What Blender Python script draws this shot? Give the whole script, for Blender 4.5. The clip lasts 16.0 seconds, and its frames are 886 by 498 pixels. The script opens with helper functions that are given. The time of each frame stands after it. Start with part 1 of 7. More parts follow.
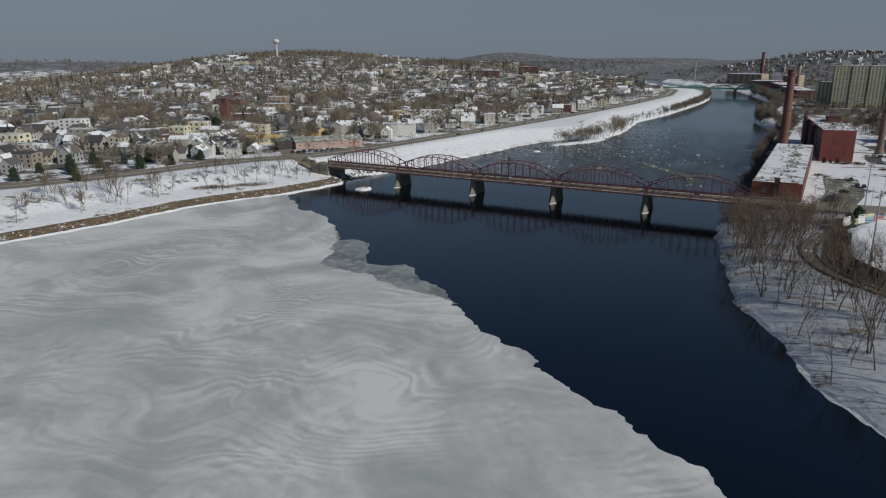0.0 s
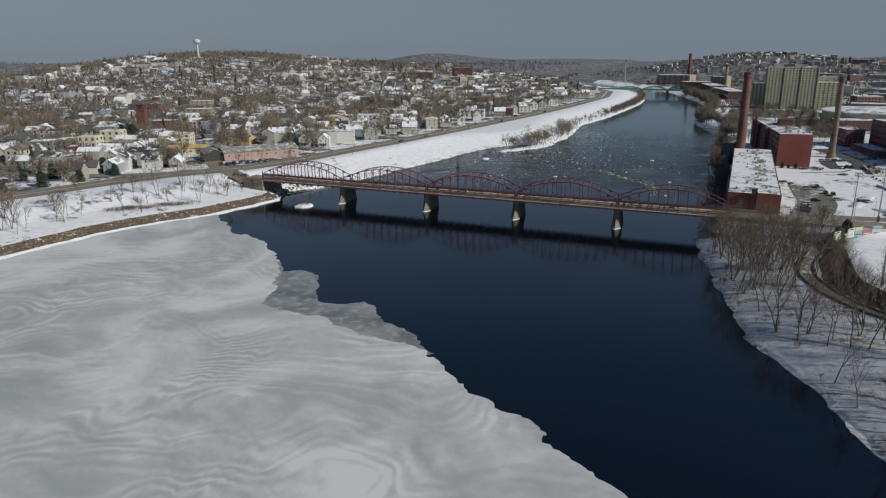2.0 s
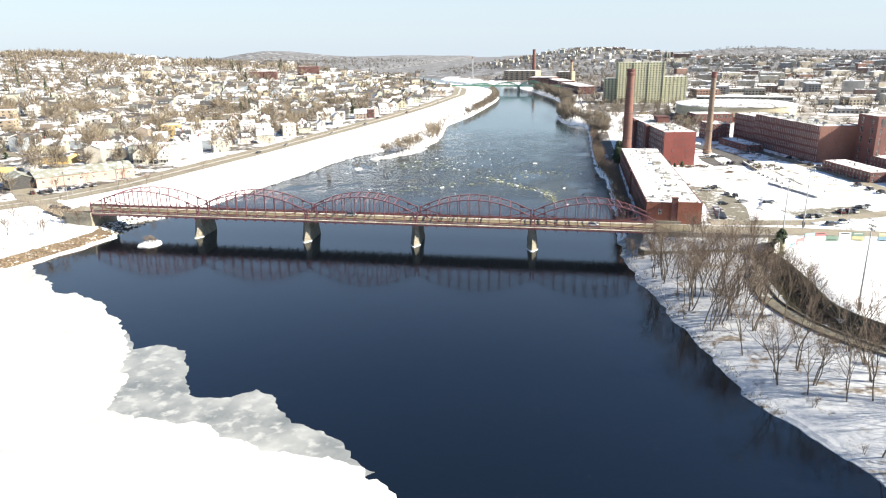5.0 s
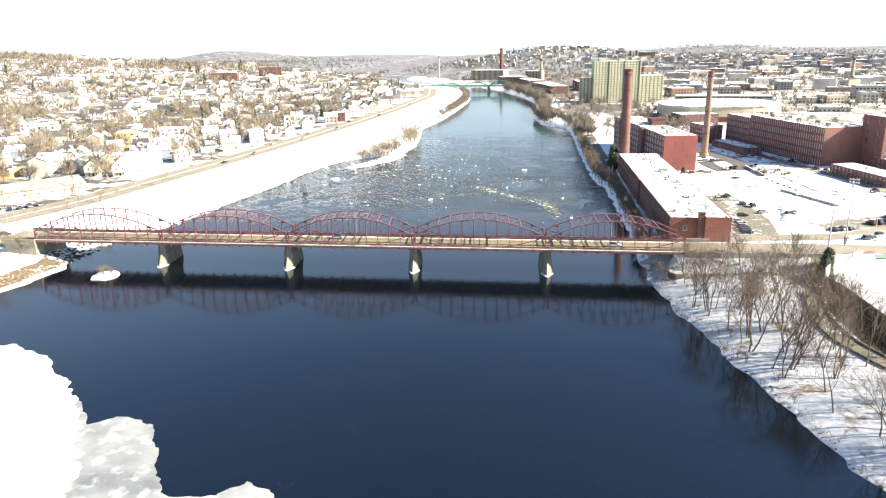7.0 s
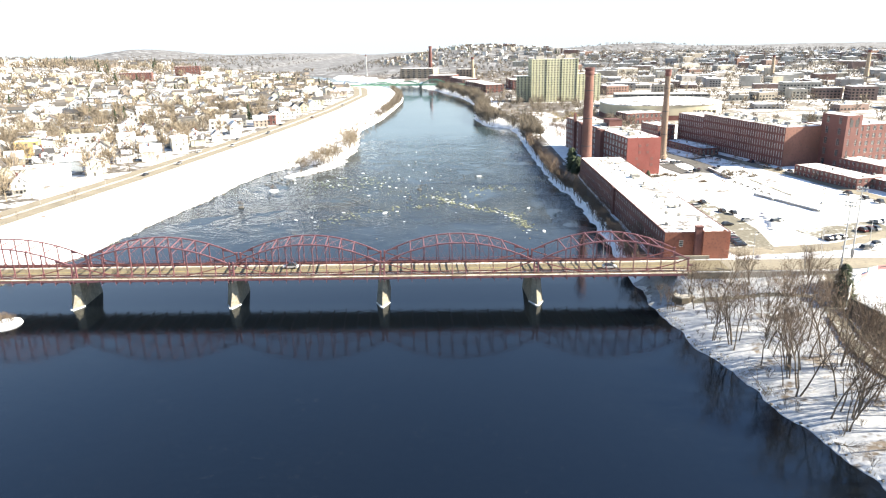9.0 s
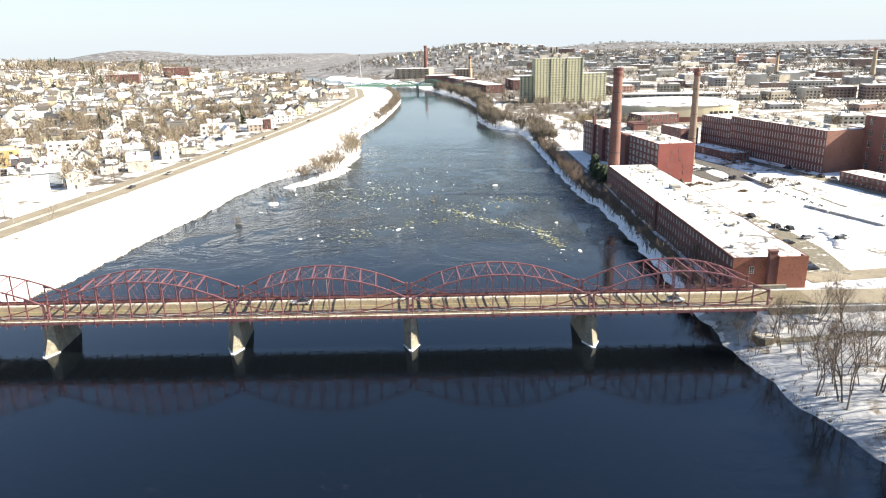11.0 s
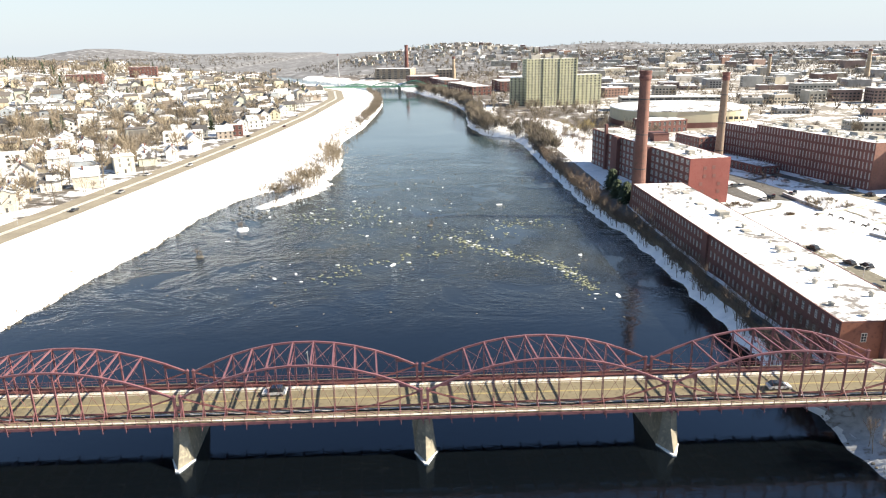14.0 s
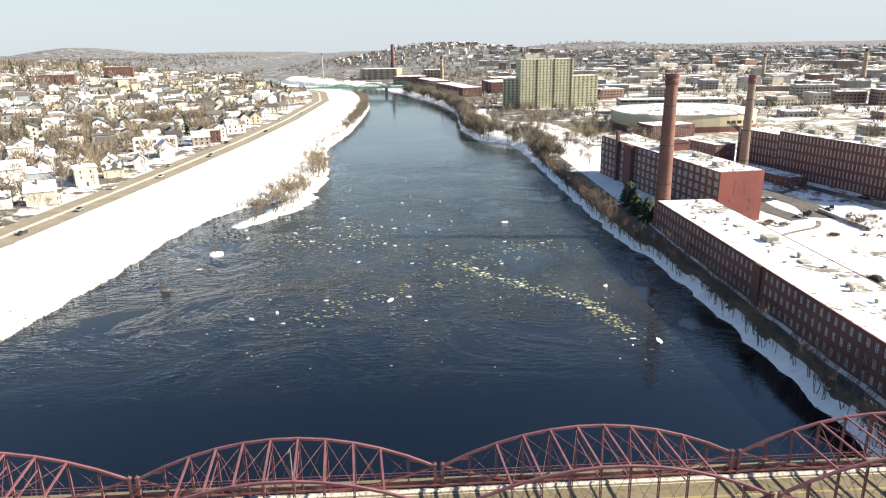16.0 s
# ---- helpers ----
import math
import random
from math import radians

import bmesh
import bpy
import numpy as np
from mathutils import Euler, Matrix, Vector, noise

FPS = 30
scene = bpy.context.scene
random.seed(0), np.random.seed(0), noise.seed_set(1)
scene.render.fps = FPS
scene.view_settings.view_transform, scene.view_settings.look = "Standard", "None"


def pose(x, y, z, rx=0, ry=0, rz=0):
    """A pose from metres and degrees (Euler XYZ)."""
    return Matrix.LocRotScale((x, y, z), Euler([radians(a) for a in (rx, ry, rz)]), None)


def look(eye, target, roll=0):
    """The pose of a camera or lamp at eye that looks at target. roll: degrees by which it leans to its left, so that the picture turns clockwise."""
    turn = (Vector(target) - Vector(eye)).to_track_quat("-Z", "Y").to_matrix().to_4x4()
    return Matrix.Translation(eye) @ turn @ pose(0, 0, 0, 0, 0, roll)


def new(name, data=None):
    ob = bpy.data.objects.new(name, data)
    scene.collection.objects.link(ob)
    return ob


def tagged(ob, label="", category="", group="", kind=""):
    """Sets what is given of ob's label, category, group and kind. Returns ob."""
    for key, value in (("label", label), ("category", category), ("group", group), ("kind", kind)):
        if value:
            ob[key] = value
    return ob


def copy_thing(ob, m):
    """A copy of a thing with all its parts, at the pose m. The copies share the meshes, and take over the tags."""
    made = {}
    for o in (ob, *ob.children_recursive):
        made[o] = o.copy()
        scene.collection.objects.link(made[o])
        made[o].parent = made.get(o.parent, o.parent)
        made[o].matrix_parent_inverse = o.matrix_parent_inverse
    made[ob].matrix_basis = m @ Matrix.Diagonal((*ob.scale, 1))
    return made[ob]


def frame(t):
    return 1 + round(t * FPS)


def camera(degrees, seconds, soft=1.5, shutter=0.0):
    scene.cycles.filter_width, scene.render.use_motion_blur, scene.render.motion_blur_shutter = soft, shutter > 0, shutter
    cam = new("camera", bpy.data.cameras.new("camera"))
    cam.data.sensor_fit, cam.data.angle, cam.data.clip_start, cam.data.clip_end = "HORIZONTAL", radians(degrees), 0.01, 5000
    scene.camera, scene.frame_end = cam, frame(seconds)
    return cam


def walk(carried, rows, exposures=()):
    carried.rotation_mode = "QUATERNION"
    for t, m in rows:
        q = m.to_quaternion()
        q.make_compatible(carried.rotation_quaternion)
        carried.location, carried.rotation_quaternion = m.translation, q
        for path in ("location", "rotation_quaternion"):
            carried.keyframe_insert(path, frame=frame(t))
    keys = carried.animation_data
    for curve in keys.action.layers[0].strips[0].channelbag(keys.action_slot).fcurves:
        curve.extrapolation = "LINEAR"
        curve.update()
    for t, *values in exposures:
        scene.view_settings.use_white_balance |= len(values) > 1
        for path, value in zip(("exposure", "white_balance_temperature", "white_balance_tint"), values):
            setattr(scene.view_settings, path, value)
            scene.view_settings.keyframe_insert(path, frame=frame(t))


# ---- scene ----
cam = camera(65.8, 16.0, 1.2)


PATH = [
    (0, (122.771, -329.766, 76.09), (121.817, -328.099, 75.534), -0.6),
    (0.5, (116.055, -323.29, 76.179), (115.117, -321.614, 75.624), -0.4),
    (1, (109.371, -316.734, 76.315), (108.454, -315.045, 75.761), -0.5),
    (1.5, (102.702, -310.114, 76.485), (101.853, -308.391, 75.929), -0.7),
    (2, (96.066, -303.471, 76.656), (95.29, -301.714, 76.1), -0.5),
    (2.5, (89.554, -296.765, 76.82), (88.843, -294.981, 76.261), -0.6),
    (3, (83.277, -289.931, 76.969), (82.628, -288.123, 76.41), -0.7),
    (3.5, (77.308, -282.93, 77.091), (76.713, -281.104, 76.53), -0.8),
    (4, (71.668, -275.724, 77.174), (71.123, -273.884, 76.612), -0.8),
    (4.5, (66.354, -268.292, 77.21), (65.914, -266.425, 76.644), -0.8),
    (7, (41.54, -230.048, 77.373), (41.284, -228.149, 76.8), -1.1),
    (7.5, (36.551, -222.214, 77.343), (36.347, -220.309, 76.768), -1.0),
    (8, (31.705, -214.269, 77.307), (31.547, -212.361, 76.729), -1.0),
    (8.5, (27.197, -206.258, 77.283), (27.134, -204.345, 76.701), -1.0),
    (9, (23.269, -198.22, 77.249), (23.225, -196.307, 76.667), -1.1),
    (11.5, (7.78, -158.278, 76.724), (7.787, -156.365, 76.14), -1.6),
    (12, (5.59, -150.128, 76.647), (5.629, -148.215, 76.063), -1.6),
    (12.5, (4.145, -141.84, 76.564), (4.186, -139.928, 75.979), -1.4),
    (13, (3.131, -133.356, 76.513), (3.177, -131.444, 75.928), -1.3),
    (13.5, (2.24, -124.72, 76.447), (2.286, -122.808, 75.862), -1.1),
    (14, (1.237, -116.026, 76.356), (1.283, -114.114, 75.77), -1.1),
    (14.5, (0.088, -107.303, 76.26), (0.136, -105.391, 75.676), -1.1),
    (15, (-1.108, -98.518, 76.212), (-1.058, -96.607, 75.626), -1.0),
    (15.5, (-2.455, -89.702, 76.184), (-2.396, -87.791, 75.596), -0.8),
    (16, (-3.952, -80.853, 76.176), (-3.862, -78.943, 75.588), -1.0),
]
EXPOSURE = [(0, -0.74, 6130, 10), (1.5, -0.68, 6130, 10), (2.5, -0.34, 6180, 10), (3.5, 0.47, 6300, 9), (4.5, 1.17, 6650, 10), (7, 1.84, 6950, 10), (9, 1.84, 7000, 10), (11.3, 1.52, 7150, 11), (12, 1.49, 7150, 11), (14, 1.46, 7150, 11), (16, 1.29, 7200, 11)]
walk(cam, [(t, look(eye, aim, roll)) for t, eye, aim, roll in PATH], EXPOSURE)


# ---- world, sun and sky ----
SUN_AZ, SUN_EL = -7.0, 31.5   # degrees from +x towards +y, and above the horizon
world = bpy.data.worlds.new("winter_sky")
scene.world = world
world.use_nodes = True
wn, wl = world.node_tree.nodes, world.node_tree.links
sky = wn.new("ShaderNodeTexSky")
sky.sky_type, sky.sun_disc = "NISHITA", False
sky.sun_elevation, sky.sun_rotation = radians(SUN_EL), radians(90 - SUN_AZ)
sky.air_density, sky.dust_density, sky.ozone_density, sky.altitude = 1.0, 0.15, 3.0, 80
# a veil of haze, thickest towards the horizon
veil = wn.new("ShaderNodeMix")
veil.data_type = "RGBA"
veil.inputs[7].default_value = (3.55, 4.3, 5.15, 1)
sky_way, sky_z, sky_low = wn.new("ShaderNodeTexCoord"), wn.new("ShaderNodeSeparateXYZ"), wn.new("ShaderNodeMapRange")
for k, v in ((1, 0.0), (2, 0.42), (3, 0.92), (4, 0.0)):
    sky_low.inputs[k].default_value = v
wl.new(sky_way.outputs["Generated"], sky_z.inputs[0])
wl.new(sky_z.outputs[2], sky_low.inputs[0])
wl.new(sky_low.outputs[0], veil.inputs[0])
wl.new(sky.outputs[0], veil.inputs[6])
wl.new(veil.outputs[2], wn["Background"].inputs[0])
wn["Background"].inputs[1].default_value = 0.071
sun = new("sun", bpy.data.lights.new("sun", "SUN"))
sun.data.energy, sun.data.angle, sun.data.color = 5.0, radians(0.6), (1.0, 0.93, 0.80)
sd = Vector((math.cos(radians(SUN_EL)) * math.cos(radians(SUN_AZ)), math.cos(radians(SUN_EL)) * math.sin(radians(SUN_AZ)), math.sin(radians(SUN_EL))))
sun.matrix_world = look(sd * 500, (0, 0, 0))


# ---- materials ----
def nodes_of(name):
    m = bpy.data.materials.new(name)
    m.use_nodes = True
    nt = m.node_tree
    return m, nt, nt.nodes["Principled BSDF"]


def ramp(nt, stops, fac, constant=False):
    r = nt.nodes.new("ShaderNodeValToRGB")
    r.color_ramp.interpolation = "CONSTANT" if constant else "LINEAR"
    e = r.color_ramp.elements
    while len(e) < len(stops):
        e.new(0.5)
    for k, (p, c) in enumerate(stops):
        e[k].position, e[k].color = p, (*c, 1)
    nt.links.new(fac, r.inputs[0])
    return r.outputs[0]


def noise_of(nt, scale, detail=4.0, rough=0.55, warp=0.0, stretch=None):
    g = nt.nodes.new("ShaderNodeNewGeometry")
    n = nt.nodes.new("ShaderNodeTexNoise")
    n.inputs["Scale"].default_value, n.inputs["Detail"].default_value = scale, detail
    n.inputs["Roughness"].default_value, n.inputs["Distortion"].default_value = rough, warp
    if stretch:
        mp = nt.nodes.new("ShaderNodeMapping")
        mp.inputs["Scale"].default_value = stretch[:3]
        if len(stretch) > 3:
            mp.inputs["Rotation"].default_value = (0, 0, radians(stretch[3]))
        nt.links.new(g.outputs["Position"], mp.inputs[0])
        nt.links.new(mp.outputs[0], n.inputs["Vector"])
    else:
        nt.links.new(g.outputs["Position"], n.inputs["Vector"])
    return n.outputs[0]


def mixed(nt, a, b, fac, mode="MIX"):
    m = nt.nodes.new("ShaderNodeMix")
    m.data_type, m.blend_type = "RGBA", mode
    for sock, v in ((m.inputs[0], fac), (m.inputs[6], a), (m.inputs[7], b)):
        if isinstance(v, (int, float)):
            sock.default_value = v
        elif isinstance(v, tuple):
            sock.default_value = (*v, 1)
        else:
            nt.links.new(v, sock)
    return m.outputs[2]


def bumped(nt, p, height, strength, dist):
    b = nt.nodes.new("ShaderNodeBump")
    b.inputs["Strength"].default_value, b.inputs["Distance"].default_value = strength, dist
    nt.links.new(height, b.inputs["Height"])
    nt.links.new(b.outputs[0], p.inputs["Normal"])


def surface(name, c1, c2, scale, rough=0.8, c3=None, scale2=None, bump=0.3, dist=0.05, metal=0.0):
    """Two tones by a coarse noise, worn towards a third by a finer one."""
    m, nt, p = nodes_of(name)
    col = ramp(nt, [(0.32, c1), (0.68, c2)], noise_of(nt, scale))
    fine = noise_of(nt, scale2 or scale * 9, 3)
    if c3:
        col = mixed(nt, col, c3, ramp(nt, [(0.52, (0, 0, 0)), (0.68, (1, 1, 1))], fine))
    nt.links.new(col, p.inputs["Base Color"])
    p.inputs["Roughness"].default_value, p.inputs["Metallic"].default_value = rough, metal
    bumped(nt, p, fine, bump, dist)
    return m


def by_random(name, colours, rough=0.7, island=False, snow=0.0, snow_scale=0.25, grain=1.5):
    """One of several colours for each object (or island of a joined mesh), with grain and, for roofs, lying snow."""
    m, nt, p = nodes_of(name)
    src = nt.nodes.new("ShaderNodeNewGeometry").outputs["Random Per Island"] if island else nt.nodes.new("ShaderNodeObjectInfo").outputs["Random"]
    col = ramp(nt, [(k / len(colours), c) for k, c in enumerate(colours)], src, True)
    g = noise_of(nt, grain, 3)
    col = mixed(nt, col, ramp(nt, [(0.25, (0.62, 0.61, 0.6)), (0.75, (1.05, 1.05, 1.05))], g), 1.0, "MULTIPLY")
    if snow:
        n = noise_of(nt, snow_scale, 4)
        add = nt.nodes.new("ShaderNodeMath")
        add.operation = "ADD"
        nt.links.new(n, add.inputs[0])
        sc = nt.nodes.new("ShaderNodeMath")
        sc.operation, sc.inputs[1].default_value = "MULTIPLY_ADD", 0.5
        sc.inputs[2].default_value = snow - 0.75
        nt.links.new(src, sc.inputs[0])
        nt.links.new(sc.outputs[0], add.inputs[1])
        col = mixed(nt, col, (0.84, 0.86, 0.88), ramp(nt, [(0.36, (0, 0, 0)), (0.46, (1, 1, 1))], add.outputs[0]))
    nt.links.new(col, p.inputs["Base Color"])
    p.inputs["Roughness"].default_value = rough
    bumped(nt, p, g, 0.25, 0.05)
    return m


def water_material():
    m, nt, p = nodes_of("river_water")
    p.inputs["Specular IOR Level"].default_value = 1.0
    p.inputs["Specular Tint"].default_value = (0.48, 0.71, 1.0, 1)
    p.inputs["Roughness"].default_value, p.inputs["IOR"].default_value = 0.10, 1.42
    g = nt.nodes.new("ShaderNodeNewGeometry")
    sep = nt.nodes.new("ShaderNodeSeparateXYZ")
    nt.links.new(g.outputs["Position"], sep.inputs[0])
    rapid = nt.nodes.new("ShaderNodeMapRange")
    for k, v in ((1, 52.0), (2, 125.0), (3, 0.02), (4, 1.0)):
        rapid.inputs[k].default_value = v
    nt.links.new(sep.outputs[1], rapid.inputs[0])
    # short steep waves across the stream, in patches, over a long swell
    small = noise_of(nt, 0.8, 3, 0.6, 0.35, (0.34, 1.0, 1, -8))
    broad = noise_of(nt, 0.12, 4, 0.6, 0.8, (0.8, 1.0, 1, 20))
    patch = ramp(nt, [(0.41, (0.03, 0.03, 0.03)), (0.55, (1, 1, 1))], noise_of(nt, 0.045, 7, 0.66, 1.2, (0.75, 0.8, 1, 12)))
    far = nt.nodes.new("ShaderNodeMapRange")
    for k, v in ((1, 190.0), (2, 420.0), (3, 1.0), (4, 0.03)):
        far.inputs[k].default_value = v
    nt.links.new(sep.outputs[1], far.inputs[0])
    h = mixed(nt, mixed(nt, small, broad, 0.3), patch, 1.0, "MULTIPLY")
    h = mixed(nt, (0, 0, 0), mixed(nt, (0, 0, 0), h, 0.62), rapid.outputs[0])
    h = mixed(nt, (0, 0, 0), h, far.outputs[0])
    still = noise_of(nt, 0.8, 3, 0.5, 0.3, (0.6, 1.0, 1))
    calm = mixed(nt, (0, 0, 0), still, far.outputs[0])
    h2 = mixed(nt, h, calm, 0.022)
    bumped(nt, p, h2, 1.0, 1.0)
    rough = nt.nodes.new("ShaderNodeMapRange")
    for k, v in ((1, 0.0), (2, 1.0), (3, 0.085), (4, 0.16)):
        rough.inputs[k].default_value = v
    # air beaten into the rapids turns the water paler
    foam = ramp(nt, [(0.60, (0, 0, 0)), (0.68, (1, 1, 1))], noise_of(nt, 0.6, 6, 0.74, 1.8, (0.5, 0.8, 1, 10)))
    foam = mixed(nt, foam, patch, 1.0, "MULTIPLY")
    churn = mixed(nt, (0.008, 0.014, 0.022), (0.003, 0.006, 0.010), patch)
    spread = ramp(nt, [(0.50, (0, 0, 0)), (0.63, (1, 1, 1))], noise_of(nt, 0.17, 6, 0.76, 1.4, (0.5, 0.9, 1, 14)))
    churn = mixed(nt, churn, (0.016, 0.023, 0.030), mixed(nt, spread, far.outputs[0], 1.0, "MULTIPLY"))
    bed = ramp(nt, [(0.38, (0, 0, 0)), (0.72, (1, 1, 1))], noise_of(nt, 0.035, 5, 0.6, 0.8, (1, 0.7, 1, 8)))
    churn = mixed(nt, churn, (0.034, 0.034, 0.020), mixed(nt, bed, far.outputs[0], 1.0, "MULTIPLY"))
    churn = mixed(nt, churn, (0.34, 0.37, 0.39), mixed(nt, foam, far.outputs[0], 1.0, "MULTIPLY"))
    # sky sheen on the pool above the rapids, painted into the base colour
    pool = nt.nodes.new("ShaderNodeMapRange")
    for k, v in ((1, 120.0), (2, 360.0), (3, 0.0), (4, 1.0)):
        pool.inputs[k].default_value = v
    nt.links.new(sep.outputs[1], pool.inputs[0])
    pool_sheen = ramp(nt, [(0.36, (0.026, 0.050, 0.062)), (0.64, (0.064, 0.096, 0.108))], noise_of(nt, 0.02, 5, 0.6, 0.9, (0.5, 1.0, 1, 10)))
    churn = mixed(nt, churn, pool_sheen, pool.outputs[0])
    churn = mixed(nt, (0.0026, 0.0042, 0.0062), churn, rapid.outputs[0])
    nt.links.new(churn, p.inputs["Base Color"])
    nt.links.new(mixed(nt, (0, 0, 0), rapid.outputs[0], far.outputs[0]), rough.inputs[0])
    nt.links.new(rough.outputs[0], p.inputs["Roughness"])
    return m


def ice_material():
    m, nt, p = nodes_of("river_ice")
    # windblown swirls of frozen slush: bands along a strongly warped field
    g = nt.nodes.new("ShaderNodeNewGeometry")
    warp = nt.nodes.new("ShaderNodeTexNoise")
    warp.inputs["Scale"].default_value, warp.inputs["Detail"].default_value = 0.018, 2.5
    nt.links.new(g.outputs["Position"], warp.inputs["Vector"])
    off = nt.nodes.new("ShaderNodeVectorMath")
    off.operation = "MULTIPLY_ADD"
    off.inputs[1].default_value = (90, 90, 0)
    nt.links.new(warp.outputs["Color"], off.inputs[0])
    nt.links.new(g.outputs["Position"], off.inputs[2])
    band = nt.nodes.new("ShaderNodeTexNoise")
    band.inputs["Scale"].default_value, band.inputs["Detail"].default_value = 1.0, 3
    mp = nt.nodes.new("ShaderNodeMapping")
    mp.inputs["Scale"].default_value, mp.inputs["Rotation"].default_value = (0.02, 0.24, 1), (0, 0, radians(-24))
    nt.links.new(off.outputs[0], mp.inputs[0])
    nt.links.new(mp.outputs[0], band.inputs["Vector"])
    big = noise_of(nt, 0.02, 6, 0.6, 1.0)
    zone = ramp(nt, [(0.40, (0.04, 0.04, 0.04)), (0.62, (0.40, 0.40, 0.40))], noise_of(nt, 0.013, 3, 0.5, 0.5))
    f = mixed(nt, big, band.outputs[0], zone)
    # ribbed wind drifts, curved and broken, in some zones only
    rib = nt.nodes.new("ShaderNodeTexWave")
    for k, v in (("Scale", 0.075), ("Distortion", 9.0), ("Detail", 3.0), ("Detail Scale", 0.9), ("Detail Roughness", 0.55)):
        rib.inputs[k].default_value = v
    mp2 = nt.nodes.new("ShaderNodeMapping")
    mp2.inputs["Rotation"].default_value = (0, 0, radians(62))
    nt.links.new(off.outputs[0], mp2.inputs[0])
    nt.links.new(mp2.outputs[0], rib.inputs["Vector"])
    zone2 = ramp(nt, [(0.47, (0, 0, 0)), (0.68, (0.16, 0.16, 0.16))], noise_of(nt, 0.016, 4, 0.6, 1.2, (1, 1, 1, 40)))
    f = mixed(nt, f, rib.outputs["Fac"], zone2)
    f = mixed(nt, f, noise_of(nt, 0.35, 6, 0.7), 0.13)
    col = ramp(nt, [(0.33, (0.35, 0.37, 0.37)), (0.45, (0.455, 0.47, 0.465)), (0.52, (0.56, 0.57, 0.558)), (0.61, (0.72, 0.722, 0.695))], f)
    nt.links.new(col, p.inputs["Base Color"])
    p.inputs["Roughness"].default_value = 0.62
    bumped(nt, p, f, 0.2, 0.2)
    return m


def cover_material(name, snow_amount, soil, brush, scale, old=(0.72, 0.75, 0.79), fresh=(0.86, 0.875, 0.89)):
    """Snow over soil and brush: the snow gives way in patches of two sizes."""
    m, nt, p = nodes_of(name)
    a, b = noise_of(nt, scale, 5, 0.6, 0.5), noise_of(nt, scale * 6, 4, 0.6)
    under = ramp(nt, [(0.35, soil), (0.65, brush)], b)
    snowc = ramp(nt, [(0.3, old), (0.6, fresh)], b)
    f = mixed(nt, a, b, 0.35)
    lo = 0.68 - 0.36 * snow_amount
    col = mixed(nt, under, snowc, ramp(nt, [(lo - 0.04, (0, 0, 0)), (lo + 0.04, (1, 1, 1))], f))
    nt.links.new(col, p.inputs["Base Color"])
    p.inputs["Roughness"].default_value = 0.85
    bumped(nt, p, f, 0.5, 0.5)
    return m


WATER, ICE = water_material(), ice_material()
SNOW = cover_material("snow_cover", 0.94, (0.16, 0.12, 0.08), (0.22, 0.18, 0.12), 0.05)
PARK = cover_material("snow_and_brush", 0.66, (0.13, 0.10, 0.07), (0.20, 0.15, 0.10), 0.06)
BRUSH_SLOPE = cover_material("dark_brushy_slope", 0.06, (0.042, 0.040, 0.027), (0.085, 0.078, 0.052), 0.2)
# hill woods greyed in the base colour, in place of distance haze
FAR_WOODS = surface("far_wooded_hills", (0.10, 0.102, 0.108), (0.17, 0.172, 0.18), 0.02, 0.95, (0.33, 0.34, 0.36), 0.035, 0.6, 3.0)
BANK_SNOW = cover_material("bank_snow", 0.80, (0.13, 0.10, 0.07), (0.20, 0.15, 0.10), 0.06)
TOWN = cover_material("town_ground", 0.48, (0.075, 0.068, 0.062), (0.13, 0.112, 0.092), 0.05)
WOODS = cover_material("wooded_ground", 0.26, (0.085, 0.074, 0.066), (0.14, 0.122, 0.105), 0.05)
DOWNTOWN = cover_material("downtown_ground", 0.40, (0.17, 0.152, 0.128), (0.26, 0.232, 0.195), 0.035)
THIN_ICE = surface("thin_grey_ice", (0.15, 0.165, 0.17), (0.36, 0.37, 0.36), 0.09, 0.45, (0.40, 0.41, 0.40), 0.30, 0.1)
ROCK = surface("river_rock", (0.06, 0.055, 0.05), (0.14, 0.125, 0.10), 0.6, 0.8, (0.2, 0.19, 0.16))
RIPRAP = surface("brown_stone", (0.105, 0.074, 0.046), (0.20, 0.145, 0.09), 0.5, 0.9, (0.07, 0.05, 0.035), 2.2)
RIPBED = cover_material("stony_slope", 0.20, (0.08, 0.06, 0.042), (0.17, 0.125, 0.08), 0.22)
# snow with litter patches; its dark grey-blue tones stand for shade on the bank
SHADED_LITTER = cover_material("littered_woodland_snow", 0.74, (0.16, 0.13, 0.10), (0.24, 0.20, 0.16), 0.11, (0.32, 0.345, 0.38), (0.47, 0.49, 0.52))
LOT = cover_material("slushy_parking_asphalt", 0.30, (0.12, 0.112, 0.085), (0.19, 0.178, 0.14), 0.12, (0.5, 0.5, 0.49), (0.74, 0.75, 0.76))
YARD = cover_material("trodden_yard_snow", 0.80, (0.12, 0.105, 0.09), (0.19, 0.17, 0.14), 0.045)
DIRTY_SNOW = surface("sandy_ploughed_snow", (0.42, 0.39, 0.34), (0.66, 0.64, 0.60), 0.8, 0.9, (0.28, 0.245, 0.19), 2.0, 0.5, 0.1)
FLOE = surface("floating_snowy_ice", (0.70, 0.74, 0.76), (0.84, 0.86, 0.86), 0.5, 0.7, (0.5, 0.54, 0.52))
MOSS = surface("ice_crusted_weed", (0.11, 0.12, 0.055), (0.24, 0.25, 0.15), 0.8, 0.7, (0.36, 0.38, 0.30))
ROAD = surface("salted_asphalt", (0.205, 0.182, 0.14), (0.285, 0.255, 0.195), 0.12, 0.9, (0.17, 0.152, 0.12), 1.4, 0.15)
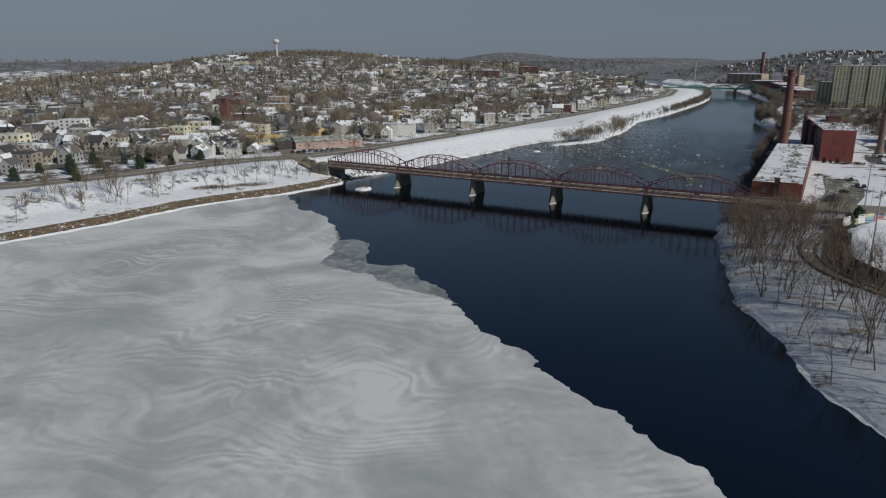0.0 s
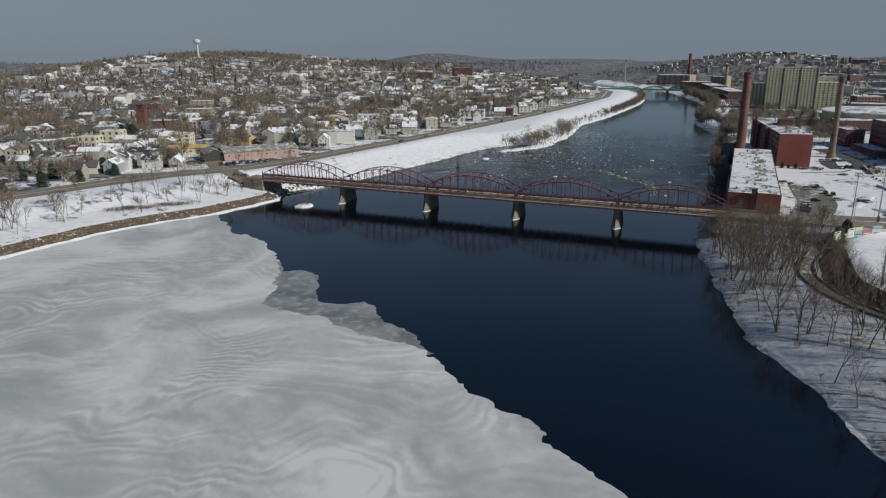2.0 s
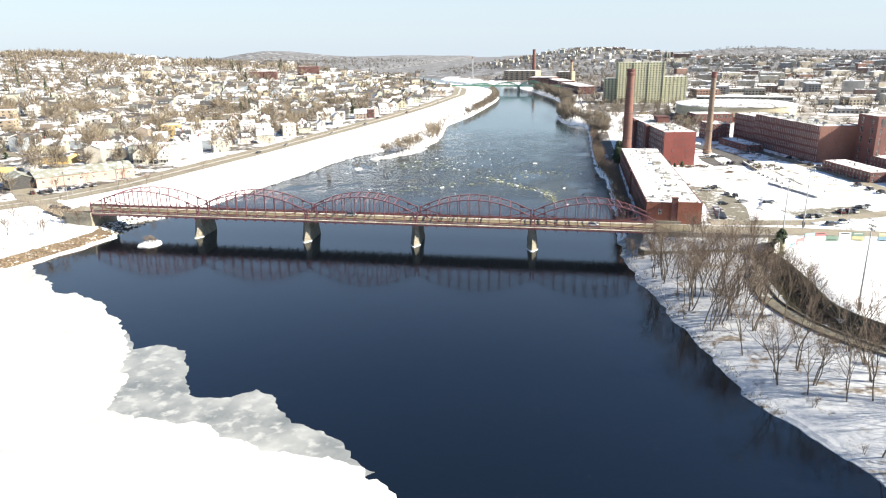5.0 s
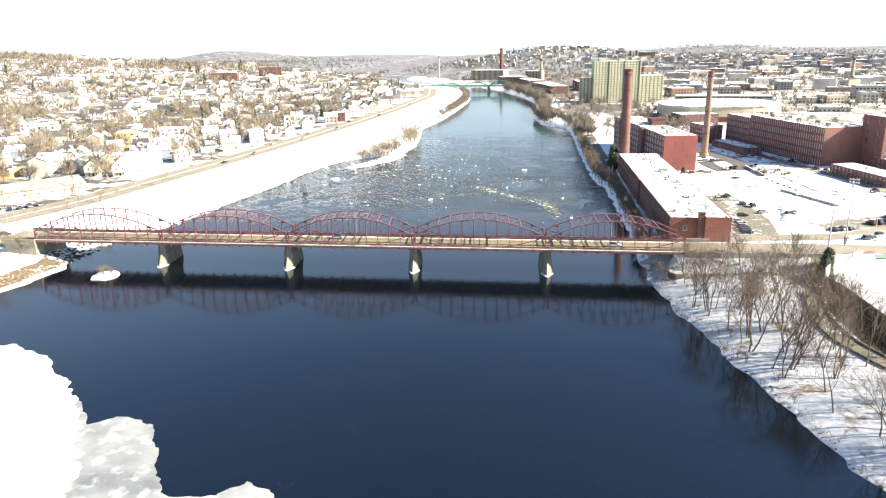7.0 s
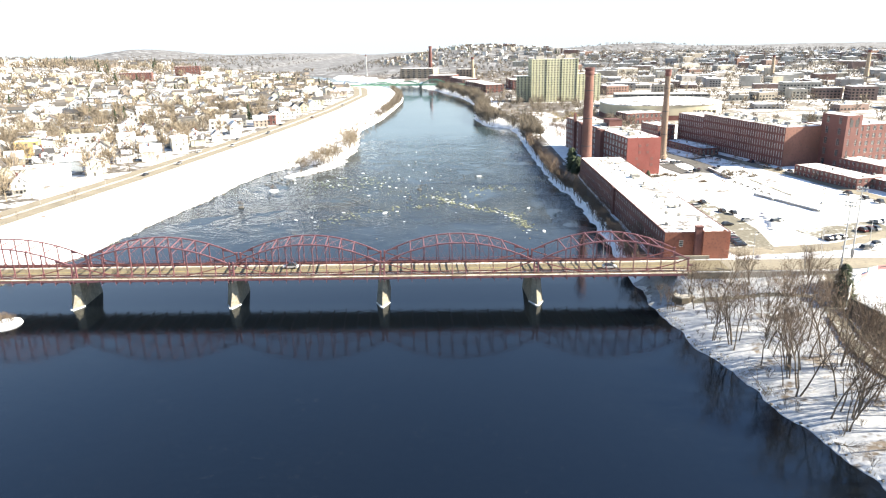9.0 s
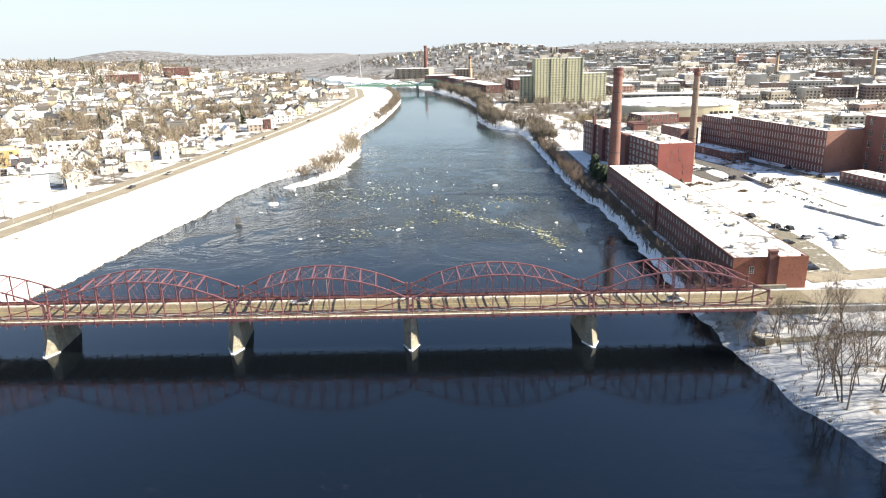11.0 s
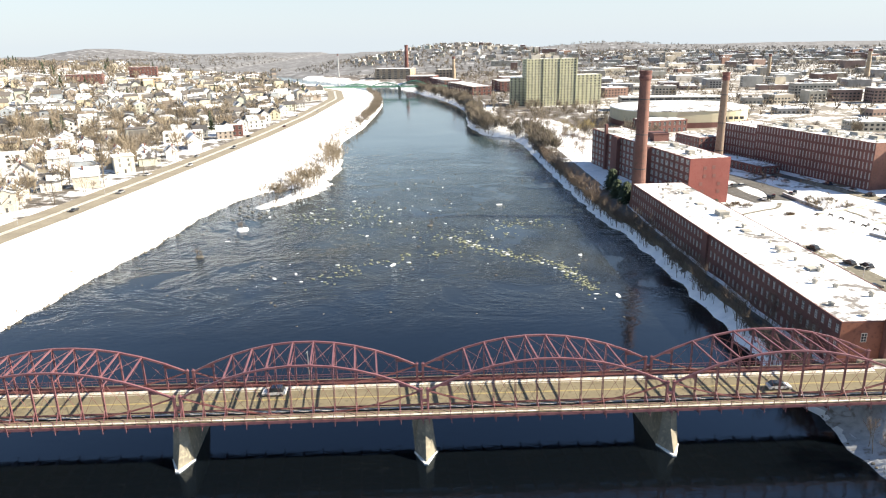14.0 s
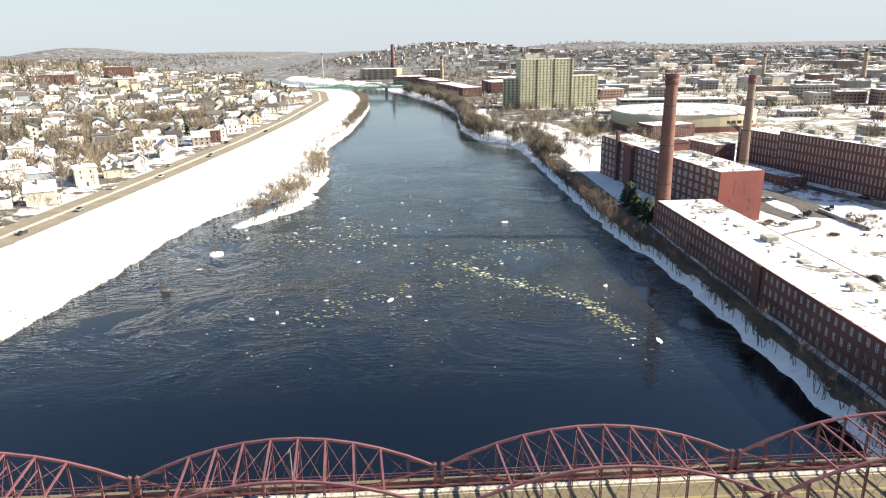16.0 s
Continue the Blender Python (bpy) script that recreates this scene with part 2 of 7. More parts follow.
DECK = surface("sandy_bridge_road", (0.145, 0.122, 0.078), (0.19, 0.165, 0.108), 0.22, 0.9, (0.115, 0.098, 0.066), 1.1, 0.15)
LINE = surface("worn_yellow_line", (0.36, 0.28, 0.09), (0.42, 0.34, 0.14), 0.7, 0.8, (0.19, 0.16, 0.11))
STEEL = surface("dull_red_painted_steel", (0.165, 0.066, 0.079), (0.23, 0.106, 0.117), 0.35, 0.45, (0.14, 0.064, 0.068), 2.4, 0.1, 0.02)
ROD = surface("thin_red_rod", (0.20, 0.07, 0.07), (0.27, 0.12, 0.11), 0.5, 0.6)
GRANITE = surface("weathered_granite_blocks", (0.15, 0.14, 0.115), (0.26, 0.24, 0.19), 0.35, 0.85, (0.32, 0.29, 0.22), 1.3, 0.5, 0.12)
BRICK = surface("old_red_brown_brick", (0.132, 0.060, 0.053), (0.182, 0.083, 0.073), 0.12, 0.9, (0.128, 0.060, 0.053), 1.5, 0.2)
BRICK_RED = surface("red_painted_brick", (0.175, 0.05, 0.043), (0.225, 0.07, 0.058), 0.1, 0.85, (0.19, 0.046, 0.04), 1.2, 0.2)
# orange brick of the mill end, with sunlit warmth mixed into its colour
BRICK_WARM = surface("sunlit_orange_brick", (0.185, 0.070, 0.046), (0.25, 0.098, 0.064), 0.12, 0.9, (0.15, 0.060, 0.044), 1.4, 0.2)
BRICK_STACK = surface("sooty_stack_brick", (0.155, 0.074, 0.058), (0.21, 0.104, 0.083), 0.1, 0.9, (0.12, 0.07, 0.056), 1.0, 0.2)
ASPHALT = surface("dark_wet_asphalt", (0.055, 0.053, 0.05), (0.10, 0.096, 0.09), 0.1, 0.8, (0.16, 0.155, 0.15), 0.9, 0.2)
BRICK_TAN = surface("tan_brick_stack", (0.33, 0.27, 0.20), (0.42, 0.35, 0.26), 0.1, 0.9, (0.24, 0.15, 0.1), 1.0, 0.2)
FRAME = surface("weathered_white_frame", (0.55, 0.53, 0.48), (0.66, 0.64, 0.6), 0.8, 0.7)
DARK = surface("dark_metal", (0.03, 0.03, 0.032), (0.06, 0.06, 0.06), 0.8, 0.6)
CONCRETE = surface("weathered_concrete", (0.32, 0.31, 0.28), (0.42, 0.40, 0.36), 0.2, 0.9, (0.25, 0.24, 0.22))
POLE = surface("galvanised_pole", (0.40, 0.41, 0.42), (0.52, 0.53, 0.54), 1.0, 0.45, None, None, 0.05, 0.01, 0.6)
GREEN_STEEL = surface("green_bridge_paint", (0.10, 0.25, 0.17), (0.16, 0.34, 0.24), 0.05, 0.6)
BARK = surface("grey_brown_bark", (0.095, 0.077, 0.06), (0.165, 0.135, 0.105), 0.6, 0.9)
TWIG = surface("bare_twigs", (0.125, 0.092, 0.070), (0.20, 0.150, 0.112), 0.25, 0.9)
TWIG_FAR = by_random("bare_far_crowns", [(0.18, 0.152, 0.122), (0.235, 0.20, 0.155), (0.13, 0.112, 0.096), (0.28, 0.235, 0.165), (0.20, 0.168, 0.135)], 0.9, True)
THICKET = surface("dark_brush_stems", (0.05, 0.045, 0.03), (0.11, 0.092, 0.062), 0.4, 0.9)
# ridge crowns toned grey so that their colour carries the haze
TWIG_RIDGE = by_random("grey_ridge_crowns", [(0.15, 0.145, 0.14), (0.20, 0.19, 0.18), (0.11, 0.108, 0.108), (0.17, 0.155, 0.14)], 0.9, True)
TWIG_PALE = surface("pale_tan_twigs", (0.185, 0.150, 0.108), (0.28, 0.232, 0.17), 0.25, 0.9)
TWIG_GOLD = surface("golden_willow_twigs", (0.26, 0.20, 0.075), (0.36, 0.28, 0.11), 0.25, 0.9)
NEEDLE = surface("dark_conifer_needles", (0.018, 0.032, 0.018), (0.045, 0.065, 0.03), 0.5, 0.85)
ROOF_TOWN = cover_material("thawing_flat_roof", 0.60, (0.16, 0.15, 0.14), (0.28, 0.265, 0.24), 0.03)
ROOF_THAW = cover_material("half_thawed_roof", 0.47, (0.16, 0.16, 0.145), (0.25, 0.25, 0.225), 0.10)
ROOF_SNOW = cover_material("snowy_flat_roof", 0.62, (0.14, 0.13, 0.125), (0.24, 0.23, 0.22), 0.085)
WALLS = [(0.74, 0.73, 0.70), (0.58, 0.55, 0.48), (0.64, 0.60, 0.47), (0.42, 0.43, 0.43), (0.78, 0.78, 0.77), (0.38, 0.43, 0.48), (0.48, 0.46, 0.41), (0.68, 0.68, 0.66), (0.36, 0.31, 0.27), (0.72, 0.71, 0.68), (0.28, 0.29, 0.28), (0.50, 0.53, 0.46), (0.74, 0.73, 0.70), (0.54, 0.49, 0.37)]
RIVER_WALL = surface("mossy_stone_wall", (0.075, 0.065, 0.05), (0.14, 0.12, 0.09), 0.3, 0.9, (0.2, 0.17, 0.12), 1.1, 0.5, 0.1)
ROOFS = [(0.10, 0.095, 0.09), (0.14, 0.13, 0.125), (0.07, 0.07, 0.075), (0.18, 0.15, 0.125), (0.12, 0.115, 0.11), (0.22, 0.21, 0.2)]
CLAPBOARD, CLAPBOARD_FAR = by_random("painted_clapboard", WALLS), by_random("far_painted_walls", WALLS, 0.7, True)
SHINGLE, SHINGLE_FAR = by_random("snowy_shingles", ROOFS, 0.85, False, 0.40), by_random("far_snowy_roofs", ROOFS, 0.85, True, 0.32, 0.12)
# brick and tan walls, lightened so the downtown haze sits in their colour
BLOCKS_FAR = by_random("far_block_walls", [(0.27, 0.165, 0.135), (0.40, 0.365, 0.31), (0.52, 0.48, 0.40), (0.27, 0.19, 0.165), (0.58, 0.55, 0.49), (0.34, 0.33, 0.32), (0.44, 0.42, 0.37)], 0.85, True, 0, 0.25, 0.1)
CARPAINT = by_random("car_paint", [(0.03, 0.03, 0.035), (0.28, 0.29, 0.30), (0.5, 0.5, 0.5), (0.10, 0.02, 0.02), (0.02, 0.03, 0.06), (0.06, 0.06, 0.065), (0.7, 0.7, 0.7)], 0.25, False, 0, 0.25, 4)


def glass_material(name, tint, rough):
    m, nt, p = nodes_of(name)
    col = ramp(nt, [(0.3, tint), (0.7, tuple(2.2 * c for c in tint))], noise_of(nt, 0.5, 2))
    nt.links.new(col, p.inputs["Base Color"])
    p.inputs["Roughness"].default_value = rough
    p.inputs["Specular IOR Level"].default_value = 0.6
    return m


PANE = glass_material("dark_window_pane", (0.02, 0.024, 0.028), 0.12)
# mill panes with reflected sky put into a pale base colour
PANE_PALE = glass_material("pale_dusty_pane", (0.13, 0.135, 0.14), 0.25)


# ---- mesh helpers ----
class Geo:
    """Vertices and faces of one mesh, gathered piece by piece."""

    def __init__(self):
        self.v, self.f = [], []

    def add(self, verts, faces):
        n = len(self.v)
        self.v += [tuple(p) for p in verts]
        self.f += [tuple(n + i for i in q) for q in faces]
        return self

    def box(self, x0, y0, z0, x1, y1, z1, taper=0.0):
        t = taper
        return self.add([(x0, y0, z0), (x1, y0, z0), (x1, y1, z0), (x0, y1, z0), (x0 + t, y0 + t, z1), (x1 - t, y0 + t, z1), (x1 - t, y1 - t, z1), (x0 + t, y1 - t, z1)],
                        [(3, 2, 1, 0), (4, 5, 6, 7), (0, 1, 5, 4), (1, 2, 6, 5), (2, 3, 7, 6), (3, 0, 4, 7)])

    def bar(self, a, b, w, h):
        a, b = Vector(a), Vector(b)
        d = (b - a).normalized()
        s = d.cross(Vector((0, 0, 1)))
        s = Vector((0, 1, 0)) if s.length < 1e-3 else s.normalized()
        u = s.cross(d)
        s, u = s * w / 2, u * h / 2
        return self.add([a - s - u, a + s - u, a + s + u, a - s + u, b - s - u, b + s - u, b + s + u, b - s + u],
                        [(0, 1, 2, 3), (7, 6, 5, 4), (1, 0, 4, 5), (2, 1, 5, 6), (3, 2, 6, 7), (0, 3, 7, 4)])

    def prism(self, poly, z0, z1, inset=0.0):
        """A polygon (anticlockwise) raised from z0 to z1; inset draws the top in towards its centre."""
        n = len(poly)
        cx, cy = sum(p[0] for p in poly) / n, sum(p[1] for p in poly) / n
        top = [(p[0] + (cx - p[0]) * inset, p[1] + (cy - p[1]) * inset, z1) for p in poly]
        return self.add([(p[0], p[1], z0) for p in poly] + top, [tuple(range(n - 1, -1, -1)), tuple(range(n, 2 * n))] + [(k, (k + 1) % n, n + (k + 1) % n, n + k) for k in range(n)])

    def lathe(self, profile, sides, x=0.0, y=0.0):
        """Rings of (radius, z), closed at both ends."""
        n = len(profile)
        vs = [(x + r * math.cos(2 * math.pi * k / sides), y + r * math.sin(2 * math.pi * k / sides), z) for r, z in profile for k in range(sides)]
        fs = [(i * sides + k, i * sides + (k + 1) % sides, (i + 1) * sides + (k + 1) % sides, (i + 1) * sides + k) for i in range(n - 1) for k in range(sides)]
        return self.add(vs, fs + [tuple(range(sides - 1, -1, -1)), tuple((n - 1) * sides + k for k in range(sides))])

    def sweep(self, pts, w, h):
        """One continuous bar of w x h along points of a vertical plane parallel to x."""
        n, rows = len(pts), []
        for k, (x, y, z) in enumerate(pts):
            a, b = pts[max(0, k - 1)], pts[min(n - 1, k + 1)]
            d = Vector((b[0] - a[0], 0, b[2] - a[2])).normalized()
            u = Vector((-d.z, 0, d.x)) * h / 2
            rows += [(x - u.x, y - w / 2, z - u.z), (x - u.x, y + w / 2, z - u.z), (x + u.x, y + w / 2, z + u.z), (x + u.x, y - w / 2, z + u.z)]
        return self.add(rows, [(4 * k + j, 4 * k + (j + 1) % 4, 4 * k + 4 + (j + 1) % 4, 4 * k + 4 + j) for k in range(n - 1) for j in range(4)] + [(3, 2, 1, 0), tuple(4 * n - 4 + j for j in range(4))])

    def welded(self):
        """Joins the corners that lie on one another."""
        seen, new_v, to = {}, [], []
        for p in self.v:
            key = (round(p[0], 3), round(p[1], 3), round(p[2], 3))
            if key not in seen:
                seen[key] = len(new_v)
                new_v.append(p)
            to.append(seen[key])
        self.v, self.f = new_v, [tuple(to[i] for i in q) for q in self.f]
        return self

    def mesh(self, name, *mats):
        me = bpy.data.meshes.new(name)
        me.from_pydata(self.v, [], self.f)
        for m in mats:
            me.materials.append(m)
        me.update()
        return me


def solid(name, geo, material, label="", category="", group="", kind=""):
    return tagged(new(name, geo.mesh(name, material)), label, category, group, kind)


def part(name, geo, material, parent, label=""):
    ob = new(name, geo.mesh(name, material) if isinstance(geo, Geo) else geo)
    ob.parent = parent
    return tagged(ob, label)


def thing(name, m, label, category, group=""):
    ob = new(name)
    ob.matrix_basis = m
    return tagged(ob, label, category, group)


def big_mesh(name, verts, faces, mats, index=None, smooth=False):
    """A large mesh from arrays; all faces have the same number of corners."""
    me = bpy.data.meshes.new(name)
    k = faces.shape[1]
    me.vertices.add(len(verts))
    me.vertices.foreach_set("co", np.asarray(verts, np.float32).ravel())
    me.loops.add(faces.size)
    me.loops.foreach_set("vertex_index", np.asarray(faces, np.int32).ravel())
    me.polygons.add(len(faces))
    me.polygons.foreach_set("loop_start", np.arange(0, faces.size, k, dtype=np.int32))
    for m in mats:
        me.materials.append(m)
    if index is not None:
        me.polygons.foreach_set("material_index", np.asarray(index, np.int32))
    me.polygons.foreach_set("use_smooth", np.full(len(faces), smooth))
    me.update(calc_edges=True)
    me.validate()
    return me


# ---- the lie of the land ----
LEFT_SHORE = ((-900, -330), (-400, -225), (-250, -188), (-183, -175), (-137, -164), (-100, -160), (-77, -153.5), (-49, -139), (-33, -135), (-8, -130), (2, -136), (14, -141), (28, -130), (50, -122), (94, -115.6), (118, -112.2),
              (146, -106.5), (191, -102), (227, -93), (243, -83), (256, -68), (275, -54), (300, -51), (330, -53), (422, -64), (516, -54), (652, -49.5), (732, -48), (784, -51), (862, -59), (976, -80), (1100, -170), (1300, -330), (1700, -620))
RIGHT_SHORE = ((-900, 330), (-400, 210), (-250, 166), (-178, 139.6), (-163, 126), (-144, 120), (-125, 110), (-110, 101), (-97, 99.5), (-72, 93), (-48, 88.5), (-33, 84.5), (-9, 81.5), (21, 81), (49, 82), (107, 82),
               (149, 81), (168, 76.6), (260, 75), (388, 74.6), (429, 70.7), (447, 51), (510, 41), (632, 47), (711, 41), (780, 30), (842, 17), (933, -9), (984, -20), (1100, -60), (1300, -190), (1700, -420))
HIGHWAY = ((-420, -300), (-300, -175), (-255, -128), (-232, -75), (-222, -40), (-205, -2), (-186, 22), (-172, 60), (-164, 110), (-155, 165), (-146, 230), (-136, 305), (-124, 410), (-113, 540), (-105, 740), (-124, 880), (-190, 1010), (-330, 1200))


def shore(table, y):
    ys, xs = np.array(table).T
    y = np.asarray(y, float)
    return np.interp(y, ys, xs) + 0.9 * np.sin(y * 0.31) * np.sin(y * 0.083 + 1) + 0.22 * np.sin(y * 0.77 + 2)


def ease(v, a, b):
    t = np.clip((v - a) / (b - a), 0, 1)
    return t * t * (3 - 2 * t)


def resample(points, step):
    p = np.array(points, float)
    s = np.concatenate([[0], np.cumsum(np.hypot(*np.diff(p, axis=0).T))])
    q = np.linspace(0, s[-1], max(2, int(s[-1] / step) + 1))
    # rounds the corners a little
    out = np.stack([np.interp(q, s, p[:, 0]), np.interp(q, s, p[:, 1])], 1)
    for _ in range(3):
        out[1:-1] = (out[:-2] + 2 * out[1:-1] + out[2:]) / 4
    return out


def line_distance(points, x, y):
    best = np.full(np.shape(x), 1e9)
    for (ax, ay), (bx, by) in zip(points[:-1], points[1:]):
        dx, dy = bx - ax, by - ay
        t = np.clip(((x - ax) * dx + (y - ay) * dy) / (dx * dx + dy * dy), 0, 1)
        best = np.minimum(best, np.hypot(x - ax - t * dx, y - ay - t * dy))
    return best


ISLAND = ((-78, 209), (-69, 224), (-62, 240), (-58, 262))
FIELD_EDGE = ((-300, 400), (-140, 205), (-110, 170), (-95, 152), (-83.5, 140), (-74, 133.5), (-68, 132), (-48, 132), (-30, 131), (-22, 129.5), (-14, 135), (-3, 142), (5, 150))


def hills(x, y):
    g = lambda a, cx, cy, sx, sy: a * np.exp(-((x - cx) / sx) ** 2 - ((y - cy) / sy) ** 2)
    h = g(60, -890, 810, 340, 430) + g(25, -430, 1300, 340, 330) + g(44, -2300, 1000, 600, 600) + g(48, 60, 1980, 380, 300)
    h += g(50, -1500, 3200, 270, 280) + g(34, 800, 3100, 420, 260) + g(12, -700, 2300, 700, 300) + g(8, 1500, 3600, 900, 300) + g(18, -500, 3600, 1200, 400)
    rough = np.sin(x * 0.0053 + 1.3) * np.sin(y * 0.0047) + 0.6 * np.sin(x * 0.013 + y * 0.009) + 0.4 * np.sin(x * 0.031 - y * 0.023)
    return h + 3 * ease(np.hypot(x, y), 1200, 2600) * (rough + 1.2)


def land(x, y):
    dr, dl = x - shore(RIGHT_SHORE, y), shore(LEFT_SHORE, y) - x
    bed = -2.5 * ease(np.minimum(-dr, -dl), 0, 5)
    w = ease(y, 0, 16)
    right = (1 - w) * np.interp(dr, [0, 1.5, 6, 20, 36, 45, 200], [0, 0.6, 1.8, 3.5, 4.5, 4.9, 5.6]) + w * np.interp(dr, [0, 1.5, 3.5, 8, 14, 300], [0, 0.9, 2.0, 4.3, 5.0, 5.4])
    right = np.where(dr > 6, np.maximum(right, 8.75 - np.where(y < 5.2, np.interp(x, [100, 106, 132], [1.5, 1.5, 0.35]), 0.5) * np.maximum(0, np.abs(y - 5.2) - 8) - 0.02 * np.maximum(0, x - 150)), right)
    ys, xs = np.array(FIELD_EDGE).T
    right = np.where((x > np.interp(y, ys, xs) + 1.5) & (y < np.interp(x, [130, 150, 190, 400], [-14, -2, 2, 34])), 7.2, right)
    w = ease(y, -8, 40)
    left = (1 - w) * np.interp(dl, [0, 1, 8, 11, 30, 46, 60, 300], [0, .5, 3, 3.2, 4.6, 8.2, 8.8, 9.2]) + w * np.interp(dl, [0, 1.5, 6, 30, 38, 60, 300], [0, 0.9, 1.7, 7.6, 8.8, 9, 9.4])
    hw = line_distance(HIGHWAY, x, y)
    left = np.where(dl > 20, left + (8.9 - left) * (1 - ease(hw, 13, 24)), left)
    isl = line_distance(ISLAND, x, y)
    bed = np.maximum(bed, 1.3 - 1.3 * (isl / np.interp(y, [205, 235, 300, 400], [3.6, 6.5, 9, 10]) / (1 + 0.3 * np.sin(y * 0.55) * np.sin(x * 0.4 + 1))) ** 2)
    side = np.where(dr > 0, right + hills(x, y) * ease(dr, 60, 500) + 6 * ease(dr, 300, 1500), left + hills(x, y) * ease(dl, 60, 350))
    bumps = 0.10 * np.sin(x * 0.9 + 0.4 * y) * np.sin(y * 0.7) * ease(np.maximum(dl, dr), 1, 6)
    return np.where((dr < 0) & (dl < 0), bed, side + bumps)


def spaced(a, lo, hi, b, step, grow):
    fine = list(np.arange(lo, hi + 0.01, step))
    d, v = step, lo
    while v > a:
        d *= grow
        v -= d
        fine.insert(0, max(v, a))
    d, v = step, hi
    while v < b:
        d *= grow
        v += d
        fine.append(min(v, b))
    return np.array(fine)


GX, GY = spaced(-4400, -270, 200, 4400, 3.1, 1.06), spaced(-1500, -230, 340, 4600, 3.3, 1.055)
XX, YY = np.meshgrid(GX, GY)
ZZ = land(XX, YY)


def gz(x, y):
    """The height of the ground sheet at a place."""
    i = int(np.clip(np.searchsorted(GX, x) - 1, 0, len(GX) - 2))
    j = int(np.clip(np.searchsorted(GY, y) - 1, 0, len(GY) - 2))
    u, v = (x - GX[i]) / (GX[i + 1] - GX[i]), (y - GY[j]) / (GY[j + 1] - GY[j])
    return float((ZZ[j, i] * (1 - u) + ZZ[j, i + 1] * u) * (1 - v) + (ZZ[j + 1, i] * (1 - u) + ZZ[j + 1, i + 1] * u) * v)


nx, ny = len(GX), len(GY)
ii = np.arange(nx * ny).reshape(ny, nx)
quads = np.stack([ii[:-1, :-1], ii[:-1, 1:], ii[1:, 1:], ii[1:, :-1]], -1).reshape(-1, 4)
cx, cy = ((XX[:-1, :-1] + XX[1:, 1:]) / 2).ravel(), ((YY[:-1, :-1] + YY[1:, 1:]) / 2).ravel()
inland = np.maximum(shore(LEFT_SHORE, cy) - cx, cx - shore(RIGHT_SHORE, cy))
left_side = cx < shore(LEFT_SHORE, cy)
beyond = left_side & (cx < np.interp(cy, [p[1] for p in HIGHWAY], [p[0] for p in HIGHWAY]) - 8)
kind_of = np.zeros(len(quads), int)
kind_of[(~left_side) & (cy > 330) & (inland > 4)] = 1
kind_of[beyond] = 2
kind_of[(~left_side) & (cy > 520) & (inland > 30)] = 3
kind_of[(~left_side) & (cy > 330) & (inland > 2.5) & (inland < 15)] = 1
kind_of[(~left_side) & (inland > 330)] = 3
kind_of[(~left_side) & (cy > 16) & (cy < 345) & (inland > 3.3) & (cx < 91)] = 3
kind_of[(~left_side) & (cy > 335) & (inland > 75)] = 3
kind_of[beyond & (cx < -960) & (cx > -1560) & (cy > 230) & (cy < 760) & (cy < -cx * 0.52 - 40)] = 0
kind_of[(~left_side) & (cy > 14) & (cy < 345) & (cx > 112) & (cx < 250)] = 4
kind_of[(~left_side) & (cy > 196) & (cy < 345) & (inland > 45) & (inland < 260)] = 1
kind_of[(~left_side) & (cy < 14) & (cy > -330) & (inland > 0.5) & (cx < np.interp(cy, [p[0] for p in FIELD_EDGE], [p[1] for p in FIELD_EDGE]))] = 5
field_in = np.interp(cy, [p[0] for p in FIELD_EDGE], [p[1] for p in FIELD_EDGE])
kind_of[(~left_side) & (cy < -22) & (cy > -330) & (cx > np.maximum(field_in - 8.5, np.interp(cy, [-190, -140, -115, -97, -86, -74, -60, -45, -26], [250, 190, 160, 141, 131, 124, 119.5, 119.5, 124.5]) + 3.2)) & (cx < field_in + 1)] = 7
kind_of[left_side & (cy < 18) & (cy > -330) & (inland > 9) & ~beyond] = 6
kind_of[(~left_side) & (cx > 165) & (cy > 345) & (cy < 1900)] = 9
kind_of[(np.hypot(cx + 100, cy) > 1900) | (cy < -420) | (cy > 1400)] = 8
ground = tagged(new("ground", big_mesh("ground", np.stack([XX, YY, ZZ], -1).reshape(-1, 3), quads, [SNOW, PARK, TOWN, WOODS, YARD, SHADED_LITTER, BANK_SNOW, BRUSH_SLOPE, FAR_WOODS, DOWNTOWN], kind_of, True)), "snow-covered river banks, town ground and wooded hills", "ground", kind="structure")

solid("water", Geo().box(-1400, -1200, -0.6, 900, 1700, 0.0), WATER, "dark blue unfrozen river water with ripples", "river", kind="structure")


# snow lips where the banks meet the water
def bank_lip(name, table, side, y0, y1, reach, mat, label):
    rows, ys = [], np.arange(y0, y1, 1.15)
    for y in ys:
        base = float(shore(table, y)) + 0.7 * noise.noise((y * 0.3, side, 0)) + 0.25 * noise.noise((y * 0.9, side, 5))
        for o, z in ((-0.6, -0.4), (-0.05, 0.1 + 0.1 * noise.noise((y * 0.9, 1, 2))), (0.45, 0.26), (1.4, None), (reach, None)):
            x = base + side * o
            rows.append((x, y, z if z is not None else max(float(land(x, y)), gz(x, y)) + (0.05 if o < reach else -0.04)))
    fs = [(5 * k + j, 5 * k + j + 1, 5 * k + 6 + j, 5 * k + 5 + j) for k in range(len(ys) - 1) for j in range(4)]
    solid(name, Geo().add(rows, fs if side > 0 else [f[::-1] for f in fs]), mat, label, "bank", kind="structure")


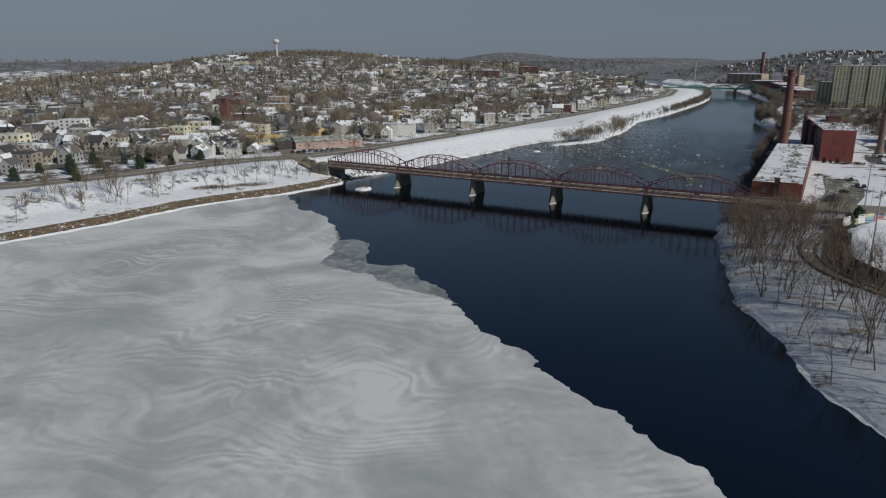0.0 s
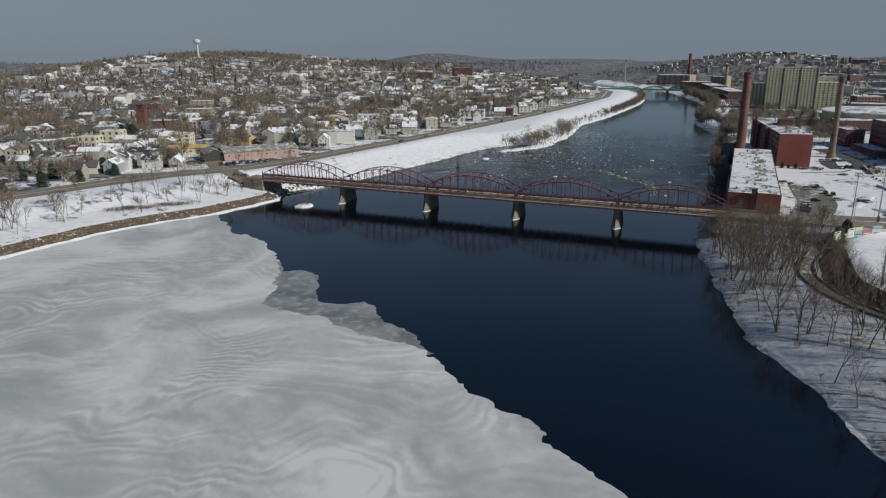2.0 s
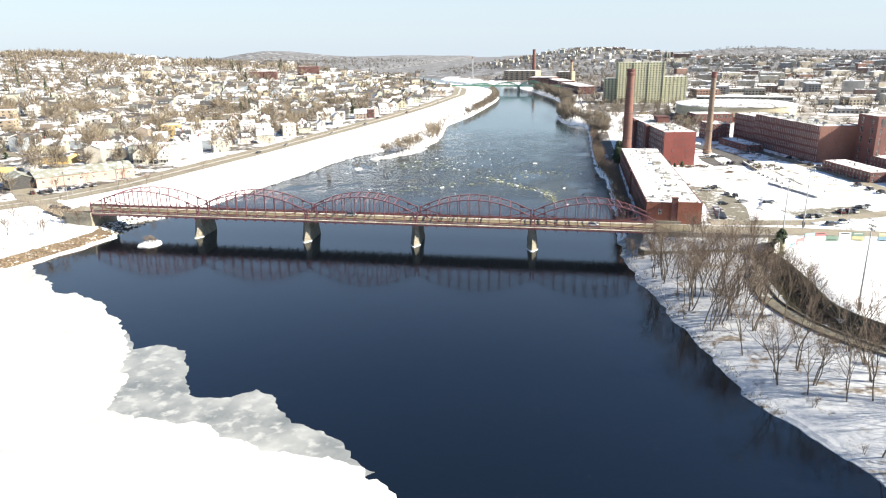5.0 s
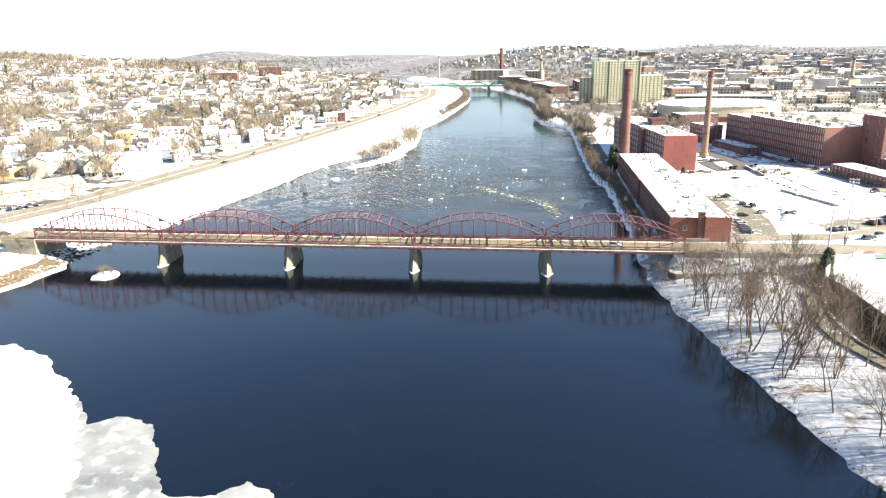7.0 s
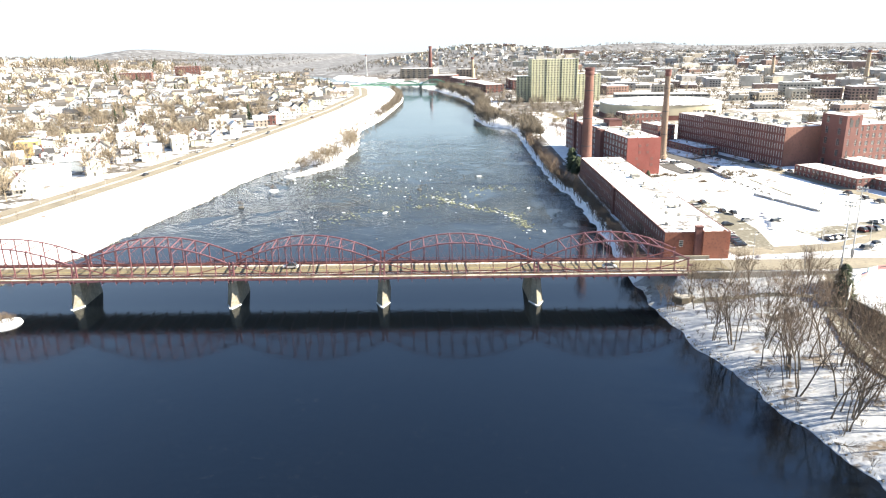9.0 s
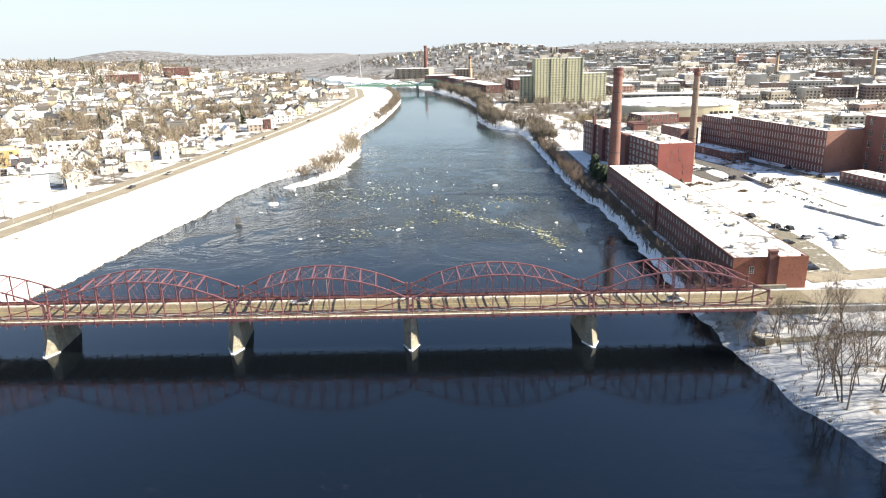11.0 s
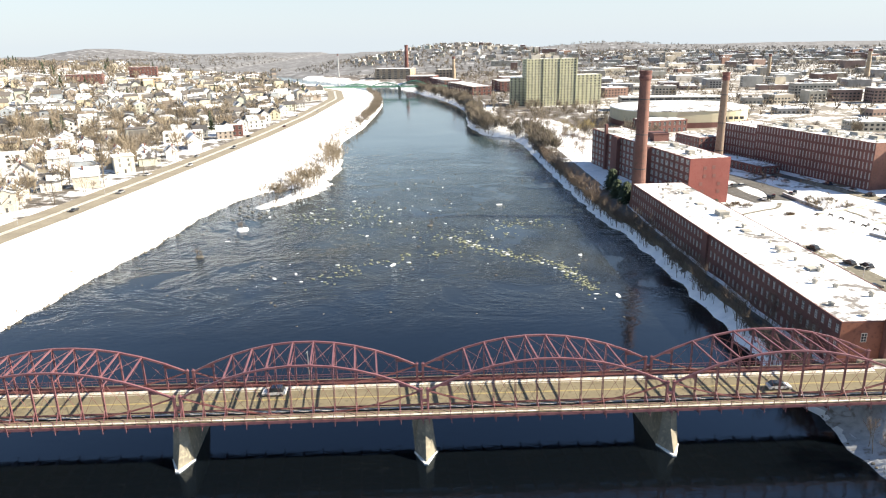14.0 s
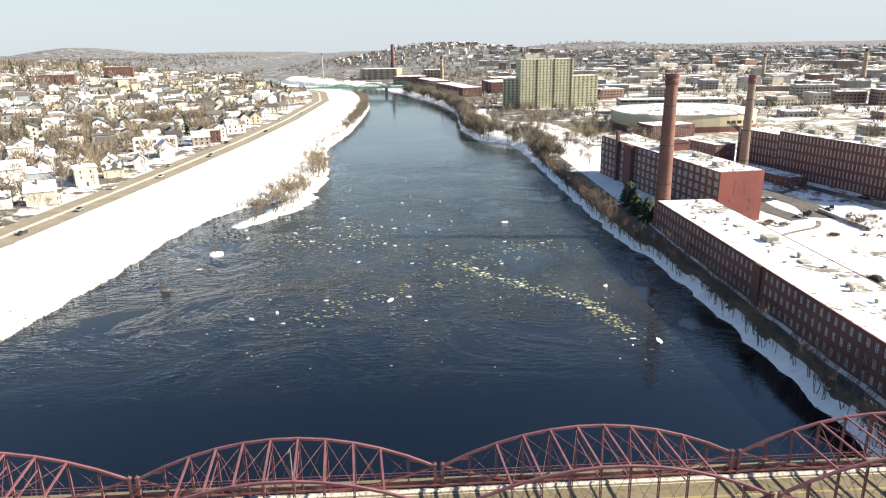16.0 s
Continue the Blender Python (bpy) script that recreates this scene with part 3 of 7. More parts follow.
bank_lip("snow_bank", RIGHT_SHORE, 1, -300, 14, 3.2, SHADED_LITTER, "uneven snow lip below the wooded bank")
bank_lip("snow_bank", RIGHT_SHORE, 1, 14, 440, 3.4, SNOW, "uneven snow lip below the mill wall")
bank_lip("snow_bank", LEFT_SHORE, -1, 18, 640, 3.2, SNOW, "uneven snow edge of the town bank")
bank_lip("snow_bank", LEFT_SHORE, -1, -330, -4, 2.0, SNOW, "thin snow edge below the stone slope")


# ---- ice ----
def frayed(points, step, size, seed):
    """The outline with a ragged edge added."""
    out = []
    rnd = random.Random(seed)
    for (ax, ay), (bx, by) in zip(points, points[1:] + points[:1]):
        d = math.hypot(bx - ax, by - ay)
        n = max(1, int(d / step)) if d < 60 else 1
        for k in range(n):
            t = k / n
            x, y = ax + (bx - ax) * t, ay + (by - ay) * t
            w = 0 if n == 1 else size
            q = noise.noise_vector((x * 0.16, y * 0.16, seed)) * w + noise.noise_vector((x * 0.55, y * 0.55, seed)) * w * 0.6
            out.append((x + q.x + rnd.uniform(-.15, .15) * w, y + q.y))
    return out


def sheet(outline, z0, z1):
    from mathutils.geometry import tessellate_polygon
    n = len(outline)
    g = Geo()
    tris = tessellate_polygon([[Vector((x, y, 0)) for x, y in outline]])
    def up(t):
        a, b, c = (outline[k] for k in t)
        return t if (b[0] - a[0]) * (c[1] - a[1]) - (b[1] - a[1]) * (c[0] - a[0]) > 0 else t[::-1]
    g.add([(x, y, z1) for x, y in outline] + [(x, y, z0) for x, y in outline], [up(tuple(t)) for t in tris] + [(k, n + k, n + (k + 1) % n, (k + 1) % n) for k in range(n)])
    return g


ICE_EDGE = [(-139, -48), (-122, -60), (-108, -73), (-97, -75), (-87, -79), (-74, -90), (-62, -100), (-54, -111), (-45, -126), (-39.5, -141), (-22, -142.5), (-15.6, -142.6), (1.6, -150.2), (10.7, -150.5), (21, -151.5), (26.5, -155), (40.8, -166.5), (54, -174.5),
            (61, -177), (64.8, -183), (78.4, -191), (88, -195.5), (93.7, -199.5), (101, -206), (106, -206), (115, -215.5), (124, -226), (134, -250), (146, -330), (150, -700), (-290, -700), (-240, -400), (-200, -250), (-184, -182), (-172, -137), (-168, -100), (-160, -76), (-146, -50)]
solid("ice_sheet", sheet(frayed(ICE_EDGE, 1.1, 2.0, 3), -0.25, 0.16), ICE, "grey-white swirled ice sheet frozen over the river", "ice", kind="structure")
THIN_EDGE = [(-66, -99), (-60, -101), (-53, -110), (-46, -106), (-39, -109), (-33.5, -116), (-29, -124), (-24.5, -131.5), (-15, -132), (-9.5, -125.5), (-4, -129), (2, -136.5), (14.7, -143), (26.5, -153.5), (24, -158), (8, -155), (-16, -148), (-40, -147), (-52, -128)]
solid("thin_ice", sheet(frayed(THIN_EDGE, 0.9, 1.3, 5), -0.2, 0.09), THIN_ICE, "thin grey half-melted ice fringe on dark water", "ice", kind="structure")
SHELF = [(122, -141), (120, -147), (124, -160), (130, -168), (137, -176), (148, -196), (160, -230), (180, -230), (165, -190), (150, -172), (135, -150)]
solid("shore_ice", sheet(frayed(SHELF, 1.2, 1.2, 8), -0.25, 0.2), ICE, "pale shelf of shore ice below the bank", "ice", kind="structure")


# ---- roads ----
def strip(points, width, lift=0.14, step=3.0, edge=None, level=None):
    """A band laid along a line on the ground."""
    p = resample(points, step)
    d = np.gradient(p, axis=0)
    d /= np.maximum(np.hypot(d[:, 0], d[:, 1])[:, None], 1e-6)
    nrm = np.stack([-d[:, 1], d[:, 0]], 1)
    rows, m = [], 5
    for k in range(len(p)):
        for j in range(m):
            o = (j / (m - 1) - 0.5) * width + (edge or 0)
            x, y = p[k] + nrm[k] * o
            rows.append((x, y, (level if level is not None else gz(x, y)) + lift))
    fs = [(k * m + j, (k + 1) * m + j, (k + 1) * m + j + 1, k * m + j + 1) for k in range(len(p) - 1) for j in range(m - 1)]
    return Geo().add(rows, [f[::-1] for f in fs])


# low stone edging of the path below the ball park
for edge_x in (-2.4, 2.4):
    line = resample([(p + edge_x, q) for p, q in ((124.5, -26), (119.5, -45), (119.5, -60), (124, -74), (131, -86), (141, -97), (160, -115), (190, -140))], 3.0)
    g = Geo()
    for (ax, ay), (bx, by) in zip(line[:-1], line[1:]):
        g.bar((ax, ay, gz(ax, ay) + 0.3), (bx, by, gz(bx, by) + 0.2), 0.3, 0.7)
    solid("path_wall", g, RIVER_WALL, "low dark stone wall beside the footpath", "wall", kind="structure")
# stone wall above the water along the mills
wy = np.arange(16, 346, 8.0)
for k in range(0, len(wy) - 1):
    y0, y1 = wy[k], wy[k + 1]
    x0, x1 = float(shore(RIGHT_SHORE, y0)) + 4.0, float(shore(RIGHT_SHORE, y1)) + 4.0
    solid("river_wall", Geo().add([(x0, y0, 0.8), (x0 + 0.7, y0, 0.8), (x0 + 0.7, y0, 4.5), (x0, y0, 4.5), (x1, y1, 0.8), (x1 + 0.7, y1, 0.8), (x1 + 0.7, y1, 4.5), (x1, y1, 4.5)], [(3, 2, 1, 0), (4, 5, 6, 7), (0, 4, 7, 3), (3, 7, 6, 2), (1, 2, 6, 5)]), RIVER_WALL, "length of dark stone river wall below the mill walk", "wall", kind="structure")


solid("stone_slope", strip([(float(shore(LEFT_SHORE, y)) - 5.0, y) for y in range(-330, -2, 5)], 6.6, 0.16, 2), RIPBED, "slope of broken brown stone with snow between", "bank", kind="structure")
solid("road", strip(HIGHWAY, 8.8, 0.16, 3, -5.6), ROAD, "salt-stained asphalt carriageway along the river", "road", kind="structure")
solid("road", strip(HIGHWAY, 8.4, 0.16, 3, 5.4), ROAD, "salt-stained asphalt carriageway beside the houses", "road", kind="structure")
solid("median", strip(HIGHWAY, 1.5, 0.2, 3, -0.1), DIRTY_SNOW, "sandy snow on the highway median", "snow", kind="structure")
solid("road", strip(((-146, 5.3), (-160, 6), (-176, 10), (-200, 24), (-235, 58), (-300, 110), (-420, 200)), 10, 0.2, 3), ROAD, "asphalt street leading from the bridge into town", "road", kind="structure")
solid("road", strip(((-205, 0), (-240, -24), (-300, -40), (-420, -50), (-600, -30)), 9, 0.2, 3), ROAD, "asphalt street through the low town", "road", kind="structure")
solid("road", strip(((93, 5.3), (130, 5.3), (170, 8), (240, 20), (420, 60)), 10.5, 0.2, 3), ROAD, "sandy asphalt road at the end of the bridge", "road", kind="structure")
solid("parking_lot", strip(((126, 32), (131, 62), (128, 110)), 17, 0.14, 3), LOT, "asphalt parking lot partly cleared of snow", "parking lot", kind="structure")
solid("road", strip(((118, 30), (160, 36), (205, 62), (216, 100), (205, 160), (190, 215)), 8, 0.18, 3), ROAD, "cleared lane round the snowy lot", "road", kind="structure")
solid("footpath", strip(((92, -9.0), (104, -9.5), (116, -9.0), (126, -12), (124, -26)), 2.4, 0.14, 2), LOT, "trodden path from the terrace to the park", "path", kind="structure")
solid("parking_lot", strip(((155, 50), (190, 62)), 16, 0.13, 3), LOT, "second row of cleared parking", "parking lot", kind="structure")
solid("parking_lot", strip(((146, 268), (160, 228), (166, 196), (160, 176)), 11, 0.15, 3), ASPHALT, "dark asphalt yard between the brick mills", "parking lot", kind="structure")
solid("road", strip(((172, 290), (184, 240), (196, 190), (206, 160)), 7, 0.17, 3), ASPHALT, "dark asphalt lane along the long mill", "road", kind="structure")
solid("footpath", strip(((137, 6), (131, -8), (124.5, -26), (119.5, -45), (119.5, -60), (124, -74), (131, -86), (141, -97), (160, -115), (190, -140)), 4.2, 0.14, 2), LOT, "cleared footpath along the ball park wall", "path", kind="structure")
solid("footpath", strip(((128, 152), (140, 158.5), (151, 163), (156, 172)), 1.7, 0.14, 2), LOT, "curving path trodden through the yard snow", "path", kind="structure")
solid("parking_lot", strip(((147, 212), (146, 192), (150, 174)), 9, 0.16, 3), ASPHALT, "dark cleared asphalt beside the red mill", "parking lot", kind="structure")
solid("footpath", strip(((152, 211), (168, 222), (186, 232)), 3.5, 0.18, 2), ASPHALT, "cleared path to the yard building", "path", kind="structure")
solid("footpath", strip(((175.5, 157), (177.5, 138), (179.5, 114)), 1.6, 0.15, 2), LOT, "straight path along the snowy yard", "path", kind="structure")
solid("snow_strip", strip(((90.3, 18), (89.9, 60), (89.7, 168)), 1.1, 0.16, 3), SNOW, "line of ploughed snow at the foot of the mill", "snow", kind="structure")
solid("footpath", strip(((87.5, 16), (87.7, 60), (87.6, 150), (86, 200), (85.5, 250), (82, 300), (79, 345), (84, 420), (92, 520), (88, 620)), 2.4, 0.14, 3), ASPHALT, "narrow riverside walk along the mill wall", "path", kind="structure")
for sx, sy, ex, ey in ((-215, 95, -900, 420), (-195, 170, -900, 560), (-180, 250, -880, 700), (-170, 340, -800, 800), (-155, 440, -700, 900), (-260, 30, -330, 480), (-360, 60, -470, 640), (-470, 60, -620, 760)):
    solid("street", strip(((sx, sy), ((sx + ex) / 2, (sy + ey) / 2 + 12), (ex, ey)), 6.5, 0.15, 6), ROAD, "slushy residential street", "road", kind="structure")


# ---- the lenticular truss bridge ----
DECK_Z, NEAR_Y, FAR_Y, SKEW = 9.0, 0.0, 10.6, -0.9
JOINTS = (-146.0, -95.35, -46.4, 0.0, 47.0, 93.4)
bridge = thing("truss_bridge", pose(0, 0, 0), "dull red steel lenticular truss road bridge on stone piers", "bridge")
part("road_deck", Geo().box(JOINTS[0], 1.2, DECK_Z - 0.35, JOINTS[-1], 9.5, DECK_Z), DECK, bridge, "sand-strewn road surface")
# dark slab added below the kerb gaps to keep sun off the piers
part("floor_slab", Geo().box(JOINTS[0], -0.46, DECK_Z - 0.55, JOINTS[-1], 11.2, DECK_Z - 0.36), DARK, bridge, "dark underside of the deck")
for yy in (5.22, 5.48):
    part("centre_line", Geo().box(JOINTS[0], yy - 0.07, DECK_Z + 0.004, JOINTS[-1], yy + 0.07, DECK_Z + 0.012), LINE, bridge, "worn yellow centre line")
for yy in (1.75, 8.95):
    part("edge_line", Geo().box(JOINTS[0], yy - 0.06, DECK_Z + 0.004, JOINTS[-1], yy + 0.06, DECK_Z + 0.012), FRAME, bridge)


def drift(y0, y1, seed):
    """Ploughed snow lying in an uneven ridge along the kerb."""
    g, rnd, n = Geo(), random.Random(seed), 160
    rows = []
    for k in range(n + 1):
        x = JOINTS[0] + (JOINTS[-1] - JOINTS[0]) * k / n
        h, m = 0.06 + 0.20 * max(0, noise.noise((x * 0.2, seed, 0)) + 0.45), 0.16 * noise.noise((x * 0.5, seed, 3))
        rows += [(x, y0 + m, DECK_Z + 0.02), (x, (y0 + y1) / 2, DECK_Z + 0.05 + h), (x, y1 + m * 0.5, DECK_Z + 0.02)]
    g.add(rows, [(3 * k + j, 3 * k + 3 + j, 3 * k + 4 + j, 3 * k + 1 + j) for k in range(n) for j in (0, 1)])
    return g


part("snow_ridge", drift(0.95, 0.45, 1), DIRTY_SNOW, bridge, "ploughed snow along the kerb")
part("snow_ridge", drift(10.15, 9.7, 2), DIRTY_SNOW, bridge, "ploughed snow along the kerb")
for y0, y1, s in ((-2.5, -0.45, 4), (11.1, 13.1, 5)):
    part("sidewalk", Geo().box(JOINTS[0], y0, DECK_Z - 0.15, JOINTS[-1], y1, DECK_Z + 0.1), DECK, bridge, "sandy footway outside the truss")
for y0, s in ((-0.4, 6), (11.45, 7)):
    part("snow_ridge", drift(y0 - 0.9, y0 - 1.95, s), DIRTY_SNOW, bridge, "snow lying along the footway")
# stringers and edge girders under the deck
for yy in (1.4, 3.9, 6.7, 9.2):
    part("stringer", Geo().bar((JOINTS[0], yy, DECK_Z - 0.65), (JOINTS[-1], yy, DECK_Z - 0.65), 0.35, 0.6), STEEL, bridge)
for yy in (-2.55, 13.15):
    part("edge_girder", Geo().bar((JOINTS[0], yy, DECK_Z - 0.35), (JOINTS[-1], yy, DECK_Z - 0.35), 0.18, 0.55), STEEL, bridge)
    part("handrail", Geo().bar((JOINTS[0], yy, DECK_Z + 1.15), (JOINTS[-1], yy, DECK_Z + 1.15), 0.09, 0.09), STEEL, bridge)
    part("handrail", Geo().bar((JOINTS[0], yy, DECK_Z + 0.65), (JOINTS[-1], yy, DECK_Z + 0.65), 0.06, 0.06), STEEL, bridge)
part("fence_girder", Geo().box(JOINTS[0], 11.0, DECK_Z, JOINTS[-1], 11.15, DECK_Z + 1.0), STEEL, bridge, "riveted plate girder along the far footway")
for yy in (0.45, 10.2):
    part("guard_rail", Geo().bar((JOINTS[0], yy, DECK_Z + 0.75), (JOINTS[-1], yy, DECK_Z + 0.75), 0.08, 0.3), ROD, bridge)

PANELS, END_Z, RISE, SAG = 11, 12.9, 5.95, 4.3
rail_post = Geo().box(-0.04, -0.04, 0, 0.04, 0.04, 1.2).mesh("rail_post", STEEL)


def skewed(x, y):
    return x + SKEW * y / FAR_Y


for a, b in zip(JOINTS[:-1], JOINTS[1:]):
    a, b = a + 0.6, b - 0.6
    step = (b - a) / PANELS
    top = lambda k: END_Z + RISE * (1 - (2 * k / PANELS - 1) ** 2)
    low = lambda k: END_Z - SAG * (1 - (2 * k / PANELS - 1) ** 2)
    for y in (NEAR_Y, FAR_Y):
        px = lambda k: skewed(a + step * k, y)
        part("top_chord", Geo().sweep([(px(k), y, top(k)) for k in range(PANELS + 1)], 0.38, 0.36), STEEL, bridge)
        for dy in (-0.14, 0.14):
            part("bottom_chord", Geo().sweep([(px(k), y + dy, low(k)) for k in range(PANELS + 1)], 0.08, 0.22), ROD, bridge)
        for k in range(1, PANELS):
            # each post: two channels with lacing
            p = Geo()
            for dx in (-0.13, 0.13):
                p.bar((px(k) + dx, y, DECK_Z - 0.9), (px(k) + dx, y, top(k)), 0.26, 0.08)
            n = int((top(k) - DECK_Z) / 0.6)
            for q in range(n):
                z0 = DECK_Z + q * 0.6
                s = 1 if q % 2 else -1
                p.bar((px(k) - 0.13 * s, y, z0), (px(k) + 0.13 * s, y, z0 + 0.6), 0.2, 0.04)
            part("post", p, STEEL, bridge)
        for k in range(1, PANELS - 1):
            zb = lambda q: max(low(q), DECK_Z + 0.2)
            for p0, p1 in (((px(k), y, top(k) - 0.2), (px(k + 1), y, zb(k + 1))), ((px(k), y, zb(k)), (px(k + 1), y, top(k + 1) - 0.2))):
                part("diagonal_rod", Geo().bar(p0, p1, 0.045, 0.045), ROD, bridge)
    for k in range(2, PANELS - 1):
        x0, x1 = skewed(a + step * k, NEAR_Y), skewed(a + step * k, FAR_Y)
        part("top_strut", Geo().bar((x0, 0.2, top(k)), (x1, FAR_Y - 0.2, top(k)), 0.28, 0.26), STEEL, bridge)
        if 3 <= k <= 8:
            part("sway_strut", Geo().bar((x0, 0.2, top(k) - 2.1), (x1, FAR_Y - 0.2, top(k) - 2.1), 0.15, 0.16), STEEL, bridge)
    for k in range(2, PANELS - 2):
        x0, x1 = a + step * k, a + step * (k + 1)
        part("top_bracing", Geo().bar((skewed(x0, 0), 0, top(k)), (skewed(x1, FAR_Y), FAR_Y, top(k + 1)), 0.045, 0.045), ROD, bridge)
        part("top_bracing", Geo().bar((skewed(x1, 0), 0, top(k + 1)), (skewed(x0, FAR_Y), FAR_Y, top(k)), 0.045, 0.045), ROD, bridge)
    for k in (1, PANELS - 1):
        for y, s in ((NEAR_Y, 1), (FAR_Y, -1)):
            x = skewed(a + step * k, y)
            w = 1 if k == 1 else -1
            part("gusset", Geo().add([(x, y + 0.1 * s, top(k)), (x - 1.9 * w, y + 0.1 * s, top(k) - 1.1), (x, y + 0.1 * s, top(k) - 1.0), (x, y - 0.1 * s, top(k)), (x - 1.9 * w, y - 0.1 * s, top(k) - 1.1), (x, y - 0.1 * s, top(k) - 1.0)],
                                     [(0, 1, 2), (5, 4, 3), (0, 3, 4, 1), (1, 4, 5, 2), (2, 5, 3, 0)]), STEEL, bridge)
    for k in range(PANELS + 1):
        x = a + step * k
        part("floor_beam", Geo().bar((skewed(x, -2.3), -2.3, DECK_Z - 0.95), (skewed(x, 12.9), 12.9, DECK_Z - 0.95), 0.26, 0.62), STEEL, bridge)
        for yy in (-2.75, 13.35):
            part("hanger", Geo().bar((skewed(x, yy), yy, DECK_Z - 1.55), (skewed(x, yy), yy, DECK_Z + 0.1), 0.11, 0.11), STEEL, bridge)
        for y, s in ((NEAR_Y, -1), (FAR_Y, 1)):
            part("outrigger", Geo().bar((skewed(x, y), y + 0.15 * s, DECK_Z + 1.9), (skewed(x, y + 2.55 * s), y + 2.55 * s, DECK_Z - 0.7), 0.12, 0.12), STEEL, bridge)
        for j in range(2):
            for yy in (-2.55, 13.15):
                rp = part("rail_post", rail_post, STEEL, bridge)
                rp.matrix_basis = pose(x + j * step / 2, yy, DECK_Z - 0.05)

for k, x in enumerate(JOINTS):
    for y in (NEAR_Y, FAR_Y):
        for dx in (-0.6, 0.6):
            g = Geo().box(-0.24, -0.24, DECK_Z - 1.3, 0.24, 0.24, 13.2).box(-0.31, -0.31, 13.2, 0.31, 0.31, 13.32).box(-0.17, -0.17, 13.32, 0.17, 0.17, 13.65, 0.12)
            e = part("end_post", g, STEEL, bridge)
            e.matrix_basis = pose(skewed(x, y) + dx, y, 0)
            if k in (0, 5):
                break
    for y in (-0.1, 10.7):
        part("tie_plate", Geo().box(skewed(x, y) - 0.6, y - 0.12, 10.6, skewed(x, y) + 0.6, y + 0.12, 11.2), STEEL, bridge)

# piers: battered masonry with a pointed cutwater at each end
for x in JOINTS[1:-1]:
    g = Geo()
    def ring(z, w, y0, y1, p0, p1):
        return [(x - w + SKEW, y1, z), (x - w, y0, z), (x, p0, z), (x + w, y0, z), (x + w + SKEW, y1, z), (x + SKEW, p1, z)]
    # a raked ice-breaking nose below, upright and pointed above
    rings = ring(-2.5, 2.4, -1.0, 12.4, -6.0, 17.0) + ring(0.0, 2.1, -0.9, 12.2, -4.5, 15.4) + ring(4.2, 1.6, -0.7, 11.9, -1.8, 13.0) + ring(7.45, 1.3, -0.55, 11.7, -1.5, 12.6)
    g.add(rings, [(5, 4, 3, 2, 1, 0), tuple(range(18, 24))] + [(6 * r + k, 6 * r + (k + 1) % 6, 6 * r + 6 + (k + 1) % 6, 6 * r + 6 + k) for r in range(3) for k in range(6)])
    pier = part("pier", g, GRANITE, bridge, "battered granite block pier")
    part("pier_cap", Geo().prism([(x - 1.45 + SKEW, 12.5), (x - 1.45, -0.75), (x, -1.75), (x + 1.45, -0.75), (x + 1.45 + SKEW, 12.5), (x + SKEW, 13.5)][::1], 7.45, 7.85), CONCRETE, pier)
    part("bearing", Geo().box(x - 1.0, -0.7, 7.85, x + 1.0, 0.7, 8.05).box(x - 1.0 + SKEW, 9.9, 7.85, x + 1.0 + SKEW, 11.3, 8.05), DARK, pier)
    collar = frayed([(x - 2.3, -0.8), (x - 0.3, -4.9), (x + 0.4, -4.9), (x + 2.3, -0.8), (x + 1.9, -0.6), (x, -4.0), (x - 1.9, -0.6)], 0.7, 0.2, 11)
    solid("ice_collar", sheet(collar, -0.2, 0.28), FLOE, "white ice collar round the foot of a pier", "ice", "ice collars on the piers")

# abutments
for x0, x1, y0, y1, nm in ((-158, -144.6, -3.5, 14, "stone abutment under the town end of the bridge"), (92, 104, -3.0, 13.6, "stone abutment under the mill end of the bridge")):
    ab = solid("abutment", Geo().box(x0, y0, -2, x1, y1, DECK_Z - 1.4, 0.35).box(x0, y0 - 0.3, DECK_Z - 1.4, x1, y0 + 0.5, DECK_Z + 0.5).box(x0, y1 - 0.5, DECK_Z - 1.4, x1, y1 + 0.3, DECK_Z + 0.5), GRANITE, nm, "abutment", kind="structure")
solid("approach_road", Geo().box(-160, 0.3, DECK_Z - 0.4, -146, 10.4, DECK_Z + 0.02), ROAD, "asphalt bridge approach", "road", kind="structure")
solid("approach_road", Geo().box(93.4, 0.3, DECK_Z - 0.4, 106, 10.4, DECK_Z + 0.02), DECK, "sandy bridge approach", "road", kind="structure")
terrace = [(86.6, -6.6), (87.0, -8.6), (88.6, -9.8), (90.8, -9.4), (93, -7.8), (93, -4.2), (90, -3.8), (87.4, -4.6)]
solid("terrace_wall", Geo().prism(terrace, -0.5, 3.7), RIVER_WALL, "rounded stone terrace wall below the bridge end", "wall", kind="structure")
solid("terrace_snow", Geo().prism([(90 + (x - 90) * 0.9, -6.8 + (y + 6.8) * 0.88) for x, y in terrace], 3.7, 3.9, 0.04), DIRTY_SNOW, "trodden snow on the terrace", "snow", kind="structure")
solid("approach_wall", Geo().box(104, -3.2, 3.0, 138, -2.7, DECK_Z + 0.6), CONCRETE, "low concrete parapet beside the approach road", "wall", kind="structure")


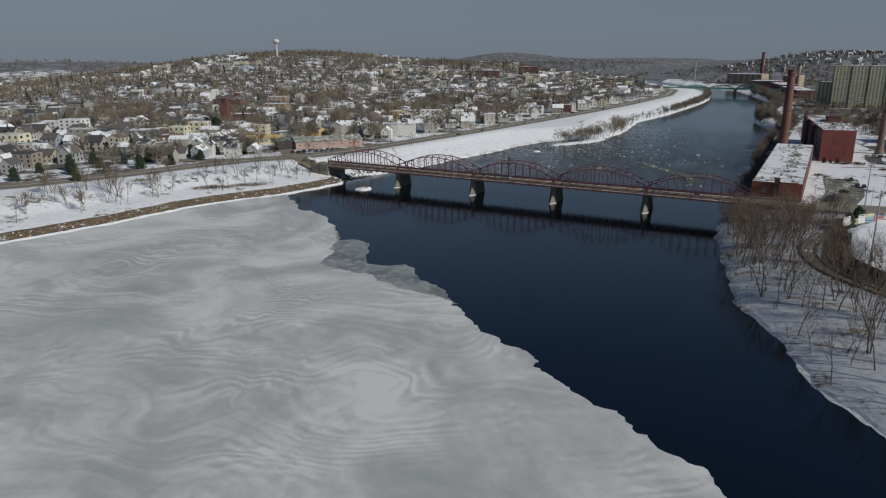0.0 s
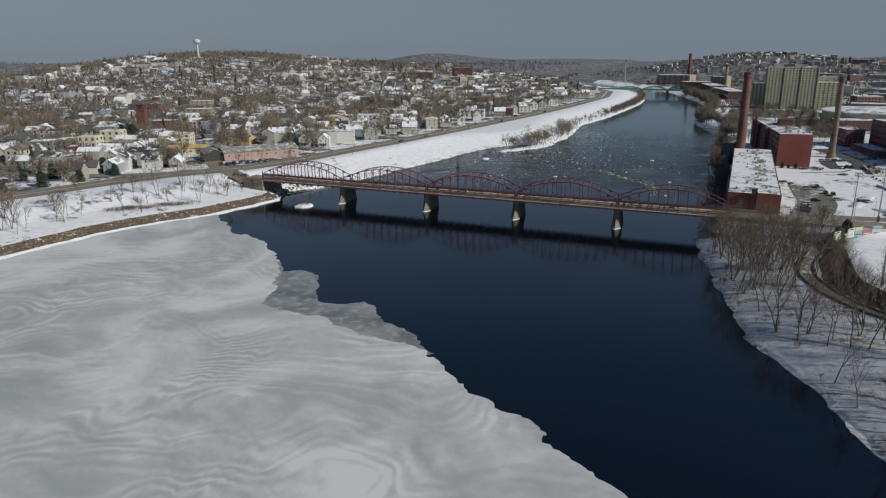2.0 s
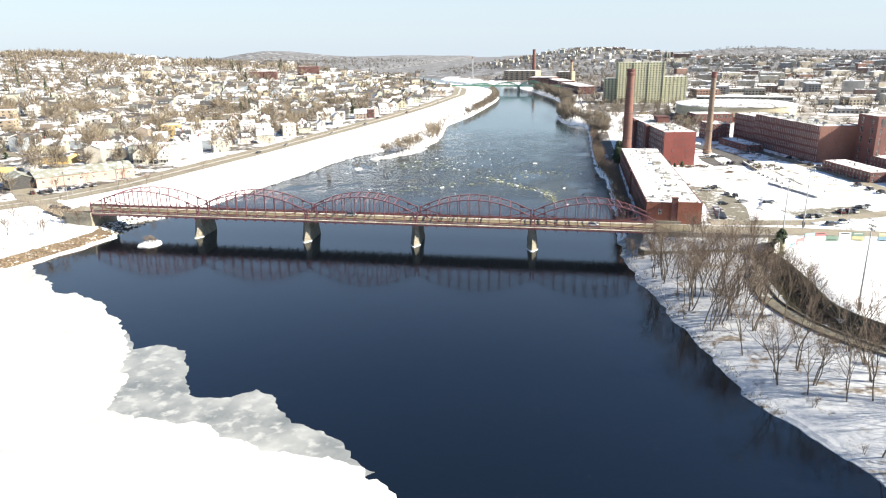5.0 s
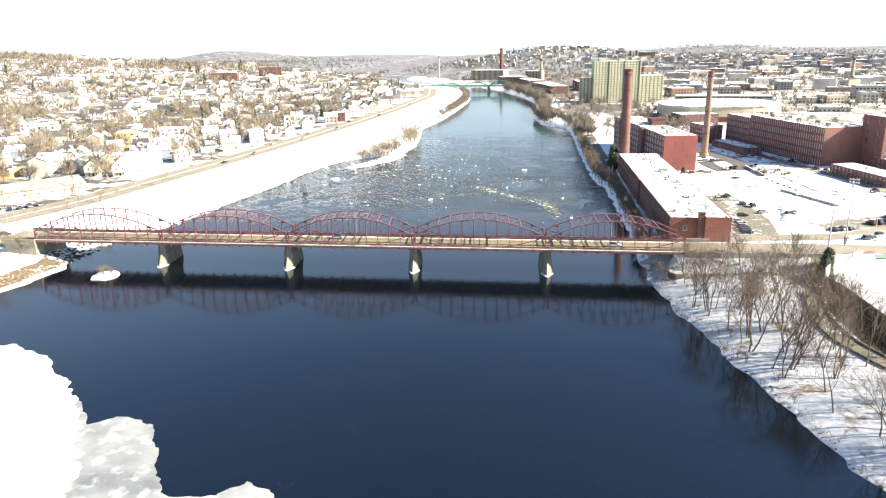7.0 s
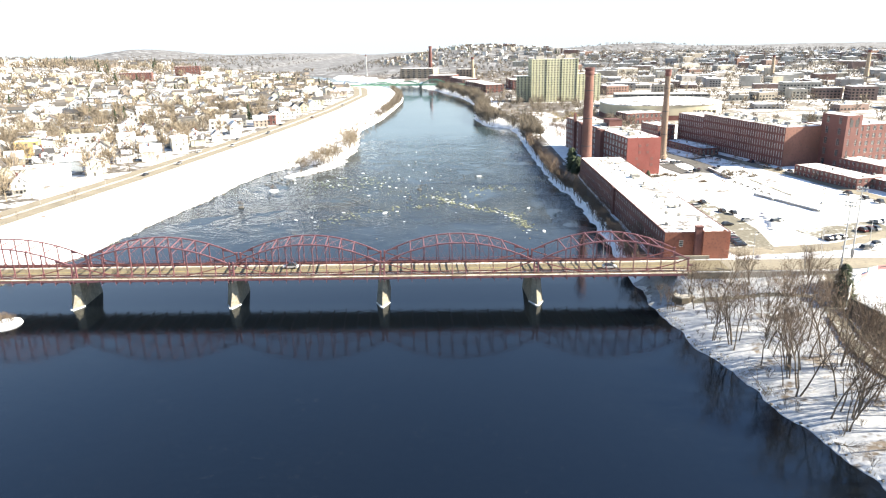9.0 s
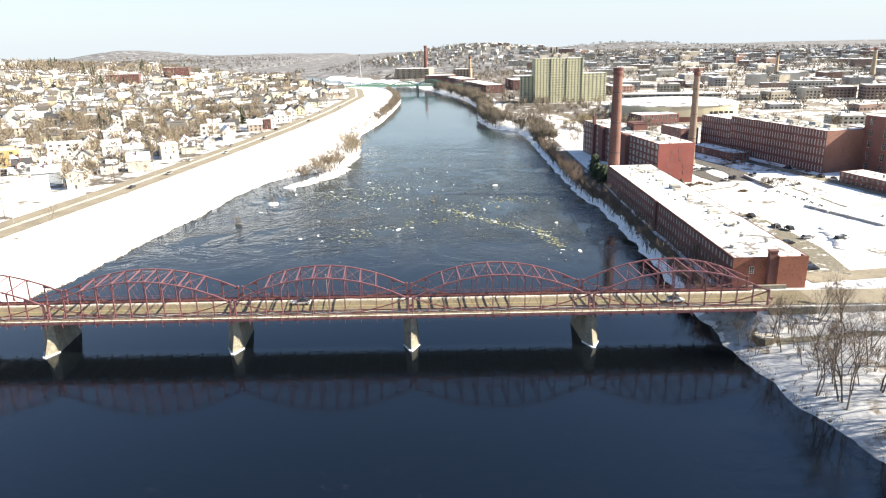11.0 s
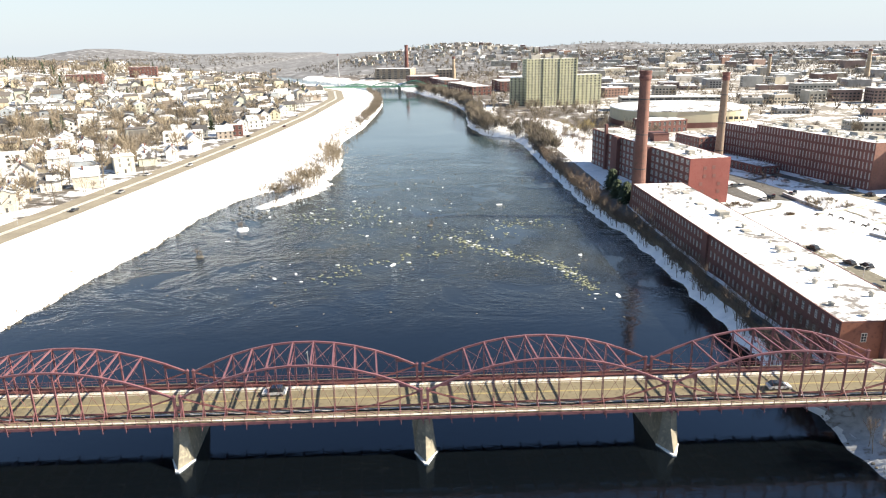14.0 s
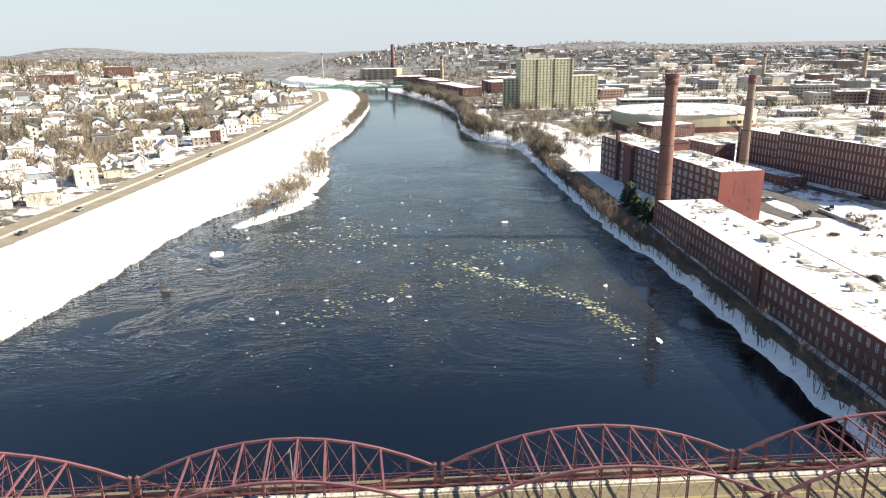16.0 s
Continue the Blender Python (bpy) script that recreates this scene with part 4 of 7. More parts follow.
# ---- mills, stacks and large buildings ----
def window_mesh(w, h, pane=None, cols=2, rows=3, b=0.09):
    """A recessed sash: frame, glazing bars and pane, in its own plane (x across, z up, facing -y)."""
    m = 0.4 * b
    us = [0, b] + [v for k in range(1, cols) for v in (w * k / cols - m, w * k / cols + m)] + [w - b, w]
    zs = [0, b] + [v for k in range(1, rows) for v in (h * k / rows - m, h * k / rows + m)] + [h - b, h]
    nu, nz = len(us), len(zs)
    g = Geo().add([(u, -0.05, z) for z in zs for u in us] + [(0, 0.05, 0), (w, 0.05, 0), (w, 0.05, h), (0, 0.05, h)], [(j * nu + i, j * nu + i + 1, (j + 1) * nu + i + 1, (j + 1) * nu + i) for j in range(nz - 1) for i in range(nu - 1)])
    q, e = nu * nz, (nz - 1) * nu
    g.f += [(q, q + 1, *range(nu - 1, -1, -1)), (q + 2, q + 3, *range(e, e + nu)), (q + 3, q, *range(0, e + 1, nu)), (q + 1, q + 2, *range(e + nu - 1, nu - 2, -nu))]
    me = g.mesh("window", FRAME, pane or PANE)
    for j in range(nz - 1):
        for i in range(nu - 1):
            if i % 2 and j % 2:
                me.polygons[j * (nu - 1) + i].material_index = 1
    return me


def mill(name, m, w, l, h, floors, bays_w, bays_l, wall, label, category="building", sides="nl", near_wall=None, fill=0.5, tall=0.6, vents=8, seed=1, roof=None, group="", pane=None, cols=2, rows=3):
    """A flat-roofed block with real window recesses: near side at y = 0, left side at x = 0."""
    rnd = random.Random(seed)
    t = thing(name, m, label if len(label.split()) > 3 else label + " with a flat roof", category, group)
    g, fh, d = Geo(), h / floors, 0.28
    near = Geo() if near_wall else g
    spans = {"n": (bays_w, w), "l": (bays_l, l), "r": (bays_l, l), "f": (bays_w, w)}
    for s in "nlrf":
        bays, size = spans[s]
        out = near if s == "n" else g
        at = {"n": lambda a, e, z: (a, e, z), "l": lambda a, e, z: (e, l - a, z), "r": lambda a, e, z: (w - e, a, z), "f": lambda a, e, z: (w - a, l - e, z)}[s]
        if not (s in sides and bays > 0):
            out.add([at(0, 0, -1.5), at(size, 0, -1.5), at(size, 0, h), at(0, 0, h)], [(0, 1, 2, 3)])
            continue
        pitch = size / bays
        ww, wh = pitch * fill, fh * tall
        us = [0] + [v for k in range(bays) for v in (k * pitch + (pitch - ww) / 2, k * pitch + (pitch + ww) / 2)] + [size]
        zs = [-1.5] + [v for k in range(floors) for v in (k * fh + fh * 0.25, k * fh + fh * 0.25 + wh)] + [h]
        me = window_mesh(ww, wh, pane, cols, rows, 0.15 if pane else 0.09)
        for i in range(len(us) - 1):
            for j in range(len(zs) - 1):
                u0, u1, z0, z1 = us[i], us[i + 1], zs[j], zs[j + 1]
                if i % 2 and j % 2:
                    q = [(u0, z0), (u1, z0), (u1, z1), (u0, z1)]
                    out.add([at(u, 0, z) for u, z in q] + [at(u, d, z) for u, z in q], [(0, 1, 5, 4), (1, 2, 6, 5), (2, 3, 7, 6), (3, 0, 4, 7), (4, 5, 6, 7)])
                    o = part("window", me, None, t)
                    x, y, _ = at(u0, d - 0.07, z0)
                    o.matrix_basis = pose(x, y, z0, 0, 0, {"n": 0, "l": -90, "r": 90, "f": 180}[s])
                else:
                    out.add([at(u0, 0, z0), at(u1, 0, z0), at(u1, 0, z1), at(u0, 0, z1)], [(0, 1, 2, 3)])
    g.add([(0, 0, h), (w, 0, h), (w, l, h), (0, l, h)], [(0, 1, 2, 3)])
    g.welded()
    near.welded()
    part("wall", g, wall, t)
    if near_wall:
        part("end_wall", near, near_wall, t, "bright red painted end wall" if near_wall == BRICK_RED else "plain brown brick end wall")
    part("roof", Geo().box(0.35, 0.35, h, w - 0.35, l - 0.35, h + 0.22), roof or ROOF_SNOW, t, "flat roof under patchy snow")
    cp = Geo()
    for x0, y0, x1, y1 in ((0, 0, w, 0.35), (0, l - 0.35, w, l), (0, 0.35, 0.35, l - 0.35), (w - 0.35, 0.35, w, l - 0.35)):
        cp.box(x0, y0, h, x1, y1, h + 0.30)
    part("parapet", cp, near_wall if near_wall == BRICK_RED else wall, t)
    vent = Geo().lathe([(0.45, -0.1), (0.45, 0.6), (0.62, 0.6), (0.62, 0.78), (0.2, 0.95)], 8).mesh("roof_vent", CONCRETE)
    for k in range(vents):
        o = part("roof_vent", vent, None, t)
        o.matrix_basis = pose(rnd.uniform(0.15, 0.85) * w, (k + 0.5 + rnd.uniform(-.3, .3)) * l / vents, h + 0.2, 0, 0, rnd.uniform(0, 90)) @ Matrix.Diagonal((rnd.uniform(0.6, 1.6), rnd.uniform(0.6, 1.6), rnd.uniform(0.7, 1.5), 1))
    return t


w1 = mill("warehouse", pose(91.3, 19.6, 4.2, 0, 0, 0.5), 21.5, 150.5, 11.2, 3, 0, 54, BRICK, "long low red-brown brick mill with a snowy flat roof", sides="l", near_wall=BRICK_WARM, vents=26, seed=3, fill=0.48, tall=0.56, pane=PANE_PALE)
part("brick_flue", Geo().box(9.6, -1.6, -1.5, 11.8, 0.0, 13.4).box(9.4, -1.75, 13.4, 12.0, 0.1, 13.8), BRICK, w1, "square brick flue on the end wall")
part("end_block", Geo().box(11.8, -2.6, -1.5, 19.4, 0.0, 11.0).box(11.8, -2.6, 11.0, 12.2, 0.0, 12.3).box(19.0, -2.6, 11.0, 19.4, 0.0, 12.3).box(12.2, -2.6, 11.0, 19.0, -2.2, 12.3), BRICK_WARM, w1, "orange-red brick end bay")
for wx, wz in ((4.8, 6.6),):
    o = part("window", window_mesh(1.3, 2.1, PANE), None, w1)
    o.matrix_basis = pose(wx, -0.06, wz)
for k in range(6):
    o = part("skylight", Geo().box(-1.4, -1.6, 0, 1.4, 1.6, 0.5, 0.15), CONCRETE, w1)
    o.matrix_basis = pose(13 + 2 * (k % 2), 35 + 19 * k, 11.4)
part("pilaster", Geo().box(-0.7, 70.5, -1.5, 0.0, 73.5, 11.7), BRICK, w1, "shallow projecting brick bay")
part("roof_shed", Geo().box(12.5, 92, 11.3, 16, 96.5, 13.0), CONCRETE, w1)

w2 = mill("red_mill", pose(115.3, 173.2, 4.6, 0, 0, 8.4), 19.0, 110, 20.3, 6, 0, 24, BRICK, "six-storey brick mill with a red painted end wall", sides="l", near_wall=BRICK_RED, roof=ROOF_THAW, vents=24, seed=4, fill=0.62, tall=0.64, pane=PANE_PALE)
for wx, wz in ((6.5, 15.5), (10.5, 15.8), (6.5, 12), (11, 12), (5, 8.6), (13.5, 8.4), (13.5, 5), (6, 5.2), (2.5, 2.2), (9.5, 2)):
    o = part("blind_window", Geo().box(0, -0.08, 0, 1.5, 0.0, 1.5), BRICK, w2, "bricked-up opening")
    o.matrix_basis = pose(wx, 0, wz)
part("stair_tower", Geo().box(-2.2, 36, -1.5, 0.0, 43, 20.6), BRICK, w2, "projecting brick stair tower")
part("stair_tower", Geo().box(-2.2, 71, -1.5, 0.0, 77, 20.6), BRICK, w2, "projecting brick stair tower")
part("flue", Geo().box(-1.4, 88, -1.5, 0.0, 90, 25.5), BRICK, w2, "square brick flue")
part("penthouse", Geo().box(9, 52, 20.4, 17, 62, 24.2).box(8.7, 51.7, 24.2, 17.3, 62.3, 24.5), BRICK, w2, "brick roof house")

w3 = mill("long_mill", pose(207.5, 191, 4.6, 0, 0, 14.4), 24, 78, 22.4, 5, 0, 36, BRICK, "five-storey long brick mill with snowy roof", sides="l", near_wall=BRICK_STACK, roof=ROOF_THAW, vents=34, seed=5, fill=0.38, tall=0.70, pane=PANE_PALE)
for k in range(5):
    part("air_unit", Geo().box(9 + 3 * (k % 2), 8 + 14 * k, 22.6, 13 + 3 * (k % 2), 13 + 14 * k, 24.3, 0.12), CONCRETE, w3, "grey rooftop air unit")
for k in range(3):
    part("air_unit", Geo().box(6 + 4 * (k % 2), 12 + 22 * k, 20.5, 9 + 4 * (k % 2), 16 + 22 * k, 22.0, 0.1), CONCRETE, w2, "grey rooftop air unit")
mill("long_mill", pose(188.1, 266.6, 4.6, 0, 0, 14.4), 22, 30, 20.6, 5, 0, 13, BRICK, "lower wing of a long brick mill", sides="l", vents=8, seed=6, fill=0.44, tall=0.70, pane=PANE_PALE)
mill("long_mill", pose(238, 200, 4.6, 0, 0, 14.4), 45, 22, 21.5, 5, 10, 5, BRICK, "cross wing of a brick mill", vents=10, seed=16)
tw = mill("mill_tower", pose(234.5, 180, 4.6, 0, 0, 14.4), 10, 18, 29.5, 5, 2, 2, BRICK, "square brick stair tower of a mill", vents=0, fill=0.25)
part("belfry_louvre", Geo().box(2.2, -0.05, 23.5, 4.2, 0.1, 27.5).box(5.8, -0.05, 23.5, 7.8, 0.1, 27.5), DARK, tw)
mill("brick_shed", pose(214, 127, 5.0, 0, 0, 14.4), 14, 42, 5.4, 2, 4, 14, BRICK, "low brick mill shed with snow on its roof", vents=5, seed=7)
mill("brick_shed", pose(231, 98, 5.0, 0, 0, 14.4), 12, 40, 5.0, 2, 4, 12, BRICK, "low brick mill shed with snow on its roof", vents=4, seed=8)
mill("brick_shed", pose(241, 152, 5.0, 0, 0, 14.4), 14, 30, 6.4, 2, 4, 10, BRICK, "brick shed behind a snowy yard", vents=4, seed=28)
mill("yard_building", pose(177, 234, 4.6, 0, 0, 14.4), 12, 42, 4.6, 1, 4, 14, BRICK, "single-storey brick yard building with a snowy roof", vents=6, seed=9)
mill("brick_block", pose(164, 286, 4.6, 0, 0, 14.4), 13, 24, 13, 4, 4, 8, BRICK, "four-storey brick block between the mills", vents=4, seed=10)


def stack(x, y, z0, z1, r0, r1, mat, label, cap=1.0):
    t = thing("chimney", pose(x, y, z0), label, "chimney")
    h = z1 - z0
    part("shaft", Geo().lathe([(r0 * 1.12, -2), (r0 * 1.12, 3), (r0, 3.6), (r0 + (r1 - r0) * .5, h * 0.5), (r1, h - 4)], 24), mat, t)
    part("crown", Geo().lathe([(r1 * 1.0, h - 4), (r1 * 1.16 * cap, h - 3.2), (r1 * 1.16 * cap, h - 2.2), (r1 * 1.02, h - 1.8), (r1 * 1.2 * cap, h - 0.5), (r1 * 1.2 * cap, h), (r1 * 0.7, h), (r1 * 0.7, h - 1.5)], 24), BRICK, t, "corbelled brick crown")
    for k in range(3):
        z = h * (0.3 + 0.25 * k)
        r = r0 + (r1 - r0) * min(1, z / (h - 4))
        part("iron_band", Geo().lathe([(r + 0.02, z), (r + 0.09, z), (r + 0.09, z + 0.35), (r + 0.02, z + 0.35)], 24), DARK, t)
    return t


stack(93.4, 173.2, 4, 62.4, 3.0, 2.2, BRICK_STACK, "tall round red brick chimney beside the mill")
GREY_BRICK = surface("grey_tan_brick", (0.19, 0.14, 0.105), (0.25, 0.19, 0.145), 0.1, 0.9, (0.15, 0.11, 0.085), 1.0, 0.2)
c2 = stack(150.2, 226, 3.5, 58.4, 2.2, 1.6, GREY_BRICK, "tall round tan brick chimney")
part("plinth", Geo().lathe([(2.9, -2), (2.9, 3.5), (2.5, 4.2), (2.3, 4.2)], 24), GREY_BRICK, c2)
stack(-30, 1297, 8, 66.7, 4.2, 3.0, BRICK, "distant brick factory chimney")
stack(52.8, 1056, 8, 48.7, 3.0, 2.2, BRICK_TAN, "distant brick factory chimney")
stack(681, 945, 12, 51, 3.6, 2.6, BRICK_TAN, "distant tan factory chimney")
stack(-170, 1330, 8, 52, 1.6, 1.2, POLE, "distant pale steel chimney")
stack(560, 1010, 12, 44, 3.0, 2.2, BRICK_TAN, "distant tan factory chimney")

OLIVE = surface("olive_grey_panels", (0.40, 0.40, 0.27), (0.48, 0.475, 0.33), 0.03, 0.85, (0.26, 0.26, 0.2), 0.4)
tower = mill("apartment_tower", pose(113, 636, 3.5, 0, 0, 7.0), 55, 20, 50.5, 18, 15, 4, OLIVE, "olive-grey high-rise apartment slab", fill=0.46, tall=0.62, vents=5, seed=11, cols=1, rows=1)
for k in range(0, 16, 5):
    part("pilaster", Geo().box(k * 55 / 15 - 0.6, -0.8, -1.5, k * 55 / 15 + 0.6, 0, 51.2), OLIVE, tower, "projecting vertical rib")
part("lift_house", Geo().box(6, 6, 50.7, 16, 14, 54.5).box(30, 6, 50.7, 37, 13, 53.5), CONCRETE, tower)
mill("apartment_wing", pose(96, 650, 3.5, 0, 0, -10.5), 17, 20, 31, 11, 4, 2, OLIVE, "lower olive-grey apartment wing", fill=0.46, tall=0.62, vents=2, seed=12, cols=1, rows=1)
mill("apartment_wing", pose(168.5, 645, 3.5, 0, 0, 7.0), 28, 18, 33, 12, 6, 2, OLIVE, "lower olive-grey apartment wing", fill=0.46, tall=0.62, vents=2, seed=13, cols=1, rows=1)

# arena
TAN = surface("tan_arena_wall", (0.46, 0.42, 0.30), (0.54, 0.49, 0.36), 0.05, 0.8)
arena = thing("arena", pose(216, 468, 4), "round-ended tan arena with a snow-white low dome roof", "arena")
oval = lambda k, n, rx, ry, z: (rx * math.copysign(abs(math.cos(k * 2 * math.pi / n)) ** 0.7, math.cos(k * 2 * math.pi / n)), ry * math.copysign(abs(math.sin(k * 2 * math.pi / n)) ** 0.7, math.sin(k * 2 * math.pi / n)), z)
rings = [(54, 43, -1), (54, 43, 14.2)]
g = Geo()
for rx, ry, z in rings:
    g.v += [oval(k, 48, rx, ry, z) for k in range(48)]
g.f += [(k, (k + 1) % 48, 48 + (k + 1) % 48, 48 + k) for k in range(48)]
part("wall", g, TAN, arena)
g = Geo()
lv = [(54.6, 43.6, 14.2), (54.6, 43.6, 15.0), (50, 39, 15.6), (36, 28, 16.9), (18, 14, 17.6), (0.5, 0.5, 17.8)]
for rx, ry, z in lv:
    g.v += [oval(k, 48, rx, ry, z) for k in range(48)]
g.f += [(i * 48 + k, i * 48 + (k + 1) % 48, (i + 1) * 48 + (k + 1) % 48, (i + 1) * 48 + k) for i in range(len(lv) - 1) for k in range(48)]
base = Geo()
for z in (-1.2, 5.5):
    base.v += [oval(k, 48, 54.4, 43.4, z) for k in range(48)]
base.f += [(k, (k + 1) % 48, 48 + (k + 1) % 48, 48 + k) for k in range(48)]
part("base", base, BRICK, arena, "brick plinth")
part("roof", g, ROOF_SNOW, arena, "white snow-covered dome")
for k in range(5):
    part("sign_letter_block", Geo().box(18 + k * 4.4, -42.2, 7.4, 21 + k * 4.4, -41.4, 9.6), DARK, arena)
mill("arena_annex", pose(170, 402, 4, 0, 0, 12), 34, 22, 10, 2, 8, 5, BRICK, "brick annex in front of the arena", vents=4, seed=14)
mill("parking_garage", pose(196, 566, 5, 0, 0, -8), 98, 24, 13, 4, 12, 4, CONCRETE, "grey concrete parking garage with dark recessed decks", fill=0.9, tall=0.5, vents=3, seed=15, cols=1, rows=1)
# distant mills up the river bank
for bx, by, rz, w, l, h, f, bw, bl, nm in ((66, 800, 14, 26, 120, 12, 3, 4, 10, "riverside brick mill with a long snowy roof"), (34, 938, 14, 26, 90, 13, 3, 4, 9, "riverside brick mill with a long snowy roof"),
                                           (108, 850, 6, 44, 60, 15, 4, 6, 2, "brick block behind the riverside mill"), (-26, 1062, -14, 46, 40, 14, 4, 7, 3, "brown brick factory beside the far bridge"), (24, 1110, -14, 30, 26, 22, 5, 5, 4, "tan brick factory block"),
                                           (120, 930, 5, 60, 40, 16, 4, 6, 2, "brick factory block with a snowy roof"), (-90, 1240, -14, 70, 40, 20, 5, 6, 2, "distant brick factory block with snowy roof")):
    mill("factory", pose(bx, by, 4, 0, 0, rz), w, l, h, f, bw, bl, BRICK if "tan" not in nm else BRICK_TAN, nm, vents=4, seed=int(bx + by), cols=1, rows=2)

# green steel bridge far upstream
gb = thing("steel_bridge", pose(-122, 946, 0, 0, 0, -8), "distant green steel arch truss bridge", "bridge")
part("deck", Geo().box(-40, 0, 8.6, 190, 11, 9.5), GREEN_STEEL, gb)
for y in (0.3, 10.7):
    for a, b, rise in ((0, 44, 4.6), (44, 88, 6.0), (88, 132, 8.6)):
        c = Geo()
        for k in range(10):
            z = lambda q: 9.5 + rise * (1 - (2 * q / 10 - 1) ** 2)
            x = lambda q: a + (b - a) * q / 10
            c.bar((x(k), y, z(k)), (x(k + 1), y, z(k + 1)), 0.9, 0.9)
            c.bar((x(k), y, 9.4), (x(k), y, z(k)), 0.5, 0.5)
            c.bar((x(k), y, 9.4), (x(k + 1), y, z(k + 1)), 0.4, 0.4)
        part("arch_truss", c, GREEN_STEEL, gb)
    part("railing", Geo().bar((-40, y - 0.2, 10.4), (190, y - 0.2, 10.4), 0.12, 0.7), GREEN_STEEL, gb)
for x in (0, 44, 88, 132):
    part("pier", Geo().box(x - 1.5, 0.2, -3, x + 1.5, 10.8, 8.6, 0.3), GRANITE, gb)

# water tower on the hill
wz = gz(-864, 738)
wt = thing("water_tower", pose(-864, 738, wz), "white bulb water tower on the hilltop", "water tower")
zt = 102 - wz
part("bulb", Geo().lathe([(1.4, zt - 10), (4.2, zt - 8.5), (6.1, zt - 6), (6.4, zt - 4), (5.6, zt - 2), (3.2, zt - 0.5), (0.4, zt)], 24), FRAME, wt)
part("stem", Geo().lathe([(3.2, -2), (1.7, 4), (1.6, zt - 9.5)], 16), FRAME, wt)

# ---- notable buildings of the town ----
PINK = surface("faded_pink_siding", (0.38, 0.26, 0.225), (0.46, 0.33, 0.285), 0.2, 0.8)
OCHRE = surface("ochre_siding", (0.52, 0.36, 0.14), (0.60, 0.44, 0.2), 0.2, 0.8)
CREAM = surface("cream_siding", (0.62, 0.57, 0.40), (0.70, 0.66, 0.5), 0.2, 0.8)
WHITE = surface("white_siding", (0.70, 0.70, 0.68), (0.78, 0.78, 0.77), 0.2, 0.75)
GREY_ROOF = surface("grey_green_roofing", (0.20, 0.21, 0.17), (0.28, 0.285, 0.24), 0.15, 0.9, (0.7, 0.71, 0.72), 0.35)


def gable_hall(name, m, w, l, h, rise, wall, roof, label, seed=1, bays=8):
    """A long low hall with a shallow gable roof; its long front at y = 0."""
    t = thing(name, m, label, "building")
    part("wall", Geo().box(0, 0, -1.5, w, l, h).add([(0, 0, h), (0, l, h), (0, l / 2, h + rise), (w, 0, h), (w, l, h), (w, l / 2, h + rise)], [(0, 2, 1), (3, 4, 5), (0, 3, 5, 2), (1, 2, 5, 4)]), wall, t)
    o, th = 0.5, 0.18
    for s in (0, 1):
        y0, y1 = (-o, l / 2) if s == 0 else (l + o, l / 2)
        za, zb = h - o * rise / (l / 2) + 0.05, h + rise + 0.05
        part("roof_slope", Geo().add([(-o, y0, za), (w + o, y0, za), (w + o, y1, zb), (-o, y1, zb), (-o, y0, za + th), (w + o, y0, za + th), (w + o, y1, zb + th), (-o, y1, zb + th)],
                                     [(0, 1, 2, 3), (7, 6, 5, 4), (0, 4, 5, 1), (1, 5, 6, 2), (2, 6, 7, 3), (3, 7, 4, 0)]), roof, t)
    me = window_mesh(1.6, 1.3)
    for k in range(bays):
        q = part("window", me, None, t)
        q.matrix_basis = pose((k + 0.5) * w / bays - 0.8, -0.03, h * 0.45)
    return t


ang = math.degrees(math.atan2(83 - 44.5, -181.5 + 211.7))
gable_hall("market_hall", pose(-211.7, 44.5, gz(-200, 62), 0, 0, ang), 49, 20, 5.2, 2.6, PINK, GREY_ROOF, "long faded pink market hall with a grey-green roof")
gable_hall("market_hall", pose(-214, 47, gz(-214, 52), 0, 0, ang + 90), 19, 12, 5.0, 2.4, DARK, GREY_ROOF, "dark gabled end of the market hall", bays=3)
gable_hall("tan_shop_row", pose(-264, 48.5, gz(-255, 58), 0, 0, 32), 26, 12, 4.8, 1.8, CREAM, OCHRE, "cream shop row with an ochre roof", bays=6)
gable_hall("orange_workshop", pose(-274, 112, gz(-262, 118), 0, 0, 12), 24, 14, 4.6, 1.2, OCHRE, SHINGLE, "low orange-walled workshop with snowy roof", bays=5)
TOWN_BLOCKS = ((-262, 238, 22, 14, 12, 10, 3, OCHRE, "square ochre three-decker house"), (-250, 278, 20, 20, 11, 8.5, 3, WHITE, "long white apartment house"), (-464, 27, 24, 21, 13, 12, 4, WHITE, "white four-storey apartment block"), (-337, 38, 24, 13, 12, 11, 3, CREAM, "cream flat-roofed three-decker"),
                                       (-352, 70, 24, 15, 12, 11, 3, CREAM, "pale yellow flat-roofed apartment house"), (-410, 0, 24, 18, 12, 9.5, 3, CONCRETE, "grey flat-roofed apartment house"), (-440, -40, 24, 20, 14, 8, 2, CREAM, "cream low commercial block"), (-318, 14, 30, 12, 10, 8, 2, BRICK_RED, "red flat-roofed shop building"))
